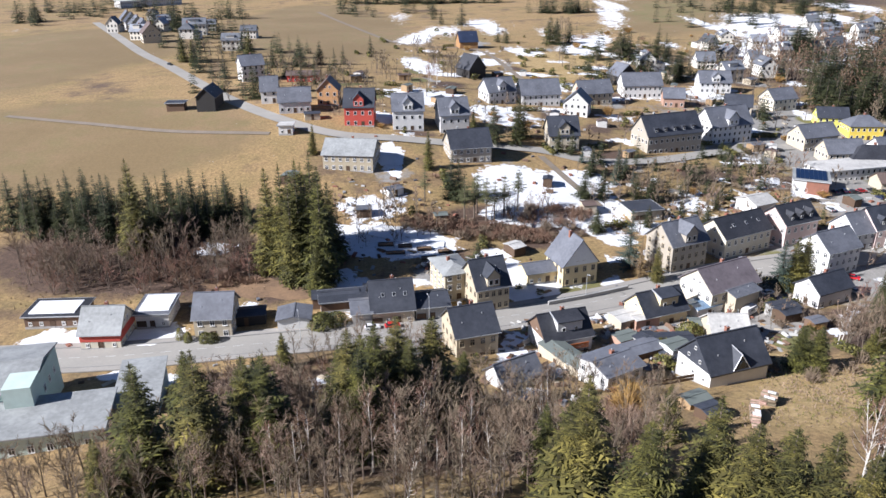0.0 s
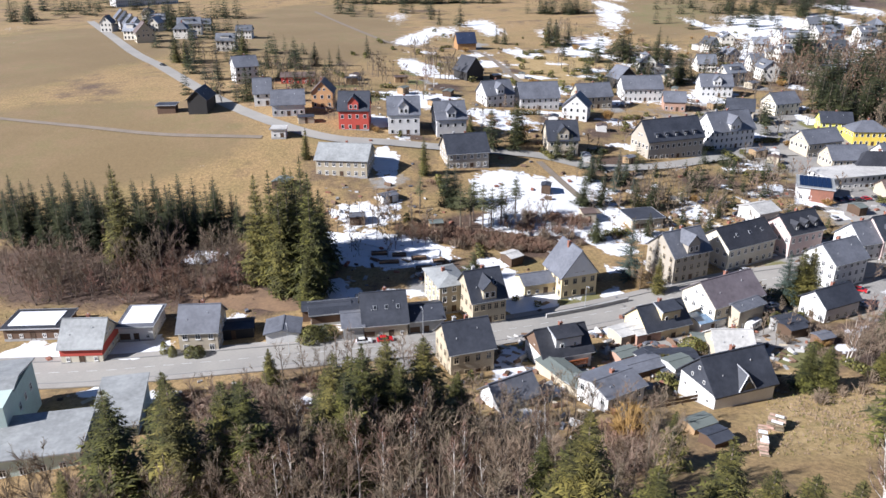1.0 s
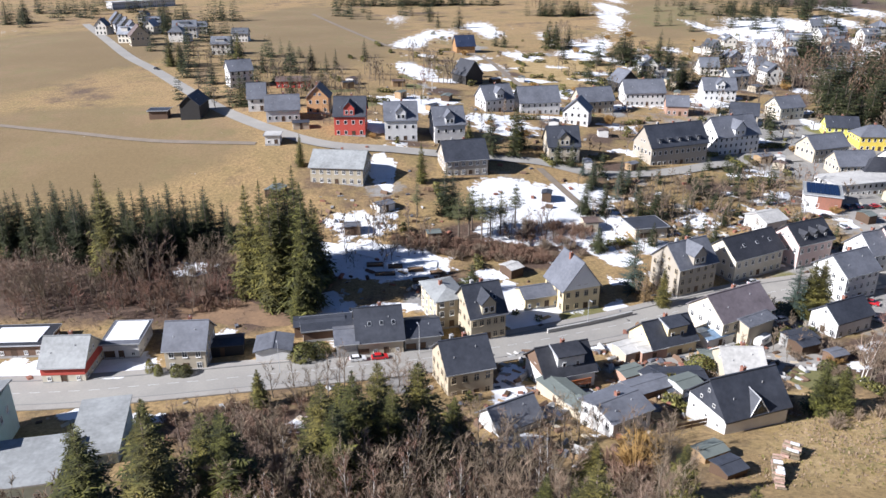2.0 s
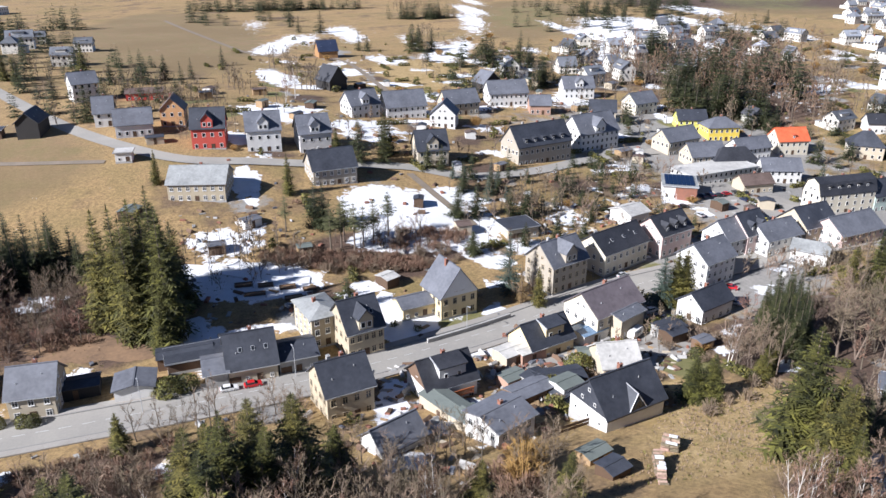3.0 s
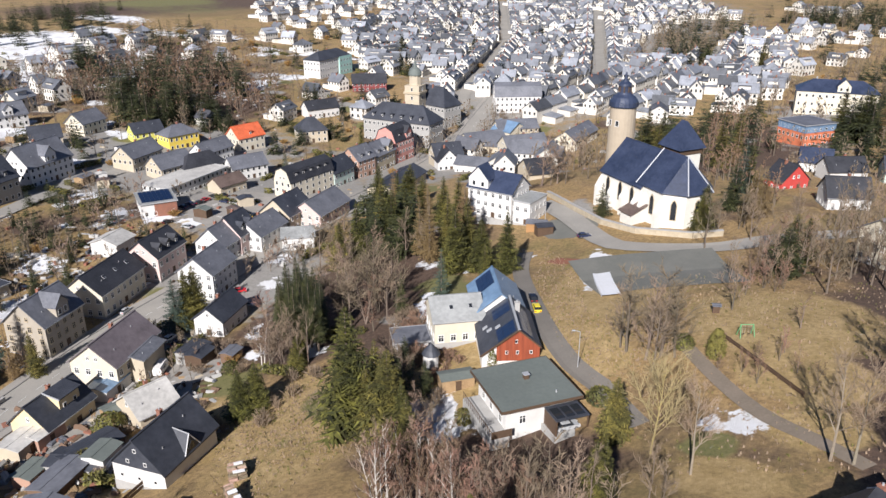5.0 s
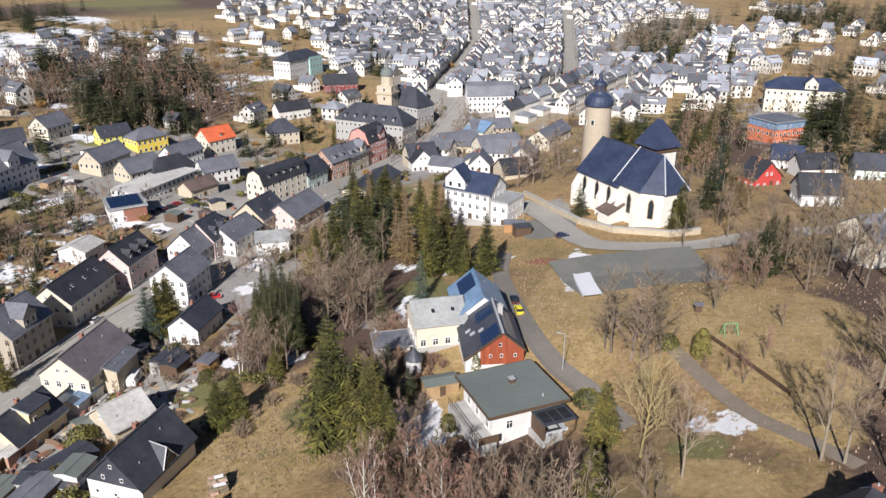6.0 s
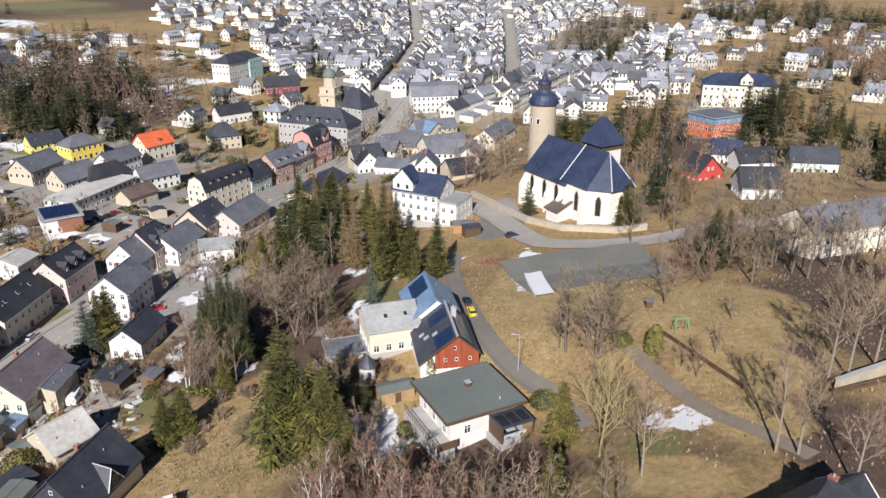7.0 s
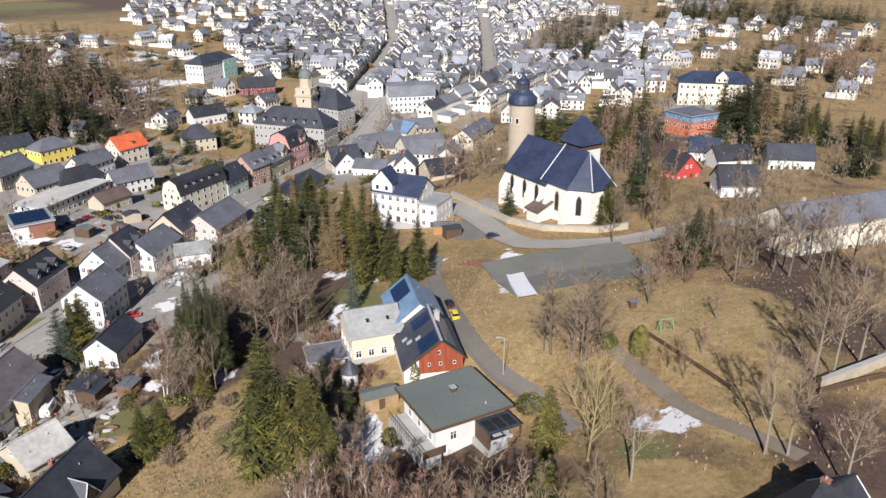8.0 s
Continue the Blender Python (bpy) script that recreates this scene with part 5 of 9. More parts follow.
STREET = ((-160, 111), (-110, 112.5), (-75, 114.3), (-55.7, 114.4), (-37, 116), (-17.8, 118.8), (-2, 122.6), (16, 129.4), (36, 138), (57, 147.8), (75, 153.5), (112, 162), (153, 172.5), (190, 184), (227, 196), (254, 208), (300, 228))
STREET_POINTS.extend((a[0] + (b[0] - a[0]) * k / 6, a[1] + (b[1] - a[1]) * k / 6) for a, b in zip(STREET, STREET[1:]) for k in range(6))
ribbon("main_street", STREET, 7.2, ASPHALT, 0.16, "worn grey asphalt village street")
for sd in (-1, 1):
    ribbon("kerb", STREET, 0.22, KERB, 0.30, "grey stone kerb of the street", sd * 3.72, 0.3)
    ribbon("pavement", STREET, 1.5, PAVING, 0.27, "pale pavement beside the street", sd * 4.6, 0.2)

dashes = Build()
for (ax, ay), (bx, by) in zip(STREET_POINTS, STREET_POINTS[1:]):
    ux, uy = (bx - ax) / math.hypot(bx - ax, by - ay), (by - ay) / math.hypot(bx - ax, by - ay)
    ex, ey = ax + ux * 1.8, ay + uy * 1.8
    dashes.poly((ax - uy * 0.05, ay + ux * 0.05, ground(ax, ay) + 0.18), (ax + uy * 0.05, ay - ux * 0.05, ground(ax, ay) + 0.18), (ex + uy * 0.05, ey - ux * 0.05, ground(ex, ey) + 0.18), (ex - uy * 0.05, ey + ux * 0.05, ground(ex, ey) + 0.18))
tagged(new("lane_marking", dashes.mesh("lane_marking", PAINT)), "worn white lane marking on the street", "", "", "structure")


def grove(key, n, x, y, ra, rb, rot, h0, h1, seed):
    """Plants n trees at random within an oval, clear of houses and of the street."""
    rnd = random.Random(1000 + seed)
    c, s = math.cos(radians(rot)), math.sin(radians(rot))
    done = tries = 0
    while done < n and tries < n * 30:
        tries += 1
        a, q = rnd.uniform(0, 6.283), math.sqrt(rnd.random())
        px, py = ra * q * math.cos(a), rb * q * math.sin(a)
        gx, gy = x + c * px - s * py, y + s * px + c * py
        if free(gx, gy, 1.2):
            h = rnd.uniform(h0, h1)
            tree(key, gx, gy, h, rnd.uniform(0.85, 1.2) * (1.3 if key == "spruce" else 1.0))
            TAKEN.append((gx, gy, 0.2))
            done += 1


def merged(name, items, label):
    """One object from many placed meshes: far trees or houses that nobody would count. items: meshes with their places."""
    verts, faces, mats, index = [], [], [], []
    at = 0
    for me, m in items:
        co = np.empty(len(me.vertices) * 3)
        me.vertices.foreach_get("co", co)
        mm = np.array(m)
        verts.append(co.reshape(-1, 3) @ mm[:3, :3].T + mm[:3, 3])
        base = len(mats)
        slot = []
        for x in me.materials:
            if x not in mats:
                mats.append(x)
            slot.append(mats.index(x))
        for p in me.polygons:
            faces.append(tuple(at + i for i in p.vertices))
            index.append(slot[p.material_index])
        at += len(me.vertices)
    me = bpy.data.meshes.new(name)
    me.from_pydata(np.concatenate(verts).tolist(), [], faces)
    for x in mats:
        me.materials.append(x)
    me.polygons.foreach_set("material_index", index)
    return tagged(new(name, me), label, "", "", "stuff")


FAR_TREES, BUSHES = [], []
FAR_TRUNK = Build().tube((0, 0, -0.3), (0, 0, 7.5), 0.17, 0.06, 4, False).mesh("trunk", BARK)


def far_grove(key, n, x, y, ra, rb, rot, h0, h1, seed):
    """Adds n far-off trees to the one mass of distant trees."""
    rnd = random.Random(1000 + seed)
    c, s = math.cos(radians(rot)), math.sin(radians(rot))
    base = {"farspruce": 20, "farbare": 10, "farrusset": 11, "shrub": 3, "reds": 3}[key]
    done = tries = 0
    while done < n and tries < n * 20:
        tries += 1
        a, q = rnd.uniform(0, 6.283), math.sqrt(rnd.random())
        px, py = ra * q * math.cos(a), rb * q * math.sin(a)
        fx, fy = x + c * px - s * py, y + s * px + c * py
        if free(fx, fy, 0.6):
            k = rnd.uniform(h0, h1) / base
            m = pose(fx, fy, ground(fx, fy) - 0.1, 0, 0, rnd.uniform(0, 360)) @ Matrix.Diagonal((k * rnd.uniform(0.85, 1.25), k, k, 1))
            trunk, crown = TREES[key][rnd.randrange(len(TREES[key]))][0]
            (BUSHES if base == 3 else FAR_TREES).extend(((trunk if base == 3 else FAR_TRUNK, m), (crown, m)))
            TAKEN.append((fx, fy, 0.2))
            done += 1

ribbon("parking_place", ((111.8, 78.8), (116.9, 73.7), (122.6, 66.6), (128.4, 59.4)), 19, GRAVEL, 0.1, "dark gravel parking place below the church")
ribbon("far_road", ((-237.0, 538.1), (-149.5, 375.6), (-112.5, 317.9), (-77.2, 261.3), (-60.6, 239.6), (-43.7, 224.5), (-29.4, 217.2), (-13.0, 216.9), (1.7, 216.9), (14.9, 218.0), (30.0, 218.7), (46.0, 214.2), (67.6, 220.7), (90.7, 233.4), (114.1, 241.9)), 5.0, ASPHALT, 0.18, "grey asphalt country road leading to the fields")
ribbon("field_track", ((-139.7, 240.1), (-108.5, 229.9), (-79.5, 220.4), (-50.6, 217.2)), 2.2, TRACK, 0.14, "pale farm track across the field")
ribbon("field_track", ((-97.7, 620.9), (-42.8, 455.6), (-17.5, 401.6), (17.0, 392.2), (30.1, 329.6), (33.6, 304.0)), 2.6, TRACK, 0.14, "pale farm track over the far hill")
ribbon("snow_track", ((-32.0, 166.9), (-25.9, 166.1), (-20.1, 164.8), (-14.2, 162.8), (-7.8, 160.3), (0.3, 159.5)), 2.4, SNOW, 0.22, "snow-covered track along the gardens", 0, 0.15)
ribbon("snow_path", ((28.6, 214.0), (34.0, 199.7), (40.4, 184.0)), 2.2, TRACK, 0.2, "trodden path through the snowy meadow")
ribbon("church_road", ((154.0, 114.0), (146.1, 101.3), (136.2, 88.0), (134.6, 80.4), (140.2, 66.3), (150.8, 58.3), (159.9, 49.3), (165.4, 41.6)), 5.5, ASPHALT, 0.2, "grey asphalt road curving below the church")
ribbon("drive", ((124.9, 99.2), (114.9, 93.8), (101.5, 82.9), (89.3, 72.0), (82.3, 63.8), (79.4, 58.3), (76.0, 53.8), (73.0, 50.0)), 3.1, OLDASPHALT, 0.16, "narrow asphalt drive beside the timber house")
ribbon("park_path", ((92.0, 53.3), (85.8, 47.2), (80.5, 41.6), (77.1, 37.2), (75.0, 32.9), (72.1, 26.9)), 2.0, TRACK, 0.12, "grey gravel path through the park")
TOWN_STREETS = (((262, 222), (286, 240), (350, 275), (452, 333), (510, 375), (679, 497)), ((262, 196), (308, 197), (354, 207), (449, 258), (553, 316), (640, 365)), ((285, 166), (318, 168), (372, 171), (430, 180), (500, 200)))
for run in TOWN_STREETS:
    ribbon("town_street", run, 5.2, ASPHALT, 0.2, "straight town street between rows of houses")
ribbon("side_lane", ((34.3, 125.4), (42.4, 123.3), (53.3, 128.9), (65.7, 140.4), (73.9, 149.1)), 4, ASPHALT, 0.16, "narrow lane between the gardens")

patch("parking_place", 140.8, 99.1, 6.5, 6.9, -80, GRAVEL, 0.09, "dark gravel yard beside the villa", 0.1, 0)
patch("car_park", 124.9, 185.7, 18.8, 17.8, -59, PAVING, 0.1, "pale car park in the town", 0.1, 1)
patch("town_square", 250.9, 203.2, 11.4, 12.0, -62, ASPHALT, 0.1, "open asphalt square in the town", 0.1, 2)
patch("yard", 52.4, 126.8, 12.2, 9.8, -25, PAVING, 0.06, "paved yard between the houses", 0.25, 3)
patch("earth_bank", -37.0, 139.5, 13.0, 4.2, -6, BANK, 0.1, "bare brown earth bank above the street", 0.3, 7)
patch("cinder_edge", 122.6, 88.5, 3.5, 2.0, -84, REDDIRT, 0.11, "reddish cinder strip by the gravel", 0.25, 4)
ribbon("snow_sheet", ((126.0, 83.4), (118.8, 79.2), (111.2, 74.3), (105.0, 69.9)), 3.0, SNOW, 0.45, "strip of old snow at the edge of the gravel", 0, 0.4)
patch("snow_sheet", -53.2, 120.1, 4.3, 3.3, -4, SNOW, 0.2, "sheet of snow on the drive beside the banded house", 0.12, 6)
patch("snow_sheet", -51.5, 106.1, 5.2, 1.3, -7, SNOW, 0.2, "strip of snow before the works building", 0.15, 7)

# ---- houses, one by one ----
house(-61.1, 121.4, 3, 7.0, 8, 3.2, "p", 40, "cream", "grey", "cream house with a grey gabled roof beside the street", band="red", wins=True)
workshop = house(-73.8, 129.5, 3, 10.3, 7, 2.3, "f", 0, "brown", "black", "low brown workshop with snow lying on its flat black roof", name="workshop", chimneys=0)
part("snow_cover", Build().prism([(-2.6, 2.58), (3.0, 2.58), (2.7, 2.72), (-2.3, 2.72)], -4.6, 3.9), SNOW, workshop, "sheet of old snow")
house(-41.7, 123.8, 4, 6.6, 8, 4.2, "p", 38, "sand", "slate", "sandy beige house with a grey slate gabled roof beside the street")
snow_garage = house(-54.5, 128.7, 4, 6.0, 8, 2.8, "f", 0, "white", "slate", "white garage with snow lying on its flat roof", name="garage", chimneys=0, gate=2)
part("snow_cover", Build().prism([(-2.9, 3.08), (4.1, 3.08), (3.8, 3.24), (-2.4, 3.24)], -2.7, 2.9), SNOW, snow_garage, "sheet of old snow")
house(-27.5, 124.2, 6, 5.8, 5, 2.4, "g", 12, "white", "slate", "white open garage with a grey low gable roof", name="garage", chimneys=0, wins=False)
house(-10.0, 128.7, 10, 7.8, 9, 3, "p", 42, "sand", "dark", "sandy beige house with a dark slate gabled roof beside the street", skylights=3, gate=1)
house(-15.4, 126.1, 10, 3.5, 6, 2.8, "p", 20, "grey", "slate", "grey house with a grey slate gabled roof beside the street", wins=False, chimneys=0)
house(-2.7, 129.7, 12, 6.4, 7, 2.8, "p", 20, "grey", "dark", "grey house with a dark slate gabled roof beside the street", gate=2, chimneys=0)
house(-19.2, 132.0, 12, 9.4, 5, 2, "f", 0, "brown", "dark", "long brown shed with a dark flat roof", name="shed", wins=False, chimneys=0)
house(1.6, 139.0, 20, 5.8, 9, 6, "h", 18, "ochre", "grey", "ochre house with a grey hipped roof beside the street")
house(8.2, 134.4, 20, 6.7, 8.5, 5.2, "p", 45, "ochre", "dark", "ochre house with a dark slate gabled roof beside the street", cross=2.6, style="stone", chimneys=2, skylights=2, cols=5)
house(4.5, 114.3, 18, 7.4, 8, 5.2, "p", 40, "ochre", "dark", "ochre house with a dark slate gabled roof beside the street", style="stone", chimneys=2)
house(27.3, 146.9, 20, 8.0, 7.5, 5.0, "g", 52, "yellow", "slate", "pale yellow house with a white boarded gable beside the street", chimneys=1, style="stone", clad=FRAME, floors=2)
house(20.3, 146.0, 18, 7.4, 5, 2.7, "p", 25, "yellow", "slate", "pale yellow house with a grey slate gabled roof beside the street", chimneys=0)
chalet = house(20.3, 115.9, 18, 8.6, 7.5, 3.8, "p", 40, "white", "black", "white chalet with a dark roof and an orange balcony", clad=WALLS["brown"], wide=(0.4, 4.6), chimneys=1)
house(40.5, 128.5, 22, 9.2, 7, 3.0, "p", 42, "yellow", "dark", "pale yellow house with a broad dormer in its dark roof", wide=(0.9, 4.0), chimneys=1)
house(54.7, 135.4, 27, 12.3, 8.5, 5.4, "p", 38, "cream", "mauve", "cream house with a mauve-grey tiled roof beside the street", chimneys=1)
gable_house = house(42.6, 99.8, -70, 7.8, 10.4, 3.2, "g", 45, "white", "dark", "white house with a steep dark roof and a slated gable", chimneys=1, clad=ROOFS["dark"], wins=False, z=2.6, sink=3)
house(25.3, 98.5, 30, 6.8, 6.5, 4.6, "p", 15, "white", "slate", "white house with a grey slate gabled roof beside the street")
house(49.8, 117.5, -1, 6.3, 7, 3, "p", 35, "sand", "pale", "sandy beige house with a pale sheet gabled roof beside the street")
house(51.9, 155.3, 26, 9.8, 8.5, 6.4, "p", 42, "stone", "slate", "brown stone house with a grey slate roof and front gable", cross=3.2, style="stone", chimneys=2, cols=5)
house(67.7, 163.4, 28, 14.5, 8.5, 5.2, "p", 38, "cream", "black", "cream house with a black slate gabled roof beside the street", chimneys=0, skylights=3)
house(82.5, 168.8, 25, 10.4, 8, 5.6, "p", 40, "pink", "black", "dusky pink house with a black slate gabled roof beside the street", dormers=3)
house(84.0, 151.6, 25, 9.4, 8, 6, "p", 38, "white", "slate", "white house with a grey slate gabled roof beside the street")
house(75.5, 135.3, -65, 5.9, 9, 3.6, "g", 38, "white", "dark", "white house with a dark slate gabled roof beside the street")
house(145.3, 191.8, 5, 17.9, 7, 6, "m", 55, "cream", "black", "cream house with a black slate mansard roof in the town", dormers=5, chimneys=2, cols=7, deep=False)
house(159.2, 193.4, 12, 10.7, 7, 5, "p", 45, "mint", "dark", "pale green house with a dark slate gabled roof in the town", deep=False)
house(172.0, 196.2, 4, 8.4, 8, 6.2, "p", 42, "brick", "slate", "brick house with a grey slate gabled roof in the town", dormers=2, deep=False, plinth=False)
house(182.6, 198.2, 12, 12.2, 8, 5.8, "p", 42, "ochre", "slate", "ochre house with a grey slate gabled roof in the town", dormers=3, cross=3, cross_x=3, deep=False, plinth=False)
house(195.6, 201.4, 9, 11.4, 8.5, 7.6, "m", 55, "rose", "black", "rose-red house with a black mansard roof and gable", dormers=2, cross=3.4, cross_x=2.5, style="stone", deep=False, plinth=False, floors=3)
house(215.8, 215.7, -78.5, 29, 11, 9.4, "h", 44, "grey", "dark", "large grey stone town hall with a black hipped roof", dormers=6, chimneys=2, name="town_hall", deep=False, plinth=False, floors=3, z=-7.2)
house(241.6, 221.5, -3, 10, 20, 9.3, "h", 52, "grey", "dark", "grey stone rear wing of the town hall", chimneys=1, deep=False, plinth=False, floors=3, z=-5.6)
house(146.6, 260.2, -2, 11.6, 8, 5.2, "h", 35, "strong_yellow", "slate", "bright yellow house with a grey slate hipped roof in the town", deep=False, plinth=False)
house(139.6, 269.1, -9, 10.4, 7, 4.4, "p", 40, "lime", "dark", "lime green house with a dark slate gabled roof in the town", deep=False, plinth=False)
house(165.7, 247.4, -3, 10.9, 8, 5, "p", 42, "cream", "redtile", "cream house with a orange-red tiled gabled roof in the town", dormers=1, deep=False, plinth=False)
house(191.0, 240.8, -29, 11.0, 8, 5, "h", 46, "sand", "dark", "sandy beige house with a dark slate hipped roof in the town", deep=False, plinth=False)
house(214.6, 261.5, -16, 14.1, 7, 3.8, "p", 40, "white", "black", "white house with a black slate gabled roof in the town", deep=False, plinth=False)
house(146.8, 240.8, 11, 13.3, 7, 4.2, "p", 40, "white", "slate", "white house with a grey slate gabled roof in the town", deep=False, plinth=False)
house(144.3, 219.0, -13, 11.6, 7.5, 4.2, "p", 38, "white", "slate", "white house with a grey slate gabled roof in the town", deep=False, plinth=False)
house(123.2, 219.7, 14, 25.1, 10, 4, "f", 0, "white", "pale", "white house with a pale sheet flat roof in the town", chimneys=0, name="shop", deep=False)
house(133.2, 227.1, -5, 14.4, 7, 4.4, "h", 46, "white", "black", "white house with a black slate hipped roof in the town", deep=False, plinth=False)
solar_house = house(103.9, 204.3, -23, 8.9, 11, 3.8, "f", 0, "white", "grey", "white flat-roofed house with a brick front and solar roof", chimneys=0)
part("brick_front", Build().box(-1.2, -5.56, -1, 4.51, -5.5, 3.7).box(4.45, -5.5, -1, 4.51, -1.5, 3.7), BRICKS, solar_house, "red-brown brick facing")
for row in range(4):
    for col in range(7):
        part("solar_panel", Build().box(-0.52, -0.95, 0.0, 0.52, 0.95, 0.04), SOLAR, solar_house, "", pose(-3.5 + col * 1.14, -3.5 + row * 2.25, 4.3, 10, 0, 0))
house(129.3, 208.2, 4, 9.6, 6, 3, "p", 35, "sand", "brown", "sandy beige house with a brown tiled gabled roof in the town", deep=False)
house(122.3, 244.7, 19, 13.6, 8, 5, "p", 40, "sand", "slate", "sandy beige house with a grey slate gabled roof in the town", deep=False, plinth=False)
house(124.8, 230.7, 4, 11.8, 8, 4.6, "p", 40, "sand", "slate", "sandy beige house with a grey slate gabled roof in the town", deep=False, plinth=False)
villa = house(142.5, 118.8, -84.6, 11.6, 8.4, 6.9, "p", 38, "white", "navy", "white villa with a steep blue-black roof and a front gable", chimneys=2, cross=5.2, cross_x=-3.0, floors=3, z=5.2, sink=3)
house(143.6, 110.6, -84.6, 4.2, 8.2, 5.4, "f", 0, "white", "grey", "white flat-roofed wing of the villa", chimneys=0, floors=2, z=5.0, sink=3, over=0.1)
shed(138.2, 105.2, -60, 4.5, 3, 2.1, WALLS["timber"], ROOFS["slate"], "red-brown timber hut below the villa")
house(328.6, 90.5, -72, 28.5, 11, 9.4, "h", 34, "school", "navy", "long cream school building with a blue-black hipped roof", cols=12, floors=3, cross=4.6, cross_x=2, chimneys=2, name="school", deep=False, plinth=False, door=False)
block = house(275.3, 86.2, -30, 13, 12, 7.6, "f", 0, "orange", "slate", "orange rendered block of flats with a blue-grey top storey", chimneys=0, deep=False, plinth=False, floors=3)
part("top_storey", Build().box(-6.56, -6.06, 5.2, 6.56, 6.06, 7.5), ROOFS["blue"], block, "blue-grey clad top storey")
for i in range(5):
    part("window", FARWIN["s"], None, block, "", pose(-5 + i * 2.5, -6.06, 5.8))
house(199.2, 70.5, -30, 8.6, 6, 2.6, "g", 42, "redp", "black", "red house with a black slate gabled roof in the town")
house(229.4, 71.4, -73, 8.1, 7, 3.6, "p", 42, "white", "navy", "white house with a blue-black slate gabled roof in the town", deep=False)
house(185.5, 54.3, -60, 9.0, 8, 3.4, "p", 42, "white", "black", "white house with a black slate gabled roof beside the street")
house(219.4, 62.3, -48, 10.1, 7, 3.2, "p", 40, "white", "black", "white house with a black slate gabled roof in the town", deep=False)
house(223.8, 47.9, -66, 11.8, 7, 3.6, "p", 42, "mint", "dark", "pale green house with a dark slate gabled roof in the town", deep=False)
house(150.0, 32.0, -39, 24, 9, 6, "p", 33, "school", "slate", "long cream building with a grey slate roof beside the park", chimneys=2, floors=2)
flats = house(268.8, 315.1, 10, 26, 10, 9, "h", 34, "white", "dark", "white and turquoise block with dark hipped roofs", chimneys=2, floors=3, deep=False, plinth=False)
part("turquoise_bay", Build().box(2.5, -5.6, -1, 13.06, 5.06, 8.9), WALLS["turquoise"], flats, "turquoise rendered part of the block")
for i in range(12):
    part("window", FARWIN["n"], None, flats, "", pose(3.9 + (i % 4) * 2.5, -5.6, 1.0 + (i // 4) * 2.8))
house(259.2, 276.6, -42, 15.7, 8, 4, "p", 42, "maroon", "black", "maroon house with a black slate gabled roof in the town", deep=False, plinth=False)
house(275.7, 203.9, -47, 19.5, 9, 7, "m", 55, "white", "slate", "white house with a grey slate mansard roof in the town", deep=False, plinth=False)
house(-24.7, 199.8, -6, 13.5, 11, 4.6, "p", 28, "ochre", "grey", "stone hall with a low grey roof beside the far road", chimneys=1)
house(7.0, 209.1, 14, 11.6, 9, 4.6, "p", 42, "stone", "dark", "brown stone house with a dark slate roof beside a road", chimneys=2)
house(-25.2, 230.2, 1, 8.8, 10, 6.0, "p", 42, "red", "dark", "brick-red house with a dark roof and front gable", cross=3.0, style="stone", deep=False, floors=2)
house(-10.7, 229.6, 5, 9.2, 10, 6.2, "p", 40, "white", "slate", "white house with a grey slate roof and front gable", cross=2.8, deep=False, floors=2)
house(2.9, 230.5, 10, 8.8, 10, 6.0, "p", 40, "pale_grey", "slate", "pale grey house with a grey slate roof and front gable", cross=2.6, style="stone", deep=False, floors=2)
house(-37.2, 248.9, 1, 6.7, 8, 5, "g", 45, "orange_w", "brown", "orange house with a brown tiled gabled roof in the town", deep=False)
house(-74.7, 242.9, 0, 5.9, 10, 4.5, "g", 42, "black", "dark", "black timber barn with a dark roof in the field", name="barn", wins=False, chimneys=0, deep=False, plinth=False)
house(-71.6, 287.1, 26, 8.3, 9, 6, "p", 35, "white", "slate", "white house with a grey slate gabled roof in the town", deep=False, plinth=False)
house(12.7, 400.0, 12, 9.4, 9, 3.5, "p", 45, "timber", "navy", "tan timber barn with a blue-black roof", name="barn", wins=False, chimneys=0, deep=False, plinth=False)
house(11.7, 314.6, 35, 8.3, 9, 4, "g", 50, "black", "black", "black timber barn with a black roof", name="barn", wins=False, chimneys=0, deep=False, plinth=False)
house(19.5, 270.5, 22, 10.4, 9, 4.6, "p", 42, "pale_grey", "slate", "pale grey house with a slate roof and front gable", cross=2.6, deep=False, plinth=False)
house(34.4, 273.1, 10, 14.0, 9, 4.5, "p", 45, "pale_grey", "slate", "pale grey house with a grey slate gabled roof in the town", deep=False, plinth=False)
house(47.0, 262.5, -19, 8.5, 8, 4.8, "g", 42, "white", "slate", "white house with a grey slate gabled roof in the town", deep=False, plinth=False)
house(55.3, 280.3, 15, 12.8, 8, 4.5, "p", 45, "sand", "slate", "sandy beige house with a grey slate gabled roof in the town", deep=False, plinth=False)
house(76.7, 296.0, 4, 15.1, 9, 5, "p", 42, "white", "slate", "white house with a grey slate gabled roof in the town", deep=False, plinth=False)
house(70.2, 232.6, 20, 19.6, 9.5, 6.2, "p", 48, "stone", "dark", "long brown stone house with a steep dark roof", dormers=5, chimneys=3, style="stone", deep=False, floors=2)
house(92.8, 246.8, 21, 15.9, 10, 6, "p", 46, "white", "slate", "white house with a grey slate gabled roof in the town", cross=4, chimneys=2, deep=False, plinth=False)
house(36.2, 226.1, 4, 9.0, 9, 4.8, "p", 46, "sand", "dark", "sandy beige house with a steep dark roof and gable", cross=3, deep=False)
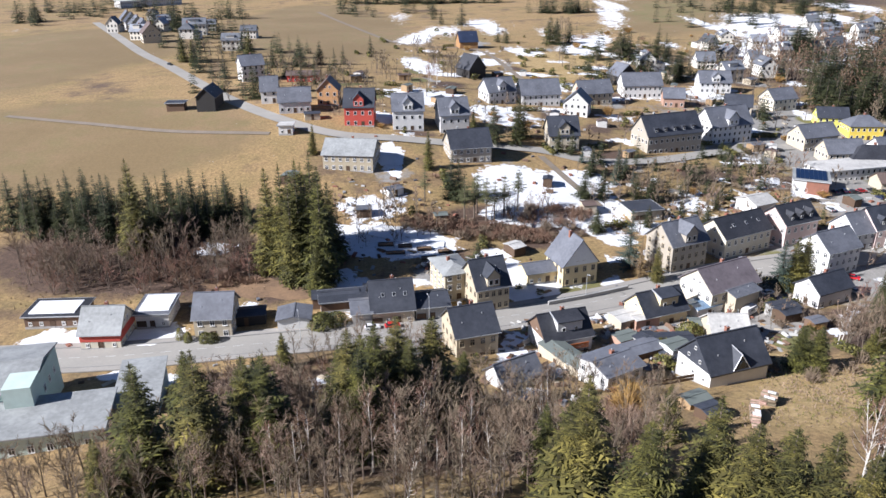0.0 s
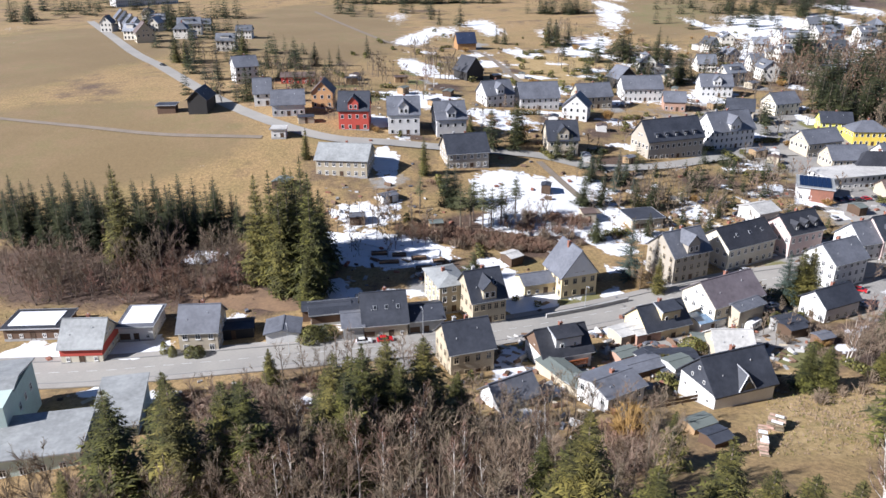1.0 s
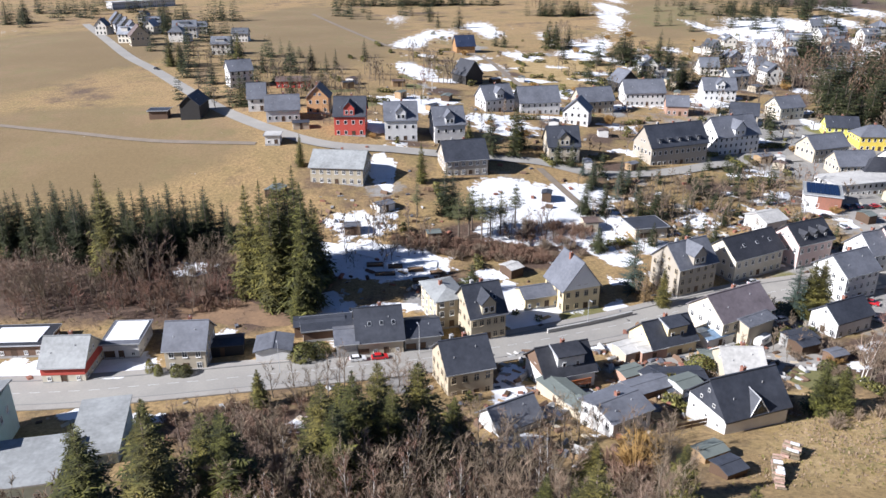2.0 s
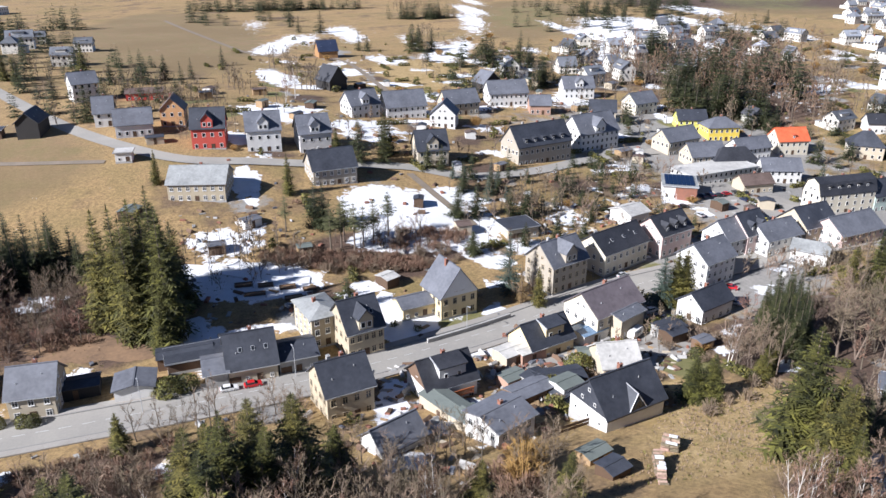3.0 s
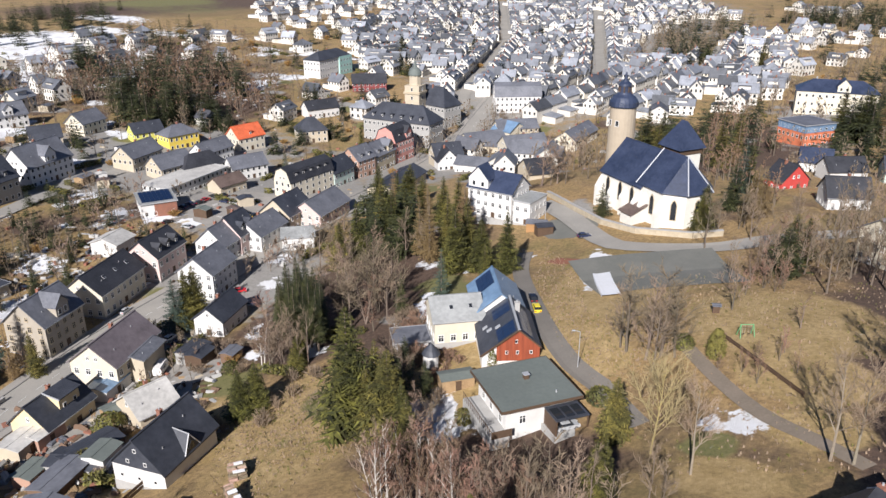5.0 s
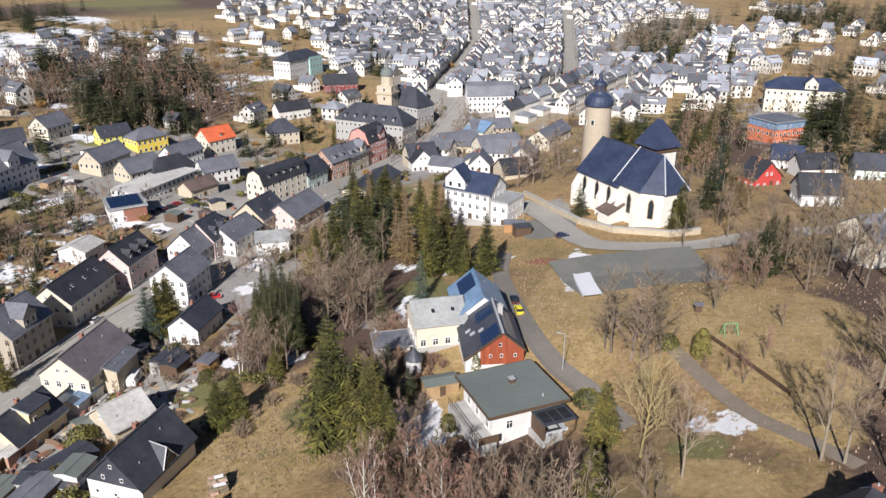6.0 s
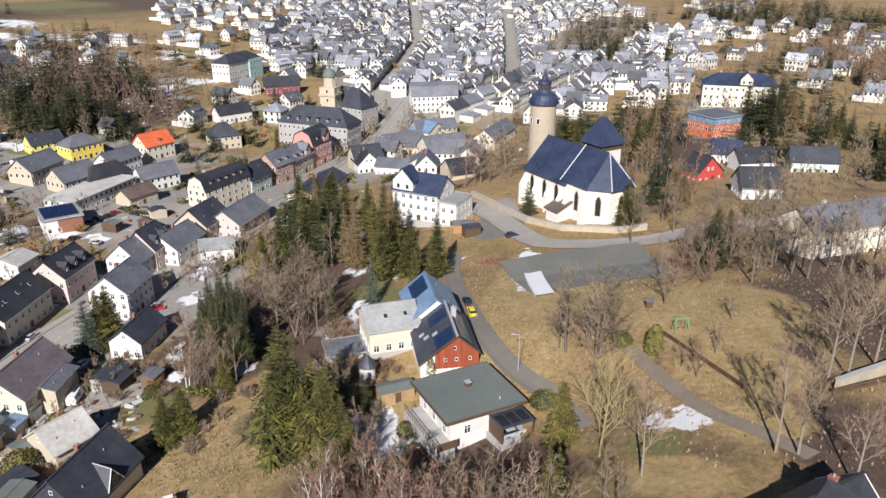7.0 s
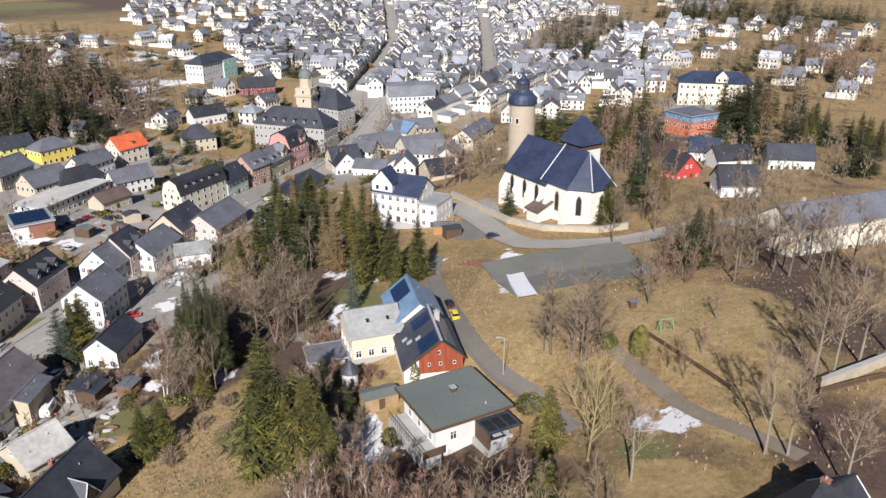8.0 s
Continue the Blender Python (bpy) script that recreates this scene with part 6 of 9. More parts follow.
for i in range(5):
    house(-148.5 - i * 13, 398 + i * 26, -62, 9.5, 9, 5.0, "p", 46, ("sand", "pale_grey", "cream", "pale_grey", "sand")[i], ("brown", "slate", "slate", "dark", "slate")[i], "steep-roofed house in a row along the country road", deep=False, plinth=False)
house(-255, 690, 42, 54, 14, 5.6, "f", 0, "white", "pale", "long white works building at the far end of the road", name="works", deep=False, plinth=False, chimneys=0)
house(86.5, 283.6, -8, 7.6, 7, 3.6, "p", 40, "brick", "slate", "brick-gabled house with a grey roof on the hillside", deep=False, plinth=False)
house(109.6, 308.5, -2, 12.4, 8, 4.4, "p", 44, "white", "slate", "white house with a grey slate roof and front gable", cross=3, deep=False, plinth=False)
house(108.8, 277.2, -18, 9.3, 8, 4.0, "p", 40, "sand", "dark", "sandy house with a dark roof on the hillside", deep=False, plinth=False)
house(128.0, 288.0, 20, 11, 8, 4.4, "p", 40, "cream", "slate", "cream house with a slate roof on the hillside", deep=False, plinth=False)
house(74.0, 315.2, 23, 9, 8, 4.2, "g", 42, "black", "slate", "black timber barn with a grey roof on the hillside", name="barn", wins=False, chimneys=0, deep=False, plinth=False)
house(-85.2, 241.5, 5, 5.5, 4, 2.4, "f", 0, "brown", "dark", "low dark field shed beside the barn", name="shed", wins=False, chimneys=0, deep=False, plinth=False)
park_house = house(60.6, 24.6, -28, 6.4, 6.5, 2.3, "p", 42, "white", "black", "white house with a dark slate roof and white verges", cross=3.6, cross_x=-1.2, chimneys=1, wins=False)
for sx in (-3.55, 3.55):
    for sg in (-1, 1):
        part("verge_trim", Build().tube((sx, sg * 3.65, 2.15), (sx, 0, 5.35), 0.09, 0.09, 5), FRAME, park_house)
house(95.6, 164.5, 20, 5.9, 8, 4.5, "p", 42, "white", "slate", "white house with a grey slate gabled roof beside the street", chimneys=1)
house(101.6, 166.1, 20, 7.3, 8, 5, "p", 45, "pink", "dark", "dusky pink house with a dark slate gabled roof beside the street", dormers=2)
house(107.6, 164.4, 18, 11.1, 8, 4.2, "p", 35, "white", "slate", "white house with a grey slate gabled roof beside the street")
house(120.7, 170.3, 16, 10.5, 9, 4.6, "p", 40, "sand", "dark", "sandy beige house with a dark slate gabled roof beside the street")
house(111.8, 155.5, -40, 7.4, 7, 3.4, "p", 20, "white", "grey", "white house with a grey gabled roof beside the street", chimneys=0)
house(128.9, 166.3, 16, 14.4, 9, 4, "p", 35, "pink", "slate", "dusky pink house with a grey slate gabled roof in the town")
house(242.5, 184.6, -6, 10, 9, 3.4, "g", 30, "cream", "blue", "low house with a blue sheet gabled roof in the town", deep=False, plinth=False, chimneys=0)
house(223.6, 180.0, -68, 16, 7, 2.7, "p", 18, "sand", "slate", "long low cream building with a grey roof in the town", deep=False, plinth=False, chimneys=0)
house(196.0, 178.4, -36, 7.4, 8, 3.5, "g", 45, "white", "black", "white house with a black gabled roof below the town street", deep=False, plinth=False)
house(197.4, 166.8, -70, 12, 8, 3.0, "p", 25, "white", "slate", "low white house with a grey roof below the town street", deep=False, plinth=False, chimneys=0)
house(183.0, 134.0, -34, 8, 9, 3.6, "p", 35, "sand", "black", "sandy house with a black roof behind the villa", deep=False, plinth=False)
house(246.0, 157.0, 8, 22, 8, 4.2, "p", 36, "cream", "slate", "long cream row house with a slate roof below the church tower", deep=False, plinth=False, chimneys=3, skylights=4)
house(165.4, 172.3, 17, 22.6, 9, 3.4, "p", 24, "sand", "dark", "sandy beige house with a dark slate gabled roof in the town", deep=False)
house(220.6, 163.7, -30, 15.3, 9, 5, "p", 38, "cream", "slate", "cream house with a grey slate gabled roof in the town", deep=False, plinth=False)
house(80.9, 184.8, 25, 6.6, 7, 3.4, "p", 20, "white", "pale", "white house with a pale sheet gabled roof in the town", chimneys=0)
house(50.2, 180.5, 12, 8.0, 7, 2.6, "f", 0, "sand", "dark", "low sandy row of garages with a flat roof", chimneys=0, gate=3, name="garage")
house(-52.0, 286.3, 5, 11.7, 6, 2.6, "p", 20, "redp", "brown", "red house with a brown tiled gabled roof in the town", chimneys=0, deep=False, plinth=False)
house(-56.9, 250.0, 10, 5.4, 8, 4, "p", 45, "white", "slate", "white house with a grey slate gabled roof in the town", deep=False, plinth=False)
house(-46.8, 239.2, 10, 9.8, 8, 3.6, "p", 42, "pale_grey", "slate", "pale grey house with a grey slate gabled roof in the town", deep=False, plinth=False)
house(-45.7, 218.0, 3, 4.0, 4, 2.6, "f", 0, "white", "pale", "white house with a pale sheet flat roof in the town", chimneys=0, deep=False)
house(22.8, 101.4, -55, 5.1, 4, 2.4, "p", 12, "sand", "felt", "long low garden shed with a mossy felt roof", chimneys=0, wins=False, name="shed")
house(10.7, 99.0, -60, 5.2, 7, 2.6, "g", 40, "white", "slate", "white outbuilding with a steep grey slate roof", chimneys=0, name="outbuilding")
house(57.3, 131.5, 30, 6.6, 4, 4.6, "p", 14, "sand", "slate", "boxy beige stair block with a sloping grey roof", chimneys=0, wins=False)
house(245.7, 183.9, -39, 15.9, 9, 4, "p", 30, "sand", "slate", "sandy beige house with a grey slate gabled roof in the town", deep=False, plinth=False)
house(224.1, 183.8, -25, 15.3, 9, 4, "p", 30, "cream", "slate", "cream house with a grey slate gabled roof in the town", deep=False, plinth=False)
house(199.4, 181.2, -33, 9.9, 8, 4.5, "p", 40, "sand", "dark", "sandy beige house with a dark slate gabled roof in the town", deep=False, plinth=False)
house(216.2, 158.3, -63, 11.2, 9, 4.5, "p", 38, "white", "slate", "white house with a grey slate gabled roof in the town", deep=False, plinth=False)
# ---- the church on its hill ----
def church(x, y, rot):
    z = 8.6
    root = thing("church", x, y, z, rot, "cream rendered village church with steep blue-black slate roofs", "church")
    TAKEN.append((x, y, 17))
    wm, rm = WALLS["church"], ROOFS["navy"]
    part("nave", Build().prism([(-6.5, -3), (6.5, -3), (6.5, 7.5), (0, 14.2), (-6.5, 7.5)], -12, 2), wm, root)
    part("nave_roof", roof_build("p", 14.2, 13, 7.5, 46, 0.45, 0.25), rm, root, "", pose(-5, 0, 0))
    # the choir with its many-sided end
    foot = [(1, -6.2), (9, -6.2), (12.6, -3.2), (12.6, 3.2), (9, 6.2), (1, 6.2)]
    b = Build()
    k = len(foot)
    b.v = [(px, py, -3) for px, py in foot] + [(px, py, 8.2) for px, py in foot]
    b.f = [tuple(range(k, 2 * k)), tuple(range(k - 1, -1, -1))] + [(i, (i + 1) % k, k + (i + 1) % k, k + i) for i in range(k)]
    part("choir", b, wm, root)
    r = Build()
    eave = [(0.6, -6.8), (9.2, -6.8), (13.3, -3.4), (13.3, 3.4), (9.2, 6.8), (0.6, 6.8)]
    lo = [(px, py, 8.0) for px, py in eave]
    a, c = (0.6, 0, 14.9), (8.2, 0, 14.9)
    r.poly(lo[0], lo[1], c, a).poly(lo[1], lo[2], c).poly(lo[2], lo[3], c).poly(lo[3], lo[4], c).poly(lo[4], lo[5], a, c).poly(lo[5], lo[0], a).poly(*reversed(lo))
    part("choir_roof", r, rm, root)
    for i in (0, 1, 2):
        p, q = Vector(lo[i + 1] if i else lo[0]), Vector(c if i else a)
        part("roof_hip_trim", Build().tube(p + Vector((0, 0, 0.1)), q + Vector((0, 0, 0.1)), 0.13, 0.13, 6), TRIM, root)
    # tall windows and buttresses on the long side and the choir
    lancet = Build().prism([(-0.55, 0), (0.55, 0), (0.55, 3.2), (0.3, 3.9), (0, 4.2), (-0.3, 3.9), (-0.55, 3.2)], -0.08, 0.03)
    lancet.v = [(yy, xx, zz) for xx, yy, zz in lancet.v]
    surround = Build().prism([(-0.75, -0.2), (0.75, -0.2), (0.75, 3.3), (0.42, 4.15), (0, 4.5), (-0.42, 4.15), (-0.75, 3.3)], -0.05, 0.03)
    surround.v = [(yy, xx, zz) for xx, yy, zz in surround.v]
    lm, sm = lancet.mesh("lancet_pane", PANE), surround.mesh("lancet_window", STONEFRAME)
    for m in (pose(-9.5, -6.5, 2.4), pose(-5, -6.5, 2.4), pose(-0.8, -6.5, 2.4), pose(5.6, -6.2, 2.4), pose(10.8, -4.7, 2.4, 0, 0, 40), pose(12.6, 0, 2.4, 0, 0, 90), pose(-12, 2, 2.4, 0, 0, -90)):
        w = part("lancet_window", sm, None, root, "", m)
        part("pane", lm, None, w)
    for bx in (-12.2, -7.3, -3, 1.2, 3.4, 8.6):
        part("buttress", Build().prism([(-7.9, -3), (-6.2, -3), (-6.2, 6.4), (-6.9, 5.4), (-7.9, 3.8)], bx - 0.45, bx + 0.45), wm, root)
    part("porch", Build().prism([(-10.2, -3), (-6.3, -3), (-6.3, 3.6), (-10.2, 2.2)], 0.5, 4.2), wm, root)
    part("porch_roof", Build().prism([(-10.6, 2.1), (-6.1, 3.9), (-6.1, 4.15), (-10.6, 2.35)], 0.1, 4.6), ROOFS["brown"], root)
    # round bell tower with a bulbous cap
    tx, ty = -18.5, 3.0
    part("bell_tower", Build().lathe([(3.3, -3), (3.25, 8), (3.05, 20.5)], 24, tx, ty), WALLS["tower"], root, "tall round tower of weathered stone")
    part("tower_cap", Build().lathe([(3.45, 20.40), (3.5, 20.66), (3.4, 21.55), (2.7, 22.58), (1.7, 23.22), (1.35, 23.73), (1.35, 25.01), (1.6, 25.14), (1.5, 25.65), (0.8, 26.16), (0.45, 26.67), (0.25, 27.95), (0.05, 28.46)], 20, tx, ty), rm, root, "slate-covered bulbous tower cap")
    for i in range(8):
        aa = i * math.pi / 4
        part("lantern_post", Build().tube((tx + 1.42 * math.cos(aa), ty + 1.42 * math.sin(aa), 23.7), (tx + 1.42 * math.cos(aa), ty + 1.42 * math.sin(aa), 25.05), 0.16, 0.16, 6), DARKWOOD, root)
    part("finial", Build().tube((tx, ty, 28.4), (tx, ty, 29.6), 0.05, 0.03, 6).box(tx - 0.35, ty - 0.04, 29.0, tx + 0.35, ty + 0.04, 29.1), TRIM, root)
    for aa, hz in ((-100, 16), (-100, 9), (-60, 16), (-140, 16)):
        part("tower_window", FARWIN["t"], None, root, "", pose(tx + 3.1 * math.cos(radians(aa)), ty + 3.1 * math.sin(radians(aa)), hz, 0, 0, aa + 90))
    # square turret on the far side
    ux, uy = 0.2, 5.2
    part("turret", Build().box(ux - 2.9, uy - 2.9, -3, ux + 2.9, uy + 2.9, 13.6), wm, root)
    part("belfry", Build().box(ux - 3.1, uy - 3.1, 13.6, ux + 3.1, uy + 3.1, 15.0), DARKWOOD, root)
    t = Build()
    e = [(ux + sx * 3.7, uy + sy * 3.7, 14.8) for sx, sy in ((-1, -1), (1, -1), (1, 1), (-1, 1))]
    g = [(ux + sx * 0.9, uy, 20.5) for sx in (-1, 1)]
    t.poly(e[0], e[1], g[1], g[0]).poly(e[1], e[2], g[1]).poly(e[2], e[3], g[0], g[1]).poly(e[3], e[0], g[0]).poly(*reversed(e))
    part("turret_roof", t, rm, root)
    return root


church(157.9, 86.4, -116)


# ---- the flat-roofed bungalow with its carport ----
def bungalow(x, y, rot, w, d):
    z = 11.4
    root = thing("bungalow", x, y, z, rot, "white bungalow with a flat grey felt roof and black carport", "house")
    TAKEN.append((x, y, 7))
    top = 15.0 - z
    part("wall", Build().box(-w / 2 + 0.9, -d / 2 + 0.9, -2.5, w / 2 - 0.7, d / 2 - 0.6, top - 0.25), WALLS["white"], root)
    part("roof", Build().box(-w / 2, -d / 2, top - 0.25, w / 2, d / 2, top), ROOFS["felt"], root)
    part("fascia", Build().box(-w / 2 - 0.05, -d / 2 - 0.05, top - 0.34, w / 2 + 0.05, -d / 2, top + 0.05).box(w / 2, -d / 2, top - 0.34, w / 2 + 0.05, d / 2, top + 0.05).box(-w / 2 - 0.05, -d / 2, top - 0.34, -w / 2, d / 2, top + 0.05).box(-w / 2 - 0.05, d / 2, top - 0.34, w / 2 + 0.05, d / 2 + 0.05, top + 0.05), DARKWOOD, root)
    part("chimney", Build().box(0.2, 0.6, top, 0.8, 1.2, top + 0.55), DARKWOOD, root)
    part("chimney_cap", Build().box(0.1, 0.5, top + 0.62, 0.9, 1.3, top + 0.68), TRIM, root)
    part("vent", Build().tube((2.6, -3.2, top), (2.6, -3.2, top + 0.35), 0.09, 0.09, 8), TRIM, root)
    part("terrace", Build().box(-w / 2 - 1.4, -d / 2 - 0.3, -1.2, -w / 2 + 0.9, d / 2 - 1.0, 0.35), CONCRETE, root)
    rail = part("railing", Build().box(-w / 2 - 1.4, -d / 2 - 0.3, 1.3, -w / 2 - 1.33, d / 2 - 1, 1.36), DARKWOOD, root)
    for i in range(16):
        yy = -d / 2 - 0.3 + i * (d - 0.8) / 15
        part("baluster", Build().box(-w / 2 - 1.39, yy, 0.3, -w / 2 - 1.34, yy + 0.05, 1.33), DARKWOOD, rail)
    part("railing", Build().box(-w / 2 - 1.4, -d / 2 - 0.33, 0.35, -w / 2 + 1.2, -d / 2 - 0.27, 1.36), DARKWOOD, root)
    for yy in (-2.6, 0.2, 2.6):
        add_window(root, pose(-w / 2 + 0.9, yy, 0.7, 0, 0, -90), "white", "t")
    add_window(root, pose(-2.2, -d / 2 + 0.9, 0.9), "white", "n")
    cp = part("carport", Build().box(0.6, -d / 2 - 2.3, 2.35, 5.0, -d / 2 + 0.85, 2.5), ROOFS["dark"], root, "black flat carport with roof lights")
    for px in (0.7, 4.8):
        for py in (-d / 2 - 2.2, -d / 2 + 0.6):
            part("post", Build().box(px, py, -1.8, px + 0.14, py + 0.14, 2.36), DARKWOOD, cp)
    for i in range(3):
        part("roof_light", Build().box(0.9 + i * 1.35, -d / 2 - 1.9, 2.5, 1.95 + i * 1.35, -d / 2 + 0.2, 2.56), PANE, cp)
    part("back_panel", Build().box(0.62, -d / 2 - 2.2, -1.5, 0.72, -d / 2 + 0.8, 2.3), DARKWOOD, cp)
    part("deck", Build().box(0.3, -d / 2 - 2.7, -2.2, 5.4, -d / 2 + 0.9, 0.28), CONCRETE, root)
    return root


bungalow(71.4, 64.2, -31, 10.6, 9.9)
c31, s31 = math.cos(radians(-31)), math.sin(radians(-31))
car(71.4 + c31 * 2.8 - s31 * -5.9, 64.2 + s31 * 2.8 + c31 * -5.9, -31, "silver", "silver car parked under the black carport", 11.42, 1.05)


# ---- the timber-gabled house with solar roofs ----
def solar_panels(root, m, cols, rows, w=1.0, h=1.65):
    panel = Build().box(0, 0, 0, w - 0.04, h - 0.04, 0.05).mesh("solar_panel", SOLAR)
    for i in range(cols):
        for j in range(rows):
            part("solar_panel", panel, None, root, "", m @ pose(i * w, j * h, 0))


hall_house = thing("timber_house", 84.2, 74.7, 10.3, -48, "timber-gabled house with solar panels on a dark slate roof", "house")
TAKEN.append((84.2, 74.7, 7))
WING = [(-5.3, 1.9), (0, 5.9), (3.2, 3.1)]
part("wall", Build().prism([(-5.0, -3), (3.0, -3), (3.0, 3.2), (0, 5.75), (-5.0, 2.0)], -5.1, 5.1), WALLS["white"], hall_house, "", pose(0, 0, 0, 0, 0, 90) @ Matrix.Diagonal((1, -1, 1, 1)))
part("roof", Build().prism(WING + [(y, z + 0.22) for y, z in reversed(WING)], -5.5, 5.3), ROOFS["dark"], hall_house, "", pose(0, 0, 0, 0, 0, 90) @ Matrix.Diagonal((1, -1, 1, 1)))
part("timber_gable", Build().prism([(-3.0, 1.1), (3.0, 1.1), (3.0, 3.15), (0, 5.7), (-3.0, 3.45)], -5.2, -5.08), BOARDS, hall_house, "red-brown boarded gable", pose(0, 0, 0, 0, 0, 90) @ Matrix.Diagonal((1, -1, 1, 1)))
for k in range(-3, 3):
    top = 5.7 - abs(k + 0.5) * 0.8
    part("batten", Build().box(k + 0.47, -5.26, 1.1, k + 0.55, -5.19, top - 0.1), BOARDS, hall_house)
part("ridge_trim", Build().box(-0.16, -5.5, 5.98, 0.16, 5.3, 6.16), TRIM, hall_house)
for sg, (ya, za), (yb, zb) in ((-1, WING[0], WING[1]), (1, WING[2], WING[1])):
    part("verge_board", Build().tube((ya, -5.5, za + 0.1), (yb, -5.5, zb + 0.1), 0.13, 0.13, 4), DARKWOOD, hall_house)
for px, pz in ((-1.6, 2.2), (-0.1, 2.2), (1.8, 2.2), (-0.3, 3.9)):
    part("window", FARWIN["s"], None, hall_house, "", pose(px, -5.2, pz) @ Matrix.Diagonal((0.6, 1, 0.7, 1)))
SLOPE = pose(-5.3, 0, 2.14, 0, -37, 0)
solar_panels(hall_house, SLOPE @ pose(3.2, -5.2, 0.03), 3, 2, 1.0, 1.6)
solar_panels(hall_house, SLOPE @ pose(3.2, 1.0, 0.03), 3, 2, 1.0, 1.6)
for px, py in ((2.2, -0.6), (3.6, -1.2), (1.6, 0.8)):
    part("skylight", SKYLIGHT, None, hall_house, "", SLOPE @ pose(px, py, 0.0) @ pose(0, 0, 0, 0, 0, 90))
east = pose(3.2, 0, 3.32, 0, 41.5, 0) @ pose(-4.1, 0, 0)
solar_panels(hall_house, east @ pose(0.5, -4.9, 0.03), 2, 5, 1.1, 1.65)
ch = part("chimney", Build().box(-0.35, -0.3, 5.0, 0.35, 0.3, 6.9).box(-0.42, -0.37, 6.9, 0.42, 0.37, 7.0), CONCRETE, hall_house, "", pose(0.6, 1.2, 0))
part("flue", Build().tube((0, 0, 7.0), (0, 0, 7.3), 0.13, 0.13, 8), TRIM, ch)
annexe = house(84.2, 85.6, -40, 7.4, 7.6, 4.0, "p", 30, "cream", "grey", "cream annexe with a pale grey roof beside the timber house", skylights=2, floors=1, chimneys=0, z=9.2, sink=3, door=False)
part("ivy", leafy_meshes(171, 2.6, 0.7, THUJA, 260, 0.22)[1], None, hall_house, "yellow-green climbing plant on the corner", pose(-3.6, -5.2, 0.2))
blue_wing = house(90.6, 82.4, -46, 7.4, 9.6, 3.5, "g", 39, "white", "blue", "house wing with a blue sheet roof and solar panels", chimneys=0, door=False, wins=False, z=10.1, sink=4)
solar_panels(blue_wing, pose(-3.7, -0.6, 3.75) @ pose(0, 0, 0, 0, -39, 0) @ pose(1.3, 0, 0.08), 3, 3, 1.0, 1.6)
house(80.2, 91.2, -40, 5, 4.5, 2.5, "f", 0, "pale_grey", "slate", "small grey garage with a flat slate roof", name="garage", chimneys=0, wins=False)
turret_house = thing("garden_turret", 74.4, 82.0, ground(74.4, 82.0), 0, "small white round turret with a slate cap", "turret")
part("wall", Build().lathe([(1.1, -1), (1.1, 2.7)], 14), WALLS["white"], turret_house)
part("roof", Build().lathe([(1.35, 2.6), (0.9, 3.3), (0.05, 4.3)], 14), ROOFS["dark"], turret_house)

for px, pz in ((-1.3, 3.6), (1.3, 3.6), (0, 5.3), (-2.6, 1.2), (0, 1.2), (2.4, 1.2)):
    part("window", FARWIN["s"], None, gable_house, "", pose(px, -5.28 if pz > 2.7 else -5.21, pz) @ Matrix.Diagonal((0.7, 1, 0.7, 1)))
# its pointed dormer on the slope above the meadow
dorm = Build()
k = [(4.2, -1.5, 3.1), (4.2, 1.5, 3.1), (3.9, 0, 5.4), (1.4, 0, 5.8)]
dorm.poly(k[0], k[1], k[2]).poly(k[0], k[2], k[3]).poly(k[1], k[3], k[2])
gd = part("pointed_dormer", dorm, ROOFS["dark"], gable_house)
for a, c in ((0, 2), (1, 2), (2, 3)):
    part("dormer_trim", Build().tube(k[a], k[c], 0.08, 0.08, 5), TRIM, gd)
part("pane", Build().prism([(-0.5, 3.3), (0.5, 3.3), (0.5, 4.05), (0, 4.55), (-0.5, 4.05)], 4.1, 4.2), PANE, gd)

# ---- the balcony of the chalet ----
ORANGEWOOD = mat("orange_boards", (0.50, 0.15, 0.035), (0.34, 0.10, 0.03), 0.7, 3, 0.5, 0.4, 0.2)
balcony = part("balcony", Build().box(-2.8, -5.0, 2.2, 3.0, -3.7, 2.36), CONCRETE, chalet)
for i in range(20):
    part("board", Build().box(-2.8 + i * 0.29, -5.05, 2.3, -2.55 + i * 0.29, -5.0, 3.25), ORANGEWOOD, balcony)
part("handrail", Build().box(-2.85, -5.1, 3.25, 3.05, -4.98, 3.33), ORANGEWOOD, balcony)
for px in (-2.7, 2.85):
    part("post", Build().box(px, -5.0, -0.5, px + 0.14, -4.86, 2.2), DARKWOOD, balcony)

# ---- the tower of the town hall ----
th = thing("town_hall_tower", 233.0, 224.4, ground(233.0, 224.4), 15, "cream town hall tower with a green-grey domed cap", "tower")
part("shaft", Build().box(-3.2, -3.2, -3, 3.0, 3.2, 16.5), WALLS["sand"], th)
part("gallery", Build().box(-3.6, -3.6, 13.2, 3.6, 3.6, 14.0), STONEFRAME, th)
part("belfry", Build().lathe([(2.5, 16.5), (2.4, 20.5)], 8), WALLS["sand"], th)
part("cap", Build().lathe([(2.8, 20.4), (2.6, 21.6), (1.8, 22.8), (0.8, 23.5), (0.5, 25.0), (0.05, 26.2)], 14), ROOFS["felt"], th)
for i, pz in enumerate((8, 11, 14.4)):
    part("window", FARWIN["t"], None, th, "", pose(0, -3.2, pz))
    part("window", FARWIN["t"], None, th, "", pose(-3.2, 0, pz, 0, 0, -90))

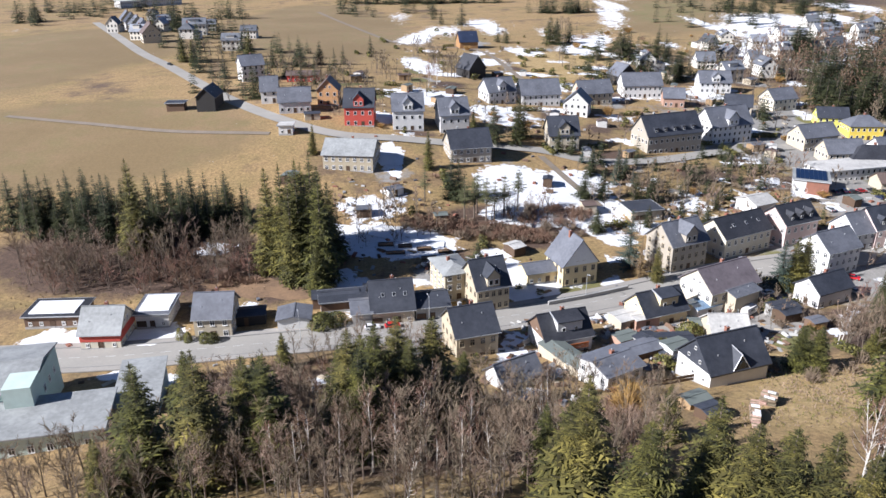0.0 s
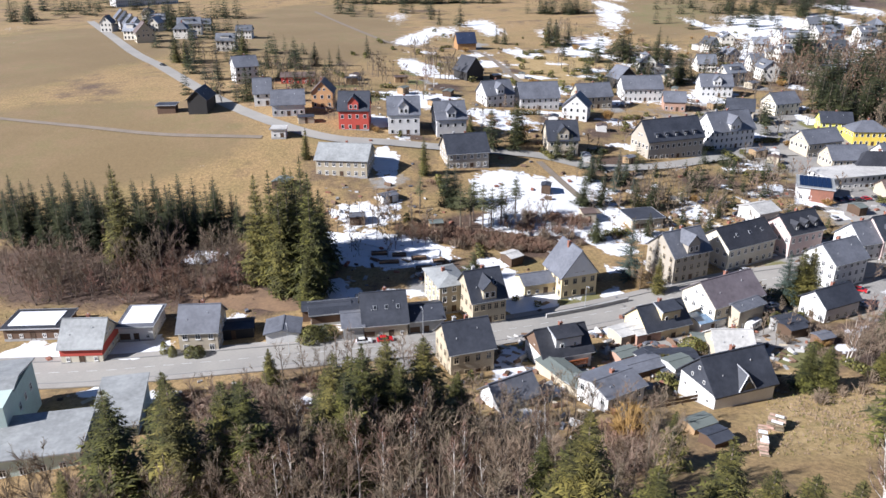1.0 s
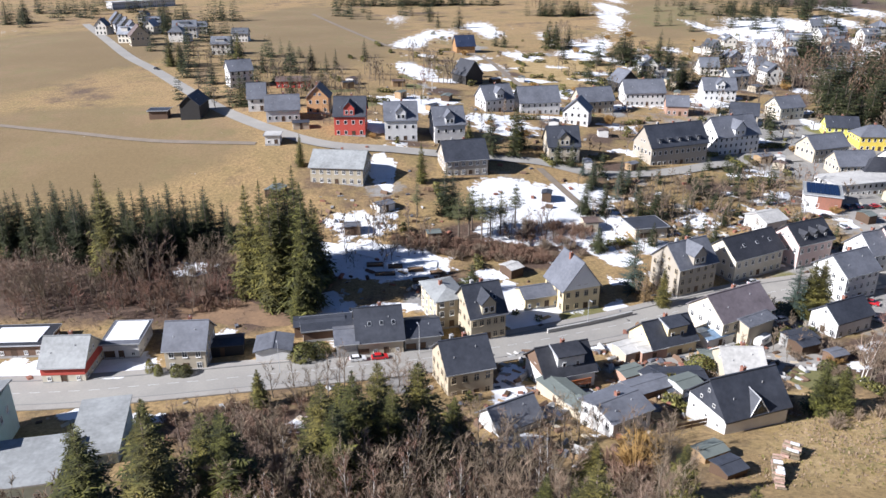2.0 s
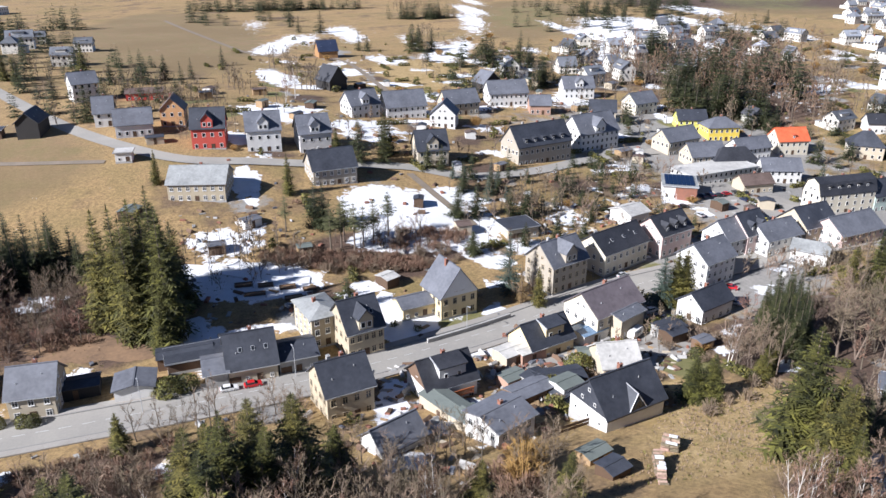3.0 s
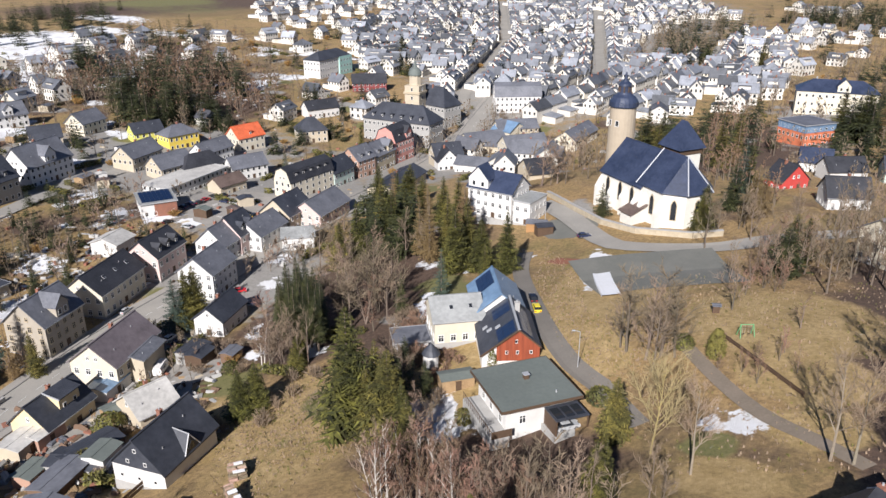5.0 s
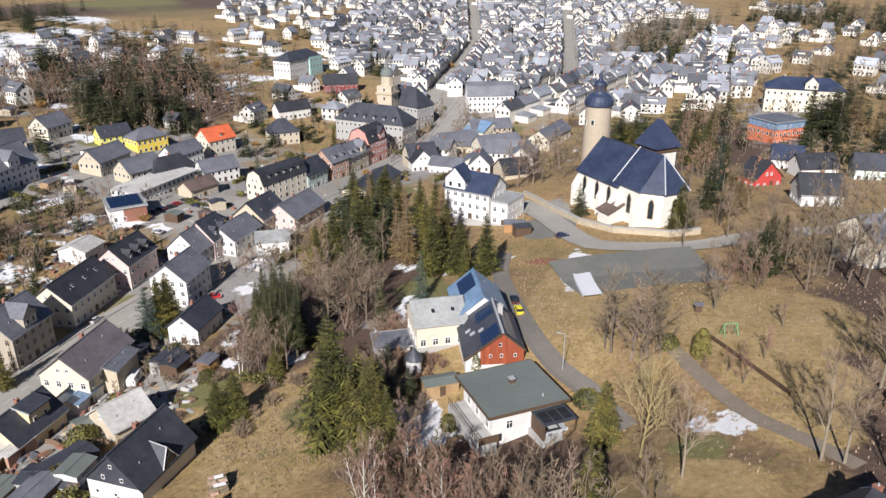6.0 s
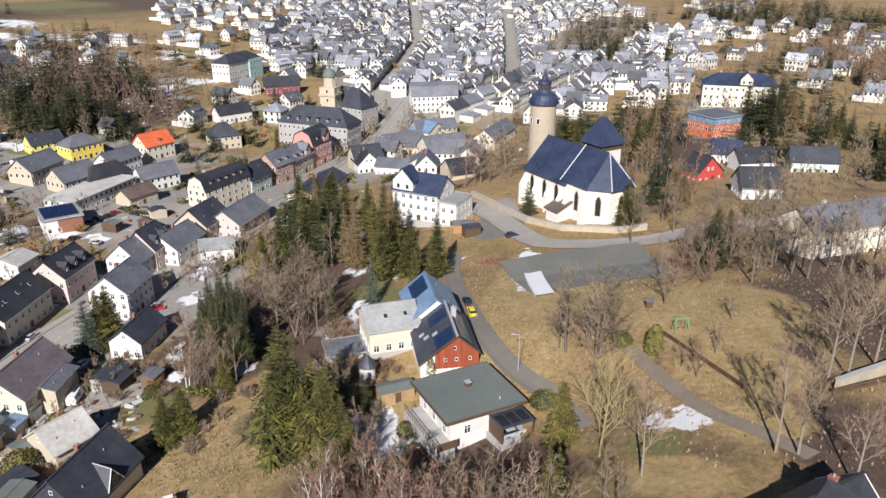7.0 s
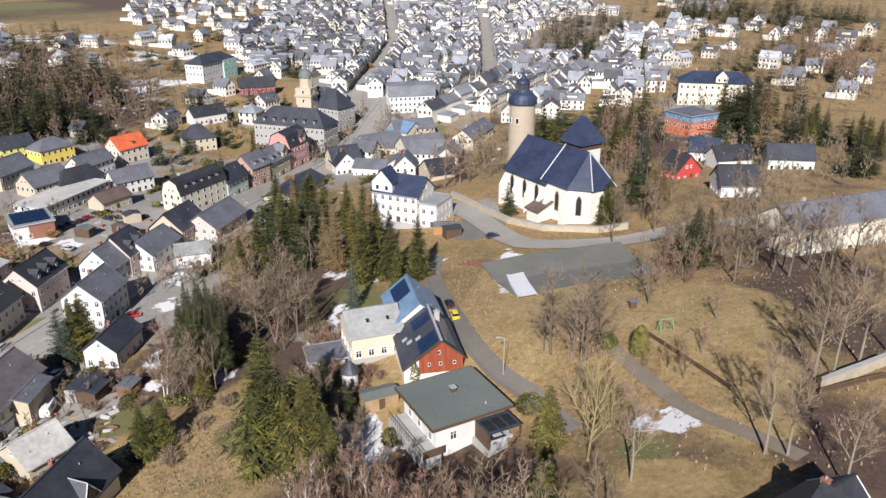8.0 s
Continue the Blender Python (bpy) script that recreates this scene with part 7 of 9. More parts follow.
# ---- the pale green works building at the near end of the street ----
works = thing("works_building", -56.0, 88.2, ground(-56.0, 88.2) - 0.5, 12, "pale green works building with grey felt roofs", "building")
TAKEN.append((-56.0, 88.2, 15))
part("wall", Build().box(-14, -5, -2, 9, 3.5, 4.2), WALLS["mint"], works)
part("roof", Build().prism([(-5.5, 4.1), (4, 4.6), (4, 4.85), (-5.5, 4.35)], -14.4, 9.4), ROOFS["grey"], works)
part("upper_wall", Build().box(-13, 3.5, -2, -2, 17, 6.0), WALLS["mint"], works)
part("upper_roof", Build().prism([(3.0, 6.0), (10.2, 7.4), (17.4, 6.0), (17.4, 6.2), (10.2, 7.65), (3.0, 6.2)], -13.4, -1.6), ROOFS["grey"], works)
part("stair_block", Build().box(-5.0, 1.5, -1, -1.2, 6.0, 7.8), WALLS["mint"], works)
part("wing_wall", Build().box(9, 1, -2, 15, 12, 3.2), WALLS["mint"], works)
part("wing_roof", Build().prism([(0.5, 3.1), (12.5, 4.2), (12.5, 4.4), (0.5, 3.35)], 8.6, 15.4), ROOFS["grey"], works)
for i in range(9):
    add_window(works, pose(-12.5 + i * 2.4, -5, 1.6), "white", "n")
for i in range(3):
    add_window(works, pose(-1.98, 9 + i * 2.6, 2.6, 0, 0, 90), "white", "n")


# ---- trees, one by one and in groves ----
grove("woodspruce", 60, -73.5, 164.5, 30.6, 5.7, -1, 10.5, 14, 0)
grove("bare", 60, -68.2, 149.9, 27.9, 10.3, -1, 7, 11, 1)
grove("russet", 34, -64.7, 145.3, 26.1, 8.4, -1, 6, 9, 2)
tree("spruce", -36.4, 147.6, 23, 0.95)
tree("spruce", -33.0, 145.6, 24.5, 0.95)
tree("spruce", -29.4, 144.2, 26, 0.82)
tree("spruce", -24.5, 140.9, 26, 0.82)
tree("spruce", -27.4, 143.2, 23, 0.82)
tree("spruce", -30.7, 142.1, 24, 0.82)
tree("spruce", -25.4, 137.7, 9, 1.2)
tree("spruce", -34.1, 70.7, 17, 1.35)
tree("spruce", -26.9, 69.6, 18, 1.35)
tree("spruce", -20.2, 71.7, 16, 1.62)
tree("spruce", -22.8, 73.4, 15.5, 1.5)
tree("spruce", -11.2, 76.5, 17, 1.45)
tree("spruce", -8.5, 80.6, 16.5, 1.45)
tree("spruce", -6.0, 83.5, 16.5, 1.4)
tree("spruce", -1.5, 84.7, 16, 1.45)
tree("spruce", -4.2, 80.8, 14, 1.45)
tree("spruce", -9.8, 74.6, 15, 1.45)
tree("spruce", -26.0, 106.2, 7, 1.35)
tree("spruce", 12.3, 54.1, 17, 1.50)
tree("spruce", 11.1, 54.9, 14, 1.35)
tree("spruce", 10.6, 65.1, 10, 1.35)
tree("spruce", 16.7, 50.0, 14, 1.44)
tree("spruce", 23.0, 52.4, 15, 1.44)
tree("spruce", 24.6, 48.6, 14, 1.44)
tree("spruce", 27.0, 47.5, 14, 1.56)
tree("spruce", 29.6, 46.4, 14, 1.44)
tree("spruce", -37.3, 65.7, 10, 1.35)
tree("spruce", 31.6, 44.6, 13, 1.2)
tree("spruce", 58.0, 81.6, 17.5, 1.3)
tree("spruce", 58.6, 75.4, 12.5, 1.45)
tree("spruce", 57.5, 100.5, 8, 1.7)
tree("poleSpruce", 79.9, 119.5, 13)
tree("poleSpruce", 79.8, 116.5, 14)
tree("poleSpruce", 78.3, 112.5, 14)
tree("poleSpruce", 78.2, 120.3, 12)
tree("poleSpruce", 78.0, 110.3, 13)
tree("poleSpruce", 74.0, 111.4, 13)
tree("poleSpruce", 75.1, 110.3, 12)
tree("spruce", 72.8, 108.2, 6)
tree("spruce", 112.2, 135.5, 14)
tree("spruce", 122.1, 137.6, 16)
tree("larch", 119.3, 120.8, 16, 1.1)
tree("larch", 117.5, 121.7, 14)
tree("spruce", 119.8, 115.9, 15)
tree("spruce", 118.2, 109.3, 14, 1.1)
tree("spruce", 113.8, 96.4, 13, 1.2)
tree("blue", 99.6, 100.9, 10, 0.9)
tree("spruce", 121.9, 129.7, 9)
tree("spruce", 108.8, 97.9, 8)
tree("spruce", 128.4, 119.7, 15)
tree("bare", 99.9, 125.2, 13)
tree("bare", 93.8, 113.8, 12)
tree("bare", 92.6, 108.1, 12)
tree("bare", 91.1, 103.7, 11)
tree("bare", 91.2, 114.8, 11)
tree("bare", 67.0, 109.8, 11)
tree("birch", 66.9, 111.8, 10)
tree("russet", 91.1, 109.0, 9)
tree("beech", 87.3, 58.5, 13, 1.3)
tree("beech", 87.3, 53.8, 14, 1.3)
tree("lichen", 68.2, 46.2, 12)
tree("ash", 65.0, 40.7, 11.5)
tree("ash", 71.6, 30.1, 12.5)
tree("ash", 89.2, 27.8, 15)
tree("ash", 90.2, 26.0, 14)
tree("ash", 95.6, 23.7, 14)
tree("ash", 101.0, 21.0, 14)
tree("ash", 68.7, 23.2, 11)
tree("spruce", 70.2, 51.5, 8.5, 1.2)
tree("spruce", 56.8, 45.9, 8)
tree("birch", 43.1, 61.9, 12)
tree("birch", 42.7, 61.8, 12)
tree("reds", 25.8, 86.1, 4)
tree("straw", 25.4, 86.9, 5, 1.2)
tree("straw", 23.9, 82.4, 5)
tree("thuja", 88.9, 47.4, 4)
tree("blue", 40.7, 151.9, 14, 1.1)
tree("larch", 42.2, 147.5, 10)
tree("spruce", 45.2, 145.8, 9)
tree("blue", 69.5, 141.0, 11, 1.5)
tree("spruce", 74.1, 141.3, 12, 1.5)
tree("spruce", 72.1, 141.1, 12, 1.4)
tree("midspruce", 7.4, 148.7, 7, 1.3)
tree("spruce", -3.9, 198.0, 11)
tree("spruce", 9.2, 223.7, 9)
tree("spruce", 23.2, 226.7, 13)
tree("spruce", -35.7, 203.4, 9)
tree("spruce", -81.0, 326.1, 15)
tree("spruce", -110.9, 330.3, 12)
tree("spruce", -103.8, 321.1, 12)
tree("spruce", -67.9, 155.8, 22)
tree("birch", -5.1, 282.5, 13)
tree("birch", -2.1, 291.6, 13)
tree("russet", 236.0, 101.6, 13)
tree("russet", 249.2, 97.5, 13)
tree("russet", 218.2, 98.9, 12)
tree("spruce", 205.8, 113.3, 13)
tree("spruce", 218.1, 113.2, 14)
tree("spruce", 254.7, 101.3, 15)
tree("spruce", 186.4, 75.6, 12)
tree("blue", 169.0, 73.1, 12, 0.8)
tree("larch", 164.0, 67.7, 11, 1.2)
tree("spruce", 148.2, 72.1, 9, 1.2)
tree("spruce", 433.2, 152.3, 14)
tree("spruce", 197.9, 220.7, 9)
tree("blue", 144.7, 199.2, 11)
tree("spruce", 291.1, 70.8, 16, 1.3)
tree("spruce", 290.8, 74.2, 14, 1.2)
tree("larch", 285.2, 65.2, 16)
tree("larch", 286.0, 62.5, 15)
tree("larch", 249.6, 47.0, 10)
tree("spruce", 278.4, 47.2, 12, 1.3)
tree("larch", 292.6, 44.9, 10)
grove("spruce", 6, 263.1, 35.8, 8.3, 14.2, -64, 8, 12, 116)
grove("bare", 9, 160.6, 40.9, 11.5, 13.6, -70, 9, 13, 117)
grove("bare", 8, 176.7, 118.7, 8.3, 24.2, -90, 8, 11, 118)
grove("bare", 10, 127.7, 53.4, 7.3, 14.6, -76, 7, 11, 119)
grove("russet", 9, 117.2, 51.6, 5.1, 9.7, -75, 4, 7, 120)
grove("russet", 8, 139.8, 50.4, 6.8, 11.9, -74, 7, 10, 121)
grove("bare", 30, -15.5, 80.5, 16.2, 10.2, -8, 8, 12, 122)
grove("birch", 9, -1.1, 73.6, 15.9, 6.9, -7, 10, 13, 123)
grove("bare", 30, 2.9, 74.9, 13.3, 8.0, -6, 8, 12, 124)
grove("beech", 16, -8.8, 71.3, 17.2, 4.3, -8, 8, 11, 125)
grove("bare", 12, -23.8, 91.8, 10.8, 7.9, -8, 7, 10, 126)
grove("bare", 12, 6.4, 88.8, 4.6, 6.2, -4, 6, 8, 127)
grove("bare", 18, 50.2, 50.8, 9.6, 3.3, -74, 8, 11, 129)
grove("russet", 22, 49.0, 54.8, 9.9, 3.4, -72, 8, 11, 130)
for px, py, hh in ((5.2, 171.1, 12), (7.6, 173.0, 11), (10.4, 170.3, 12), (15.0, 174.7, 11), (18.7, 178.4, 11), (-4.5, 179.9, 9), (8.4, 175.5, 11), (12.6, 173.4, 10)):
    tree("pine", px, py, hh, 1.15)
grove("bare", 12, 17.0, 175.4, 10.7, 5.8, 7, 6, 9, 135)
grove("bare", 10, 70.4, 109.3, 2.4, 5.1, -10, 8, 11, 136)
grove("blue", 6, 45.6, 203.6, 6.7, 12.1, 11, 5, 8, 137)
grove("bare", 14, 21.4, 90.5, 11.6, 4.8, -30, 5, 8, 163)
grove("bare", 16, -8.9, 109.4, 17.2, 7.5, -3, 6, 9, 164)
grove("russet", 4, 91.6, 124.9, 10.0, 17.9, -71, 6, 9, 167)
grove("spruce", 3, 132.8, 130.4, 9.3, 8.0, -84, 10, 13, 177)
grove("russet", 8, 88.8, 40.6, 6.4, 5.8, -76, 3, 6, 178)
grove("beech", 7, 101.2, 120.6, 11.5, 23.5, -81, 9, 13, 179)
grove("beech", 10, 131.5, 41.4, 7.9, 14.3, -70, 9, 13, 180)
grove("spruce", 6, 135.9, 142.8, 6.9, 18.8, -37, 10, 14, 188)
grove("larch", 4, 139.6, 145.0, 7.1, 15.1, -37, 11, 14, 189)
grove("beech", 3, 106.3, 133.1, 7.7, 13.8, -33, 9, 12, 190)
grove("beech", 34, -34.7, 69.5, 19.4, 7.1, -11, 8, 11, 191)
grove("beech", 24, -4.3, 61.0, 14.8, 5.5, -8, 8, 11, 192)
grove("birch", 10, -8.1, 64.8, 14.6, 4.9, -8, 9, 12, 193)
grove("beech", 10, 15.5, 62.1, 5.5, 4.8, -6, 8, 11, 194)
tree("spruce", 33.5, 45.2, 14, 1.3)
tree("spruce", 36.2, 46.0, 13, 1.3)
tree("spruce", 34.6, 48.0, 12, 1.2)
tree("beech", 84.0, 108.5, 13, 1.5)
tree("beech", 92.0, 110.5, 14, 1.5)
tree("beech", 91.0, 119.5, 13, 1.5)
tree("beech", 97.0, 111.0, 12, 1.4)
tree("larch", 124.0, 114.5, 15, 1.5)
tree("larch", 164.6, 67.2, 12, 1.7)
tree("larch", 166.2, 66.0, 11, 1.5)
tree("blue", 184.0, 76.5, 13, 1.1)
tree("spruce", 152.0, 73.2, 10, 1.3)
tree("spruce", 247.5, 130.0, 15, 1.5)
tree("spruce", 249.5, 125.5, 14, 1.4)
tree("spruce", 222.0, 95.5, 15, 1.3)
tree("larch", 224.5, 91.5, 14, 1.4)
tree("spruce", 138.0, 52.0, 9, 1.7)
tree("spruce", 140.5, 50.5, 8, 1.6)
tree("beech", 169.0, 123.5, 14, 1.7)
tree("beech", 172.0, 120.5, 12, 1.6)
tree("beech", 199.0, 131.0, 11, 1.5)
tree("spruce", 281.0, 77.0, 18, 1.5)
tree("spruce", 281.0, 70.0, 17, 1.5)
tree("larch", 281.5, 63.0, 17, 1.5)
tree("larch", 284.0, 57.0, 15, 1.5)
tree("spruce", 258.0, 47.0, 12, 1.6)
tree("beech", 105.0, 51.0, 9, 1.2)
tree("beech", 120.0, 42.0, 12, 1.2)
tree("beech", 126.0, 35.0, 13, 1.2)
tree("beech", 131.0, 41.0, 12, 1.2)
tree("russet", 102.0, 41.0, 5, 1.6)
tree("beech", 134.0, 33.0, 13, 1.2)
tree("midspruce", 250.0, 549.0, 16, 1.2)
tree("midspruce", 226.0, 468.0, 15, 1.4)
tree("midspruce", 229.5, 464.0, 14, 1.3)
tree("midspruce", 175.0, 385.0, 17, 1.5)
tree("midspruce", 179.5, 381.0, 16, 1.4)
tree("midspruce", 162.0, 331.0, 19, 1.2)
tree("midspruce", 160.0, 314.0, 18, 1.2)
tree("midspruce", 165.5, 316.0, 16, 1.2)
tree("midspruce", 171.0, 312.0, 17, 1.2)
tree("midspruce", 244.0, 436.0, 14, 1.0)
tree("midspruce", 170.0, 288.0, 15, 1.3)
tree("midspruce", 177.0, 284.0, 14, 1.3)
tree("midspruce", 323.0, 314.0, 16, 1.1)
tree("midspruce", 149.0, 205.0, 10, 0.9)
tree("spruce", 55.8, 69.9, 9, 1.2)
tree("poleSpruce", 79.4, 119.9, 14, 1.2)
tree("poleSpruce", 80.7, 118.5, 14.5, 1.2)
tree("poleSpruce", 80.5, 115.9, 14.5, 1.2)
tree("poleSpruce", 78.9, 111.9, 14, 1.2)
tree("poleSpruce", 78.0, 109.3, 13, 1.2)
tree("poleSpruce", 76.4, 118.4, 12, 1.2)
tree("poleSpruce", 75.7, 114.7, 13, 1.2)
tree("poleSpruce", 76.3, 112.5, 13, 1.2)
tree("poleSpruce", 76.0, 109.9, 13, 1.2)
tree("poleSpruce", 75.2, 107.3, 12, 1.2)
tree("woodspruce", 79.3, 116.8, 13, 1.2)
tree("woodspruce", 78.9, 113.7, 13, 1.2)
tree("woodspruce", 77.5, 117.5, 11, 1.3)
tree("spruce", 69.5, 105.8, 6, 1.6)
tree("beech", 86.1, 55.3, 12, 1.3)
tree("beech", 87.6, 52.0, 12, 1.2)
tree("beech", 88.1, 59.8, 10, 1.2)
tree("beech", 83.9, 53.3, 11, 1.2)
tree("spruce", 106.3, 134.9, 11, 1.4)
tree("spruce", 120.2, 132.5, 14, 1.3)
tree("spruce", 112.6, 108.0, 14, 1.4)
tree("spruce", 114.5, 103.0, 11, 1.4)
tree("larch", 114.8, 116.6, 15, 1.4)
tree("midspruce", 58.4, 421.9, 15, 1.2)
tree("midspruce", 61.5, 418, 13, 1.2)
tree("midspruce", 60.4, 383.5, 9, 1)
tree("midspruce", 86.8, 372.4, 16, 1.3)
tree("midspruce", 89.5, 369, 14, 1.2)
tree("midspruce", 102.9, 369.8, 17, 1.2)
tree("midspruce", 105.5, 366, 14, 1.2)
tree("midspruce", 99.5, 325.9, 13, 1.2)
tree("midspruce", 102, 329, 12, 1.2)
tree("midspruce", 174.4, 381.6, 17, 1.4)
tree("midspruce", 147, 296, 17, 1.3)
tree("midspruce", 150, 288.9, 16, 1.3)
tree("midspruce", 174.9, 312, 16, 1.2)
tree("midspruce", 185.7, 508.4, 17, 0.9)
tree("midspruce", 196.8, 497.5, 17, 0.9)
tree("midspruce", 252.1, 554.2, 20, 1.2)
tree("midspruce", 231.3, 467, 14, 1.4)
tree("midspruce", 13, 517.5, 14, 1.3)
tree("midspruce", 24.9, 228.9, 12, 0.9)
tree("midspruce", -112.9, 334.3, 14, 1)
tree("midspruce", -107.5, 334.3, 11, 1)
tree("midspruce", -88, 347.2, 16, 1)
tree("midspruce", -180.4, 496.2, 18, 1.2)
tree("midspruce", -163.5, 481.1, 20, 1.3)
tree("midspruce", -147.9, 468, 15, 1.5)
tree("midspruce", -293.8, 545.5, 16, 1.3)
tree("midspruce", -286.1, 555.8, 16, 1.3)
tree("midspruce", 251.7, 438.8, 16)
tree("midspruce", 235.3, 403.6, 15)
tree("midspruce", 215.8, 383.7, 16, 1.3)
tree("midspruce", 168.7, 295.0, 16, 1.2)
tree("midspruce", 159.1, 285.7, 15, 1.2)
tree("midspruce", 166.0, 286.5, 15, 1.2)
tree("midspruce", 144.7, 275.5, 15, 1.3)
tree("midspruce", 150.3, 277.4, 13, 1.3)
tree("midspruce", 163.4, 269.8, 12, 1.3)
tree("midspruce", 170.2, 270.0, 12, 1.3)
tree("midspruce", 171.6, 264.6, 11, 1.2)
tree("midspruce", 310.4, 498.6, 9)
tree("midspruce", 348.6, 448.3, 13)
tree("midspruce", 268.4, 338.6, 12)
tree("midspruce", 268.5, 360.4, 11, 1.3)
tree("midspruce", 220.4, 276.0, 11, 1.2)
tree("midspruce", 222.3, 273.3, 10, 1.2)
tree("midspruce", 234.1, 256.3, 12, 1.2)
tree("midspruce", 291.4, 298.5, 10)
tree("midspruce", 344.9, 332.7, 14)
tree("midspruce", 298.7, 292.4, 14)
tree("midspruce", 297.9, 285.6, 12)
tree("midspruce", 428.1, 184.9, 14)
tree("midspruce", 442.0, 185.0, 14)
tree("midspruce", 424.9, 175.3, 13)
tree("midspruce", 406.2, 181.2, 12)
tree("midspruce", 437.8, 152.3, 15, 1.2)
tree("midspruce", 383.1, 100.7, 13)
tree("midspruce", 304.7, 70.6, 18, 1.3)
tree("midspruce", 290.7, 72.7, 17, 1.3)
tree("midspruce", 277.9, 73.8, 16, 1.3)
tree("midspruce", 278.4, 67.6, 16, 1.3)
tree("midspruce", 272.5, 48.1, 11, 1.4)
tree("midspruce", 262.9, 43.0, 10, 1.4)
tree("midspruce", 217.8, 31.1, 12, 1.3)
tree("midspruce", 221.8, 28.0, 11, 1.3)
tree("midspruce", 502.2, 46.2, 14, 1.2)
tree("midspruce", 245.0, 117.1, 11, 1.3)
tree("midspruce", 244.9, 129.4, 11, 1.4)
tree("midspruce", 250.3, 128.6, 12, 1.3)
tree("midspruce", 167.4, 72.7, 13, 1.1)
tree("midspruce", 128.1, 50.4, 9, 1.5)
tree("midspruce", 149.9, 95.7, 8, 1.2)
tree("midspruce", 60.2, 442.2, 11)
tree("midspruce", 66.6, 455.0, 11)
tree("midspruce", 69.5, 426.4, 11, 1.3)
tree("midspruce", 90.9, 379.9, 13, 1.2)
tree("midspruce", 88.6, 387.8, 13, 1.2)
tree("midspruce", 105.6, 381.5, 13, 1.2)
tree("midspruce", 93.8, 318.1, 12)
tree("midspruce", 99.2, 322.4, 12, 1.2)
tree("midspruce", 64.9, 299.0, 11)
tree("midspruce", 112.7, 330.4, 12)
tree("midspruce", 113.9, 324.7, 12)
tree("midspruce", 178.7, 391.8, 14, 1.2)
tree("midspruce", 182.1, 389.6, 13, 1.3)
tree("midspruce", 155.7, 314.6, 17, 1.2)
tree("midspruce", 163.6, 321.5, 17, 1.2)
tree("midspruce", 148.2, 306.9, 16)
tree("midspruce", 156.6, 297.0, 15, 1.2)
tree("midspruce", 170.1, 311.2, 16)
tree("midspruce", 145.3, 286.2, 13, 1.3)
tree("midspruce", 173.0, 306.7, 15)
tree("midspruce", -42.4, 330.7, 9)
tree("midspruce", -44.6, 317.4, 9)
tree("midspruce", -84.9, 330.0, 14)
tree("midspruce", -112.0, 333.2, 13)
tree("midspruce", -101.9, 316.9, 12)
tree("midspruce", -34.1, 368.7, 9)
tree("midspruce", -52.3, 328.4, 9, 1.4)
tree("midspruce", -61.1, 320.6, 8)
tree("midspruce", -71.6, 323.6, 7)
tree("midspruce", 30.4, 424.6, 10)
tree("midspruce", 34.4, 421.2, 9)
tree("midspruce", 21.8, 221.1, 14)
tree("midspruce", 15.2, 220.3, 14, 1.1)
tree("midspruce", 37.1, 188.2, 9, 1.3)
tree("midspruce", 42.0, 189.0, 10, 1.3)
tree("midspruce", 41.6, 203.7, 9, 1.3)
tree("midspruce", 48.7, 202.5, 7, 1.2)
tree("midspruce", 50.8, 189.8, 8, 1.2)
tree("midspruce", 54.8, 188.7, 8, 1.2)
tree("midspruce", 58.7, 175.3, 7, 1.3)
tree("midspruce", 64.4, 172.6, 7, 1.4)
tree("midspruce", 50.5, 173.9, 6, 1.4)
tree("midspruce", 37.0, 170.0, 6, 1.4)
tree("midspruce", 34.5, 219.1, 8, 1.3)
tree("midspruce", 38.3, 217.9, 8)
tree("midspruce", 2.1, 182.6, 12, 1.2)
tree("midspruce", 4.0, 182.1, 11, 1.2)
tree("midspruce", -172.4, 485.6, 12, 1.2)
tree("midspruce", -190.8, 552.4, 12, 1.2)
tree("midspruce", -167.0, 457.6, 12)
tree("midspruce", -155.3, 476.4, 13, 1.2)
tree("midspruce", -141.3, 455.3, 12)
tree("midspruce", -6.5, 556.0, 12)
tree("midspruce", -0.6, 518.8, 11)
tree("spruce", -34.0, 85.3, 13, 1.4)
tree("spruce", -23.3, 79.8, 13, 1.5)
tree("spruce", -10.6, 84.2, 14, 1.4)
tree("spruce", -13.7, 85.1, 12, 1.5)
tree("spruce", 2.8, 89.7, 9, 1.4)
tree("spruce", 17.0, 74.2, 9, 1.4)
tree("spruce", 26.7, 74.9, 8, 1.4)
tree("spruce", 55.1, 101.2, 8, 1.4)
grove("fruit", 26, -11.4, 170.7, 15.1, 14.5, 4, 4, 6, 324)
grove("fruit", 40, 64.0, 190.6, 19.3, 17.5, 5, 4, 7, 325)
grove("fruit", 24, 98.1, 212.9, 15.7, 19.5, 9, 5, 7, 326)
grove("fruit", 30, 39.3, 250.0, 35.2, 24.8, 16, 4, 6, 327)
grove("fruit", 30, 111.1, 157.4, 12.1, 21.7, -67, 4, 6, 328)
grove("beech", 8, 142.2, 58.2, 10.2, 19.9, -75, 9, 13, 330)
tree("spruce", -30.9, 157.2, 20)
tree("spruce", -27.4, 156.0, 19)
tree("spruce", -24.5, 151.9, 18)
tree("spruce", -33.1, 155.3, 19)
tree("spruce", -26.1, 151.1, 12, 1.2)
tree("spruce", -23.1, 151.1, 9, 1.2)
tree("spruce", -28.3, 153.8, 24, 0.9)
tree("birch", 46.0, 55.4, 11)
tree("birch", 44.3, 61.8, 11)
tree("spruce", 53.8, 45.4, 9, 1.4)
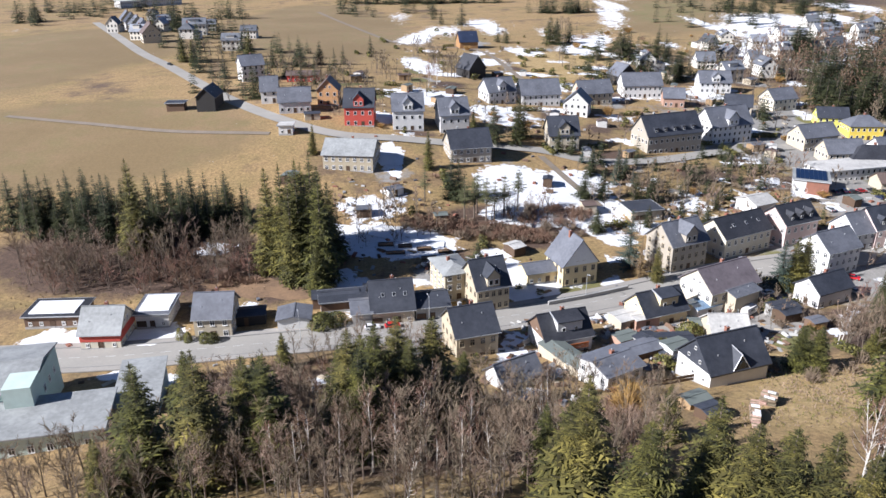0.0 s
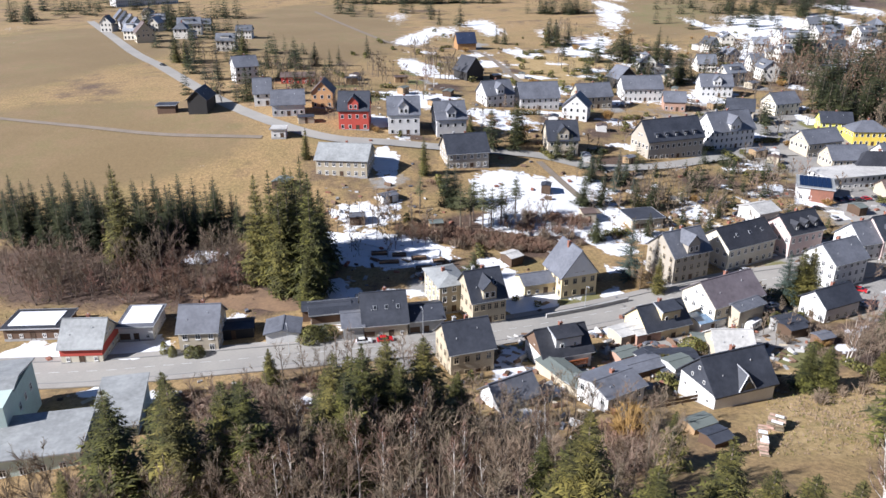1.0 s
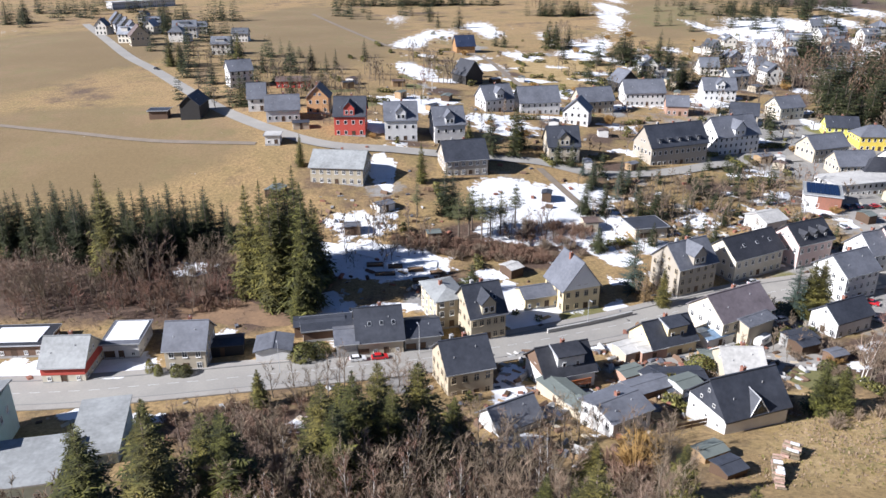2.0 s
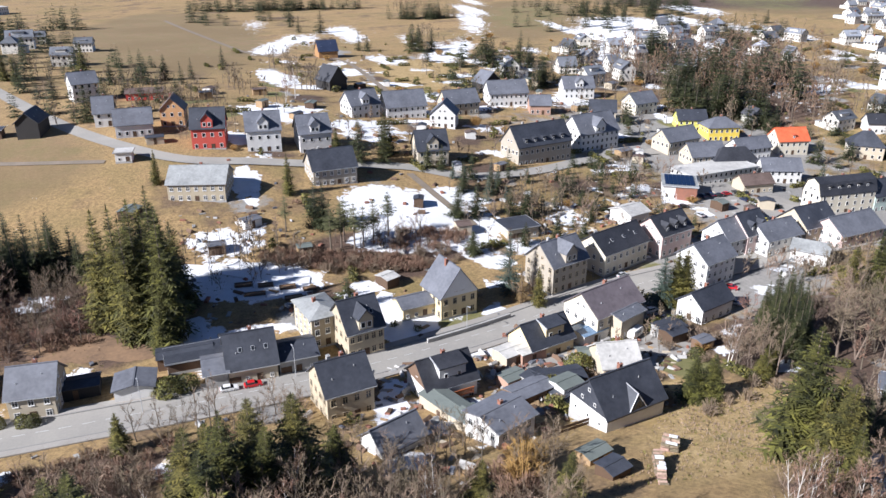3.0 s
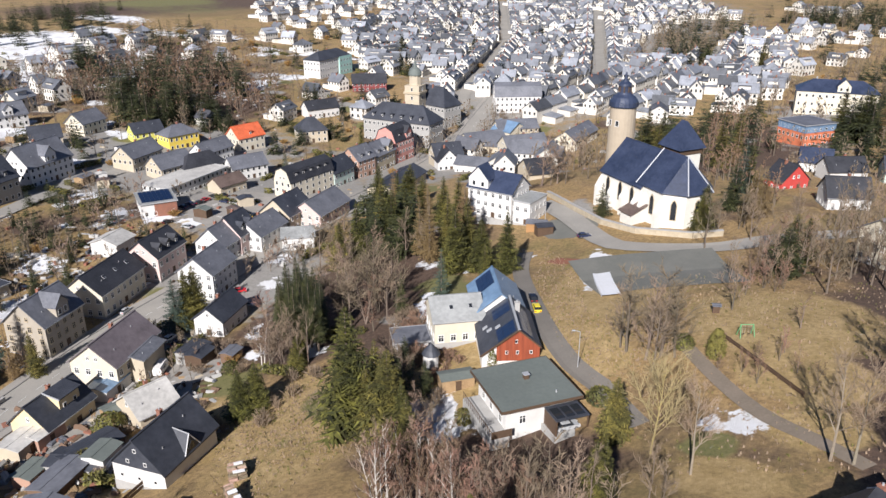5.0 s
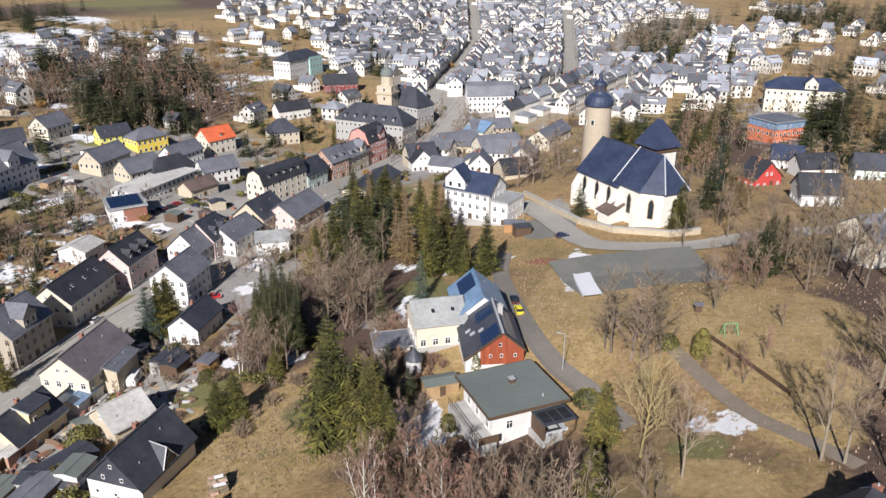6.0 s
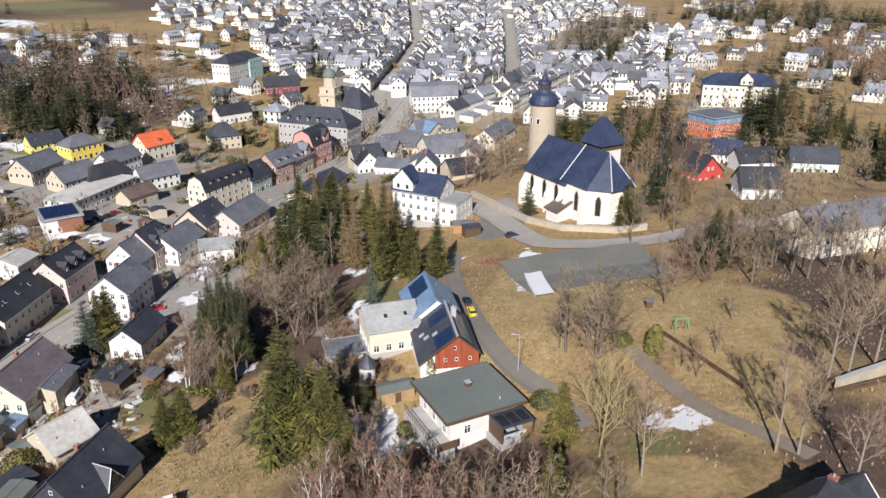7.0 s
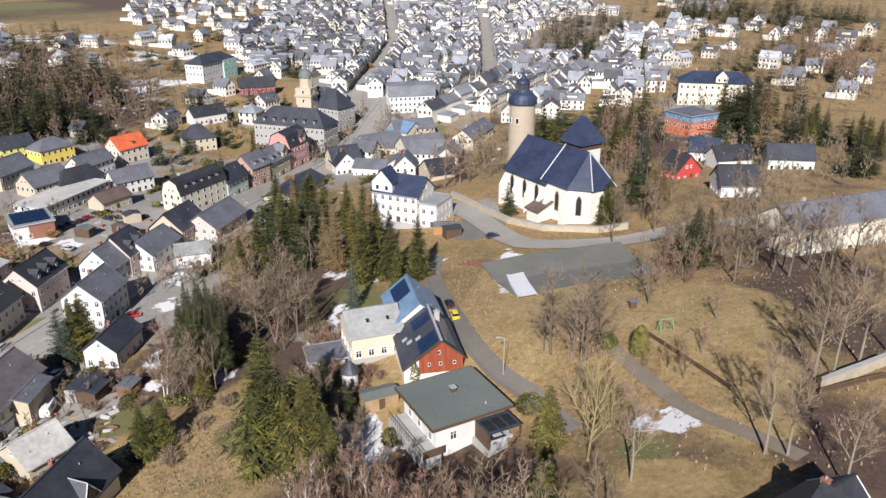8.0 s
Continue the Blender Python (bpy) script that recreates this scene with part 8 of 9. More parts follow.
grove("birch", 7, 49.1, 61.2, 5.0, 2.0, -69, 10, 13, 363)
grove("beech", 8, 49.5, 62.9, 5.1, 2.6, -69, 9, 12, 364)
grove("fruit", 24, 53.2, 144.8, 14.0, 12.9, -51, 3, 5, 365)
grove("fruit", 16, 62.3, 127.0, 6.5, 9.1, -63, 3, 5, 366)
tree("hedge", 43.9, 118.3, 3, 1.4)
tree("hedge", 37.3, 111.7, 2.5, 1.5)
tree("thuja", -47.4, 119.4, 2.6, 1)
tree("thuja", -45.7, 118.5, 2.2, 1.2)
tree("hedge", -42.5, 118.2, 2, 1)
tree("hedge", -41.1, 118.1, 2, 1)
tree("hedge", -22.3, 122.5, 3, 1.3)
tree("hedge", -19.7, 123.8, 2.6, 1.3)
tree("thuja", -24.5, 122.6, 2.2, 1.4)
grove("beech", 5, 127.6, 28.4, 6.8, 15.3, -61, 11, 15, 385)
# spruces added, mostly hidden behind the tall pair, to shade the strip beyond
tree("spruce", 61.0, 79.9, 12, 1.1)
tree("spruce", 60.4, 77.5, 11, 1.1)
tree("spruce", 58.5, 79.0, 9, 1.2)
tree("spruce", 58.5, 73.1, 9, 1.1)
tree("beech", 67.9, 83.6, 11, 1.1)
tree("beech", 66.4, 80.2, 9, 1.1)
tree("beech", 60.1, 72.2, 8, 1.1)
tree("beech", 60.4, 71.0, 7, 1.2)
tree("hedge", 66.1, 69.7, 2, 1)
tree("ash", 71.9, 28.2, 12)
tree("beech", 58.8, 42.2, 7)
tree("beech", 55.9, 39.8, 7)
tree("bare", 85.0, 113.0, 11, 1.2)
tree("bare", 86.4, 107.0, 11.5, 1.25)
tree("bare", 88.6, 104.2, 10.5, 1.2)
tree("bare", 92.0, 105.0, 11, 1.2)
tree("bare", 94.4, 112.0, 11.5, 1.2)
tree("bare", 89.5, 115.5, 11, 1.25)
tree("russet", 84.0, 103.0, 8, 1.2)
# conifers added where the gully is only in shade, to darken its slope
tree("woodspruce", 66.5, 81.5, 8, 1)
tree("woodspruce", 69.6, 82.7, 8, 1)
tree("woodspruce", 90.0, 102.0, 9, 1)
tree("woodspruce", 67.8, 77.5, 6, 1.2)
grove("ash", 12, 15.9, 67.0, 10.0, 3.5, -6, 8, 11, 411)
grove("ash", 6, -14.0, 72.0, 8.1, 3.7, -9, 9, 12, 412)
tree("larch", 26.7, 50.1, 11, 1.2)
tree("larch", 19.1, 50.7, 10, 1.1)
tree("midspruce", 216.6, 250.2, 10, 1.2)
tree("midspruce", 198.0, 237.5, 9, 1.2)
tree("midspruce", 391.4, 315.0, 12)
tree("midspruce", 492.1, 328.6, 12)
tree("midspruce", 556.3, 174.4, 13)
tree("midspruce", 521.4, 194.8, 13)
tree("midspruce", 510.9, 88.0, 13)
tree("midspruce", 455.5, 123.9, 12)
tree("hedge", 90.1, 52.0, 2, 1.2)
tree("hedge", 76.6, 56.5, 2, 1.5)
grove("midspruce", 9, -62.7, 293.1, 21.8, 45.7, 2, 9, 12, 425)
tree("hedge", 63.3, 131.3, 2.5, 1.3)
tree("hedge", 53.0, 124.1, 2.5, 1.3)
tree("hedge", 64.5, 117.2, 2, 1.3)
# ---- the far town: rows of houses, built from a few patterns ----
PATTERNS = []
for i, (w, d, h, k, pt) in enumerate(((7.4, 6.2, 4.3, "p", 43), (6.2, 7.4, 4.3, "g", 43), (8.6, 6.8, 5.0, "p", 38), (7.8, 6.4, 3.6, "p", 45), (9.4, 6.8, 5.4, "p", 40), (7, 7, 4.7, "h", 38), (6.2, 7.8, 4.8, "g", 45), (11.5, 6.8, 5.8, "p", 38))):
    label = ("pale plastered town house with a dark gabled slate roof", "pale plastered town house with a dark mansard roof", "pale plastered town house with a dark hipped roof")[0 if k in "pg" else 1 if k == "m" else 2]
    ob = house(700 + i * 30, -900, 0, w, d, h, k, pt, TOWNWALL, TOWNROOF, label, "house", "house", "town houses", deep=False, plinth=False, chimneys=1, dormers=2 if k == "m" else 0, door=False, sink=4.0, floors=2)
    PATTERNS.append((ob, w, d))
del TAKEN[-8:]
FAR_SWAP = {"town_plaster": FARWALL, "town_slate": FARROOF}
FAR_PATTERNS = []
PLAIN_WINDOW = Build().box(-0.42, -0.03, 0, 0.42, 0.02, 1.15).mesh("window", PANE)
for ob, w, d in PATTERNS:
    own = []
    for o in ob.children_recursive:
        if o.name.startswith("flue"):
            continue
        me = PLAIN_WINDOW if o.name.startswith("window") else o.data
        if me.materials[0].name in FAR_SWAP:
            me = me.copy()
            me.materials[0] = FAR_SWAP[me.materials[0].name]
        m = o.matrix_basis.copy()
        if o.parent is not ob:
            m = o.parent.matrix_basis @ m
        own.append((me, m))
    # a low yard wing and a broad dormer, as most of the old houses have
    k = len(FAR_PATTERNS)
    wing = Build().box(-w * 0.5, d * 0.5, -3, w * (0.5, 0.1, 0.3)[k % 3], d * 0.5 + (4, 6, 3)[k % 3], 2.6)
    own.append((wing.mesh("yard_wing", FARWALL), Matrix()))
    lid = Build().prism([(d * 0.5, 3.2), (d * 0.5 + (4, 6, 3)[k % 3] + 0.3, 2.5), (d * 0.5 + (4, 6, 3)[k % 3] + 0.3, 2.7), (d * 0.5, 3.4)], -w * 0.5 - 0.2, w * (0.5, 0.1, 0.3)[k % 3] + 0.2)
    own.append((lid.mesh("yard_roof", FARROOF), Matrix()))
    if k in (0, 2, 4, 7):
        h_top = 7.0 if k != 7 else 7.9
        own.append((Build().box(-w * 0.25, -d * 0.36, 3.3, w * 0.2, 0, h_top).mesh("dormer", FARWALL), Matrix()))
        own.append((Build().box(-w * 0.28, -d * 0.4, h_top, w * 0.23, 0.2, h_top + 0.15).mesh("dormer_roof", FARROOF), Matrix()))
    FAR_PATTERNS.append(own)
TOWN_RND = random.Random(11)
TOWN, FAR_TOWN = [], []


def inside(x, y, poly):
    hit = False
    for (ax, ay), (bx, by) in zip(poly, poly[1:] + poly[:1]):
        if (ay > y) != (by > y) and x < ax + (bx - ax) * (y - ay) / (by - ay):
            hit = not hit
    return hit


def town(poly, step_a, step_b, turn, fill):
    """Plants house patterns on an uneven lattice of streets within an outline; the far ones join one mass."""
    c, s = math.cos(radians(turn)), math.sin(radians(turn))
    us = [c * x + s * y for x, y in poly]
    vs = [c * y - s * x for x, y in poly]
    j = 0
    v0 = min(vs)
    while v0 < max(vs):
        u0 = min(us)
        while u0 < max(us):
            u, v = u0 + TOWN_RND.uniform(-3.5, 3.5), v0 + TOWN_RND.uniform(-3, 3)
            px, py = c * u - s * v, s * u + c * v
            pick = TOWN_RND.randrange(len(PATTERNS))
            ob, w, d = PATTERNS[pick]
            r, swing = TOWN_RND.random(), TOWN_RND.uniform(-13, 13) + (0 if TOWN_RND.random() < 0.74 else -90)
            u0 += step_a
            if r > fill or not inside(px, py, poly) or not free(px, py, max(w, d) * 0.42):
                continue
            m = pose(px, py, ground(px, py) - 0.1, 0, 0, turn + swing) @ Matrix.Diagonal((TOWN_RND.uniform(0.85, 1.2), TOWN_RND.uniform(0.85, 1.1), TOWN_RND.uniform(0.8, 1.15), 1))
            TAKEN.append((px, py, max(w, d) * 0.45))
            if math.hypot(px, py) < 330 and len(TOWN) < 90:
                TOWN.append(copy_thing(ob, m))
            else:
                FAR_TOWN.extend((me, m @ k) for me, k in FAR_PATTERNS[pick])
        v0 += step_b if j % 2 else step_b * 0.72
        j += 1


def street_rows(line, off, gap, skip):
    """Houses shoulder to shoulder along both sides of a town street."""
    for (ax, ay), (bx, by) in zip(line, line[1:]):
        ln, turn = math.hypot(bx - ax, by - ay), math.degrees(math.atan2(by - ay, bx - ax))
        for side in (-1, 1):
            at = gap
            while at < ln:
                pick = TOWN_RND.choice((0, 2, 3, 4, 7, 1))
                w, d = PATTERNS[pick][1:]
                u = (bx - ax) / ln, (by - ay) / ln
                px, py = ax + u[0] * at - u[1] * side * (off + d / 2), ay + u[1] * at + u[0] * side * (off + d / 2)
                at += w + TOWN_RND.choice((0.3, 0.6, 3.0))
                if TOWN_RND.random() < skip or not free(px, py, w * 0.3):
                    continue
                m = pose(px, py, ground(px, py) - 0.1, 0, 0, turn + (0 if side > 0 else 180)) @ Matrix.Diagonal((1, 1, TOWN_RND.uniform(0.85, 1.2), 1))
                TAKEN.append((px, py, w * 0.4))
                FAR_TOWN.extend((me, m @ k) for me, k in FAR_PATTERNS[pick])


WOODS = len(TAKEN)
TAKEN.extend(((452, 206, 22), (488, 220, 24), (530, 233, 28), (585, 228, 34), (640, 150, 50)))
for run in TOWN_STREETS:
    for (ax, ay), (bx, by) in zip(run, run[1:]):
        n = int(math.hypot(bx - ax, by - ay) / 4)
        TAKEN.extend((ax + (bx - ax) * k / n, ay + (by - ay) * k / n, 3.0) for k in range(n))
for run in TOWN_STREETS:
    street_rows(run, 4.8, 5, 0.06)
town([(321.8, 293.9), (269.1, 222.1), (275.6, 183.3), (277.0, 157.8), (296.3, 139.1), (315.7, 121.9), (361.8, 115.8), (541.2, 168.7), (743.7, 320.4), (631.8, 550.4), (388.2, 427.9), (299.7, 329.3)], 10.2, 12.6, 17, 0.92)
town([(293.0, 360.2), (407.5, 447.5), (626.0, 560.3), (541.7, 704.7), (329.0, 467.6)], 17, 22, 12, 0.5)
town([(418.1, 102.4), (330.3, 28.1), (590.2, 39.7), (629.5, 102.6)], 22, 26, -5, 0.65)
town([(375.5, 122.2), (436.8, 106.3), (672.4, 108.6), (792.5, 239.0)], 18, 22, -10, 0.7)
town([(120.5, 243.1), (144.9, 247.2), (193.2, 249.8), (215.7, 234.5), (248.7, 252.2), (217.1, 276.0), (172.7, 279.9), (145.3, 286.6)], 17, 19, 8, 0.5)
town([(108.4, 391.7), (234.8, 458.6), (347.9, 482.4), (252.5, 355.8), (196.4, 388.2), (103.4, 301.4)], 26, 28, 10, 0.45)
town([(55.4, 292.9), (103.2, 283.5), (155.0, 305.5), (233.0, 458.4), (137.7, 440.7), (69.1, 360.6)], 24, 26, 10, 0.48)
town([(-159.2, 366.2), (-140.8, 397.9), (-87.5, 333.9), (-45.4, 280.5), (-56.9, 355.8), (-114.7, 442.7), (-199.6, 581.7), (-269.0, 639.4)], 26, 28, 8, 0.6)
town([(-89.0, 304.2), (-60.4, 246.8), (-41.1, 229.2), (-45.4, 280.5), (-72.3, 319.5)], 28, 26, 10, 0.7)
town([(118.7, 344.5), (186.8, 320.7), (284.1, 503.4), (183.1, 490.8)], 26, 26, 10, 0.38)
town([(243.1, 226.0), (261.1, 219.2), (268.5, 179.2), (169.0, 121.2), (173.8, 142.4), (184.1, 168.8)], 11, 13, 17, 0.8)
town([(212.4, 280.6), (244.6, 271.3), (363.3, 294.9), (439.7, 391.4), (328.2, 357.7), (269.4, 333.9)], 17, 19, 12, 0.55)
for ob, w, d in PATTERNS:
    for o in (*ob.children_recursive, ob):
        bpy.data.objects.remove(o)
del TAKEN[WOODS:WOODS + 5]
merged("distant_town_houses", FAR_TOWN, "dense rows of pale distant town houses with slate roofs")

# ---- cars ----
car(-9.3, 122.6, 12, "red", "red car parked at the kerb of the street")
car(-13.0, 121.9, 12, "white", "white car parked at the kerb of the street")
car(96.3, 78.4, 42, "yellow", "bright yellow car parked on the drive", None, 1.0)
car(100.7, 81.9, 42, "black", "black car parked on the drive", None, 1.0)
car(136.6, 92.5, -35, "navy", "dark blue car parked below the church")
car(226.4, 195.2, 18, "red", "red car driving along the town street")
car(67.3, 156.1, 25, "silver", "silver car parked beside the cream house")
car(-114.0, 322.1, -40, "black", "dark car on the country road")
car(66.2, 135.9, 20, "navy", "dark blue car parked in the yard behind the cream house")
car(66.4, 138.9, 20, "white", "white car parked in the yard behind the cream house")
car(56.2, 130.3, 55, "white", "white van parked in the paved yard", None, 1.2)
car(86.9, 145.2, -40, "red", "red car parked below the white house")
car(83.5, 137.9, -50, "silver", "silver car parked below the white house")
lot = random.Random(3)
for i, (cx, cy) in enumerate(((118.2, 203.0), (122.0, 204.6), (119.0, 190.5), (112.4, 182.2), (109.7, 181.8), (116.9, 182.2), (119.2, 182.0), (103.8, 179.6), (129.8, 184.2), (100.1, 193.3), (121.0, 198.2), (122.2, 195.2), (113.3, 195.1), (109.7, 201.2), (112.6, 202.2), (115.4, 201.8), (124.4, 203.6), (101.6, 186.9))):
    car(cx, cy, (100 if i % 3 else 10) + lot.uniform(-5, 5), ("red", "black", "red", "red", "white", "yellow", "black", "white", "black", "black", "navy", "silver", "white", "navy", "navy", "black", "black", "silver")[i], "car parked in rows on the town car park", None, 1.0)

# ---- gardens, fences, walls and sheds ----
low_wall(((159.7, 115.8), (151.4, 103.4), (145.4, 93.2), (143.0, 84.1), (144.8, 72.5), (149.0, 68.0)), 1.2, 0.6, SANDSTONE, "sandstone churchyard wall below the church")
low_wall(((86.4, 26.7), (89.5, 25.0), (93.0, 23.0), (96.8, 21.0)), 1.3, 0.5, SANDSTONE, "sunlit sandstone retaining wall in the park")
low_wall(((20.8, 133.6), (28.8, 137.1), (38.4, 141.8)), 0.8, 0.35, CONCRETE, "low concrete garden wall along the street")
fence(95.3, 49.4, 89.3, 42.7, 0.75)
fence(89.3, 42.7, 82.8, 35.5, 0.75)
fence(84.9, 26.8, 92.8, 20.8, 1.0)
fence(30.2, 94.6, 43.3, 99.9, 1.4, None, "dark hedge-like timber fence beside the white gable house")
street_lamp(82.0, 62.8, 120)
street_lamp(143.0, 106.0, 200)
street_lamp(28.8, 137.1, 290)
street_lamp(-2.6, 124.7, 110)
street_lamp(-25.4, 117.8, 110)
woodpile(44.3, 86.9, 60, 3.0, 2.2, 1.7, "stack of split firewood on the meadow")
woodpile(39.7, 80.5, 72, 6.5, 1.6, 1.2, "long low stack of cut logs on the meadow")
for i, (px, py, rr, ww, dd, hh) in enumerate(((34.2, 86.9, 25, 3.6, 2.4, 2.0), (34.7, 82.2, 25, 3.0, 2.8, 1.9), (103.0, 52.6, -60, 0.9, 0.8, 1.3), (72.2, 75.7, -35, 4.5, 2.4, 2.2), (136.0, 102.0, -40, 3.5, 2.5, 2.4), (-19.1, 172.0, 10, 3.5, 3, 2.2), (-0.6, 170.9, 10, 3, 2.5, 2.0), (64.6, 126.1, 20, 4, 3.4, 2.3), (67.7, 121.3, 20, 3, 2.4, 2.0), (46.8, 121.3, 0, 4, 3, 2.4))):
    shed(px, py, rr, ww, dd, hh, (PALEWOOD, DARKWOOD, WALLS["brown"])[i % 3], ROOFS[("felt", "dark", "slate")[i % 3]], ("small pale timber garden shed with a felt roof", "small dark timber garden hut", "small brown timber garden shed")[i % 3])
for bx, by, br, bw, bd in ((-13.0, 158.6, 6, 3.4, 1.5), (-8.6, 158.2, 6, 3.0, 1.4), (-4.2, 157.2, 8, 3.2, 1.6), (0.2, 156.4, 10, 2.6, 1.4), (-10.6, 155.0, 6, 4.2, 1.2), (-3.0, 153.2, 10, 3.4, 1.3)):
    bed = thing("raised_bed", bx, by, ground(bx, by), br, "low timber-edged vegetable bed with snow on its soil", "garden bed", "beds in the snowy gardens")
    part("soil", Build().box(-bw / 2 + 0.1, -bd / 2 + 0.1, -0.2, bw / 2 - 0.1, bd / 2 - 0.1, 0.24), BANK, bed)
    for sg in (-1, 1):
        part("board", Build().box(-bw / 2, sg * bd / 2 - 0.05, -0.2, bw / 2, sg * bd / 2 + 0.05, 0.36), DARKWOOD, bed)
        part("board", Build().box(sg * bw / 2 - 0.05, -bd / 2 + 0.05, -0.2, sg * bw / 2 + 0.05, bd / 2 - 0.05, 0.34), DARKWOOD, bed)
shed_rnd = random.Random(21)
for i in range(46):
    px, py = shed_rnd.uniform(-45, 150), shed_rnd.uniform(150, 330)
    if free(px, py, 3):
        shed(px, py, shed_rnd.uniform(0, 90), shed_rnd.uniform(2.5, 5), shed_rnd.uniform(2.2, 4), shed_rnd.uniform(1.9, 2.6), (PALEWOOD, DARKWOOD, WALLS["white"], WALLS["sand"])[i % 4], ROOFS[("felt", "dark", "pale", "brown", "slate")[i % 5]], "small allotment hut among winter gardens")
        TAKEN.append((px, py, 2))
for px, py, rr, ww, dd, hh, mm, rf, lb in (
    (50.2, 130.6, 25, 6, 4, 2.4, "white", "blue", "open carport with a bright blue sheet roof"),
    (64.8, 128.3, 20, 5, 4, 2.4, "grey", "dark", "small garage with a dark flat roof beside the yard"),
    (33.1, 110.4, 25, 7, 4, 2.4, "brown", "slate", "long low yard shed with a grey roof"),
    (34.0, 125.0, 25, 5, 4, 2.4, "sand", "pale", "low shed with a pale sheet roof"),
    (31.7, 115.7, 25, 4, 3, 2.2, "brick", "felt", "brick garden shed with a felt roof"),
    (36.8, 111.7, -60, 9, 4, 2.4, "grey", "dark", "long dark-roofed lean-to beside the white gable house"),
    (38.8, 110.1, 25, 4, 3.4, 2.8, "white", "felt", "small white outbuilding with a mossy roof"),
    (38.8, 113.6, 5, 8, 4, 2.4, "brown", "dark", "long dark-roofed yard shed"),
    (20.0, 108.2, -60, 9, 4, 2.6, "sand", "felt", "long low shed with a mossy grey roof"),
    (37.3, 124.8, 20, 5, 3, 2.4, "brick", "pale", "brick garages with a pale roof"),
    (-21.1, 133.1, 10, 9, 4, 2.2, "brown", "dark", "long flat-roofed row of sheds behind the street"),
    (-36.9, 126.2, 10, 7, 4, 2.2, "black", "dark", "dark carport beside the grey house"),
):
    shed(px, py, rr, ww, dd, hh, WALLS[mm], ROOFS[rf], lb, 10)
    TAKEN.append((px, py, 2))


def caravan(x, y, rot, label):
    """A small white touring caravan on two wheels."""
    root = thing("caravan", x, y, ground(x, y) + 0.1, rot, label, "caravan")
    root.scale = (0.75,) * 3
    b = Build().prism([(-1.0, 0.5), (1.0, 0.5), (1.05, 1.6), (0.8, 2.35), (-0.8, 2.35), (-1.05, 1.6)], -2.3, 2.3)
    part("body", b, FRAME, root)
    part("window", Build().box(-0.9, -1.08, 1.35, 0.9, -1.03, 1.9), PANE, root)
    part("towbar", Build().tube((2.2, 0, 0.55), (3.3, 0, 0.5), 0.05, 0.05, 6), TRIM, root)
    for sy in (-0.95, 0.95):
        part("wheel", CWHEEL, None, root, "", pose(0, sy, 0.33))
    return root


caravan(56.9, 130.3, 50, "white touring caravan parked in the paved yard")
caravan(58.7, 129.1, 40, "white touring caravan parked behind the cream house")
# ---- the play frame in the park ----
swing = thing("swing_frame", 96.0, 46.1, ground(96.0, 46.1), -50, "green metal swing frame on the park lawn", "swing")
swing.scale = (0.75,) * 3
GREEN = mat("green_paint", (0.10, 0.38, 0.16), None, 0.5, 5, 1, 0.2, 0)
for sx in (-1.1, 1.1):
    for sy in (-0.9, 0.9):
        part("leg", Build().tube((sx * 1.15, sy, -0.2), (sx, 0, 2.3), 0.06, 0.06, 6), GREEN, swing)
part("crossbar", Build().tube((-1.2, 0, 2.3), (1.2, 0, 2.3), 0.06, 0.06, 6), GREEN, swing)
for sx in (-0.5, 0.5):
    part("seat", Build().box(sx - 0.22, -0.1, 0.5, sx + 0.22, 0.1, 0.54), DARKWOOD, swing)
    part("chain", Build().tube((sx - 0.2, 0, 0.5), (sx - 0.2, 0, 2.3), 0.015, 0.015, 4).tube((sx + 0.2, 0, 0.5), (sx + 0.2, 0, 2.3), 0.015, 0.015, 4), TRIM, swing)


# ---- the distant trees, and garden bushes too many to count ----
far_grove("reds", 24, 12.1, 79.5, 15.1, 10.9, -6, 2, 4, 128)
far_grove("shrub", 20, 65.9, 92.1, 18.6, 8.7, -80, 1.5, 3, 131)
far_grove("shrub", 30, 21.5, 168.4, 23.2, 7.6, 5, 1.5, 3, 132)
far_grove("reds", 110, 9.0, 166.6, 19.0, 3.6, -6, 1.5, 2.6, 133)
far_grove("shrub", 50, 9.0, 166.2, 20.0, 3.8, -6, 1.2, 2.2, 435)
far_grove("reds", 40, 26.0, 175.5, 10.5, 4.5, 8, 2, 3.2, 436)
far_grove("reds", 60, -24.0, 101.5, 19.0, 7.0, 4, 1.2, 2.4, 501)
far_grove("shrub", 50, -24.0, 101.5, 19.0, 7.0, 4, 1.0, 2.2, 502)
far_grove("reds", 70, -50.0, 149.0, 16.0, 10.0, -4, 1.5, 3.0, 503)
far_grove("reds", 40, 81.0, 88.0, 5.0, 14.0, -42, 1.2, 2.6, 504)
far_grove("farspruce", 14, 262.0, 450.0, 40.0, 60.0, -40, 9, 13, 505)
far_grove("farbare", 40, 300.0, 430.0, 60.0, 50.0, -30, 6, 9, 506)
far_grove("farspruce", 16, 400.0, 400.0, 70.0, 50.0, 30, 8, 12, 507)
far_grove("farspruce", 12, -278.4, 547.7, 30.8, 78.9, -11, 10, 14, 138)
far_grove("farspruce", 14, -45.6, 634.8, 45.0, 63.6, -0, 10, 15, 139)
far_grove("farbare", 20, 65.4, 200.5, 29.5, 20.7, 9, 4, 7, 140)
far_grove("farbare", 12, -10.6, 169.4, 12.0, 10.5, 5, 4, 7, 141)
far_grove("farrusset", 36, 197.7, 314.2, 31.4, 42.4, -41, 9, 13, 142)
far_grove("farbare", 50, 202.7, 303.1, 31.3, 53.5, -41, 8, 11, 143)
far_grove("farbare", 60, 415.7, 208.4, 36.6, 116.4, -71, 7, 10, 144)
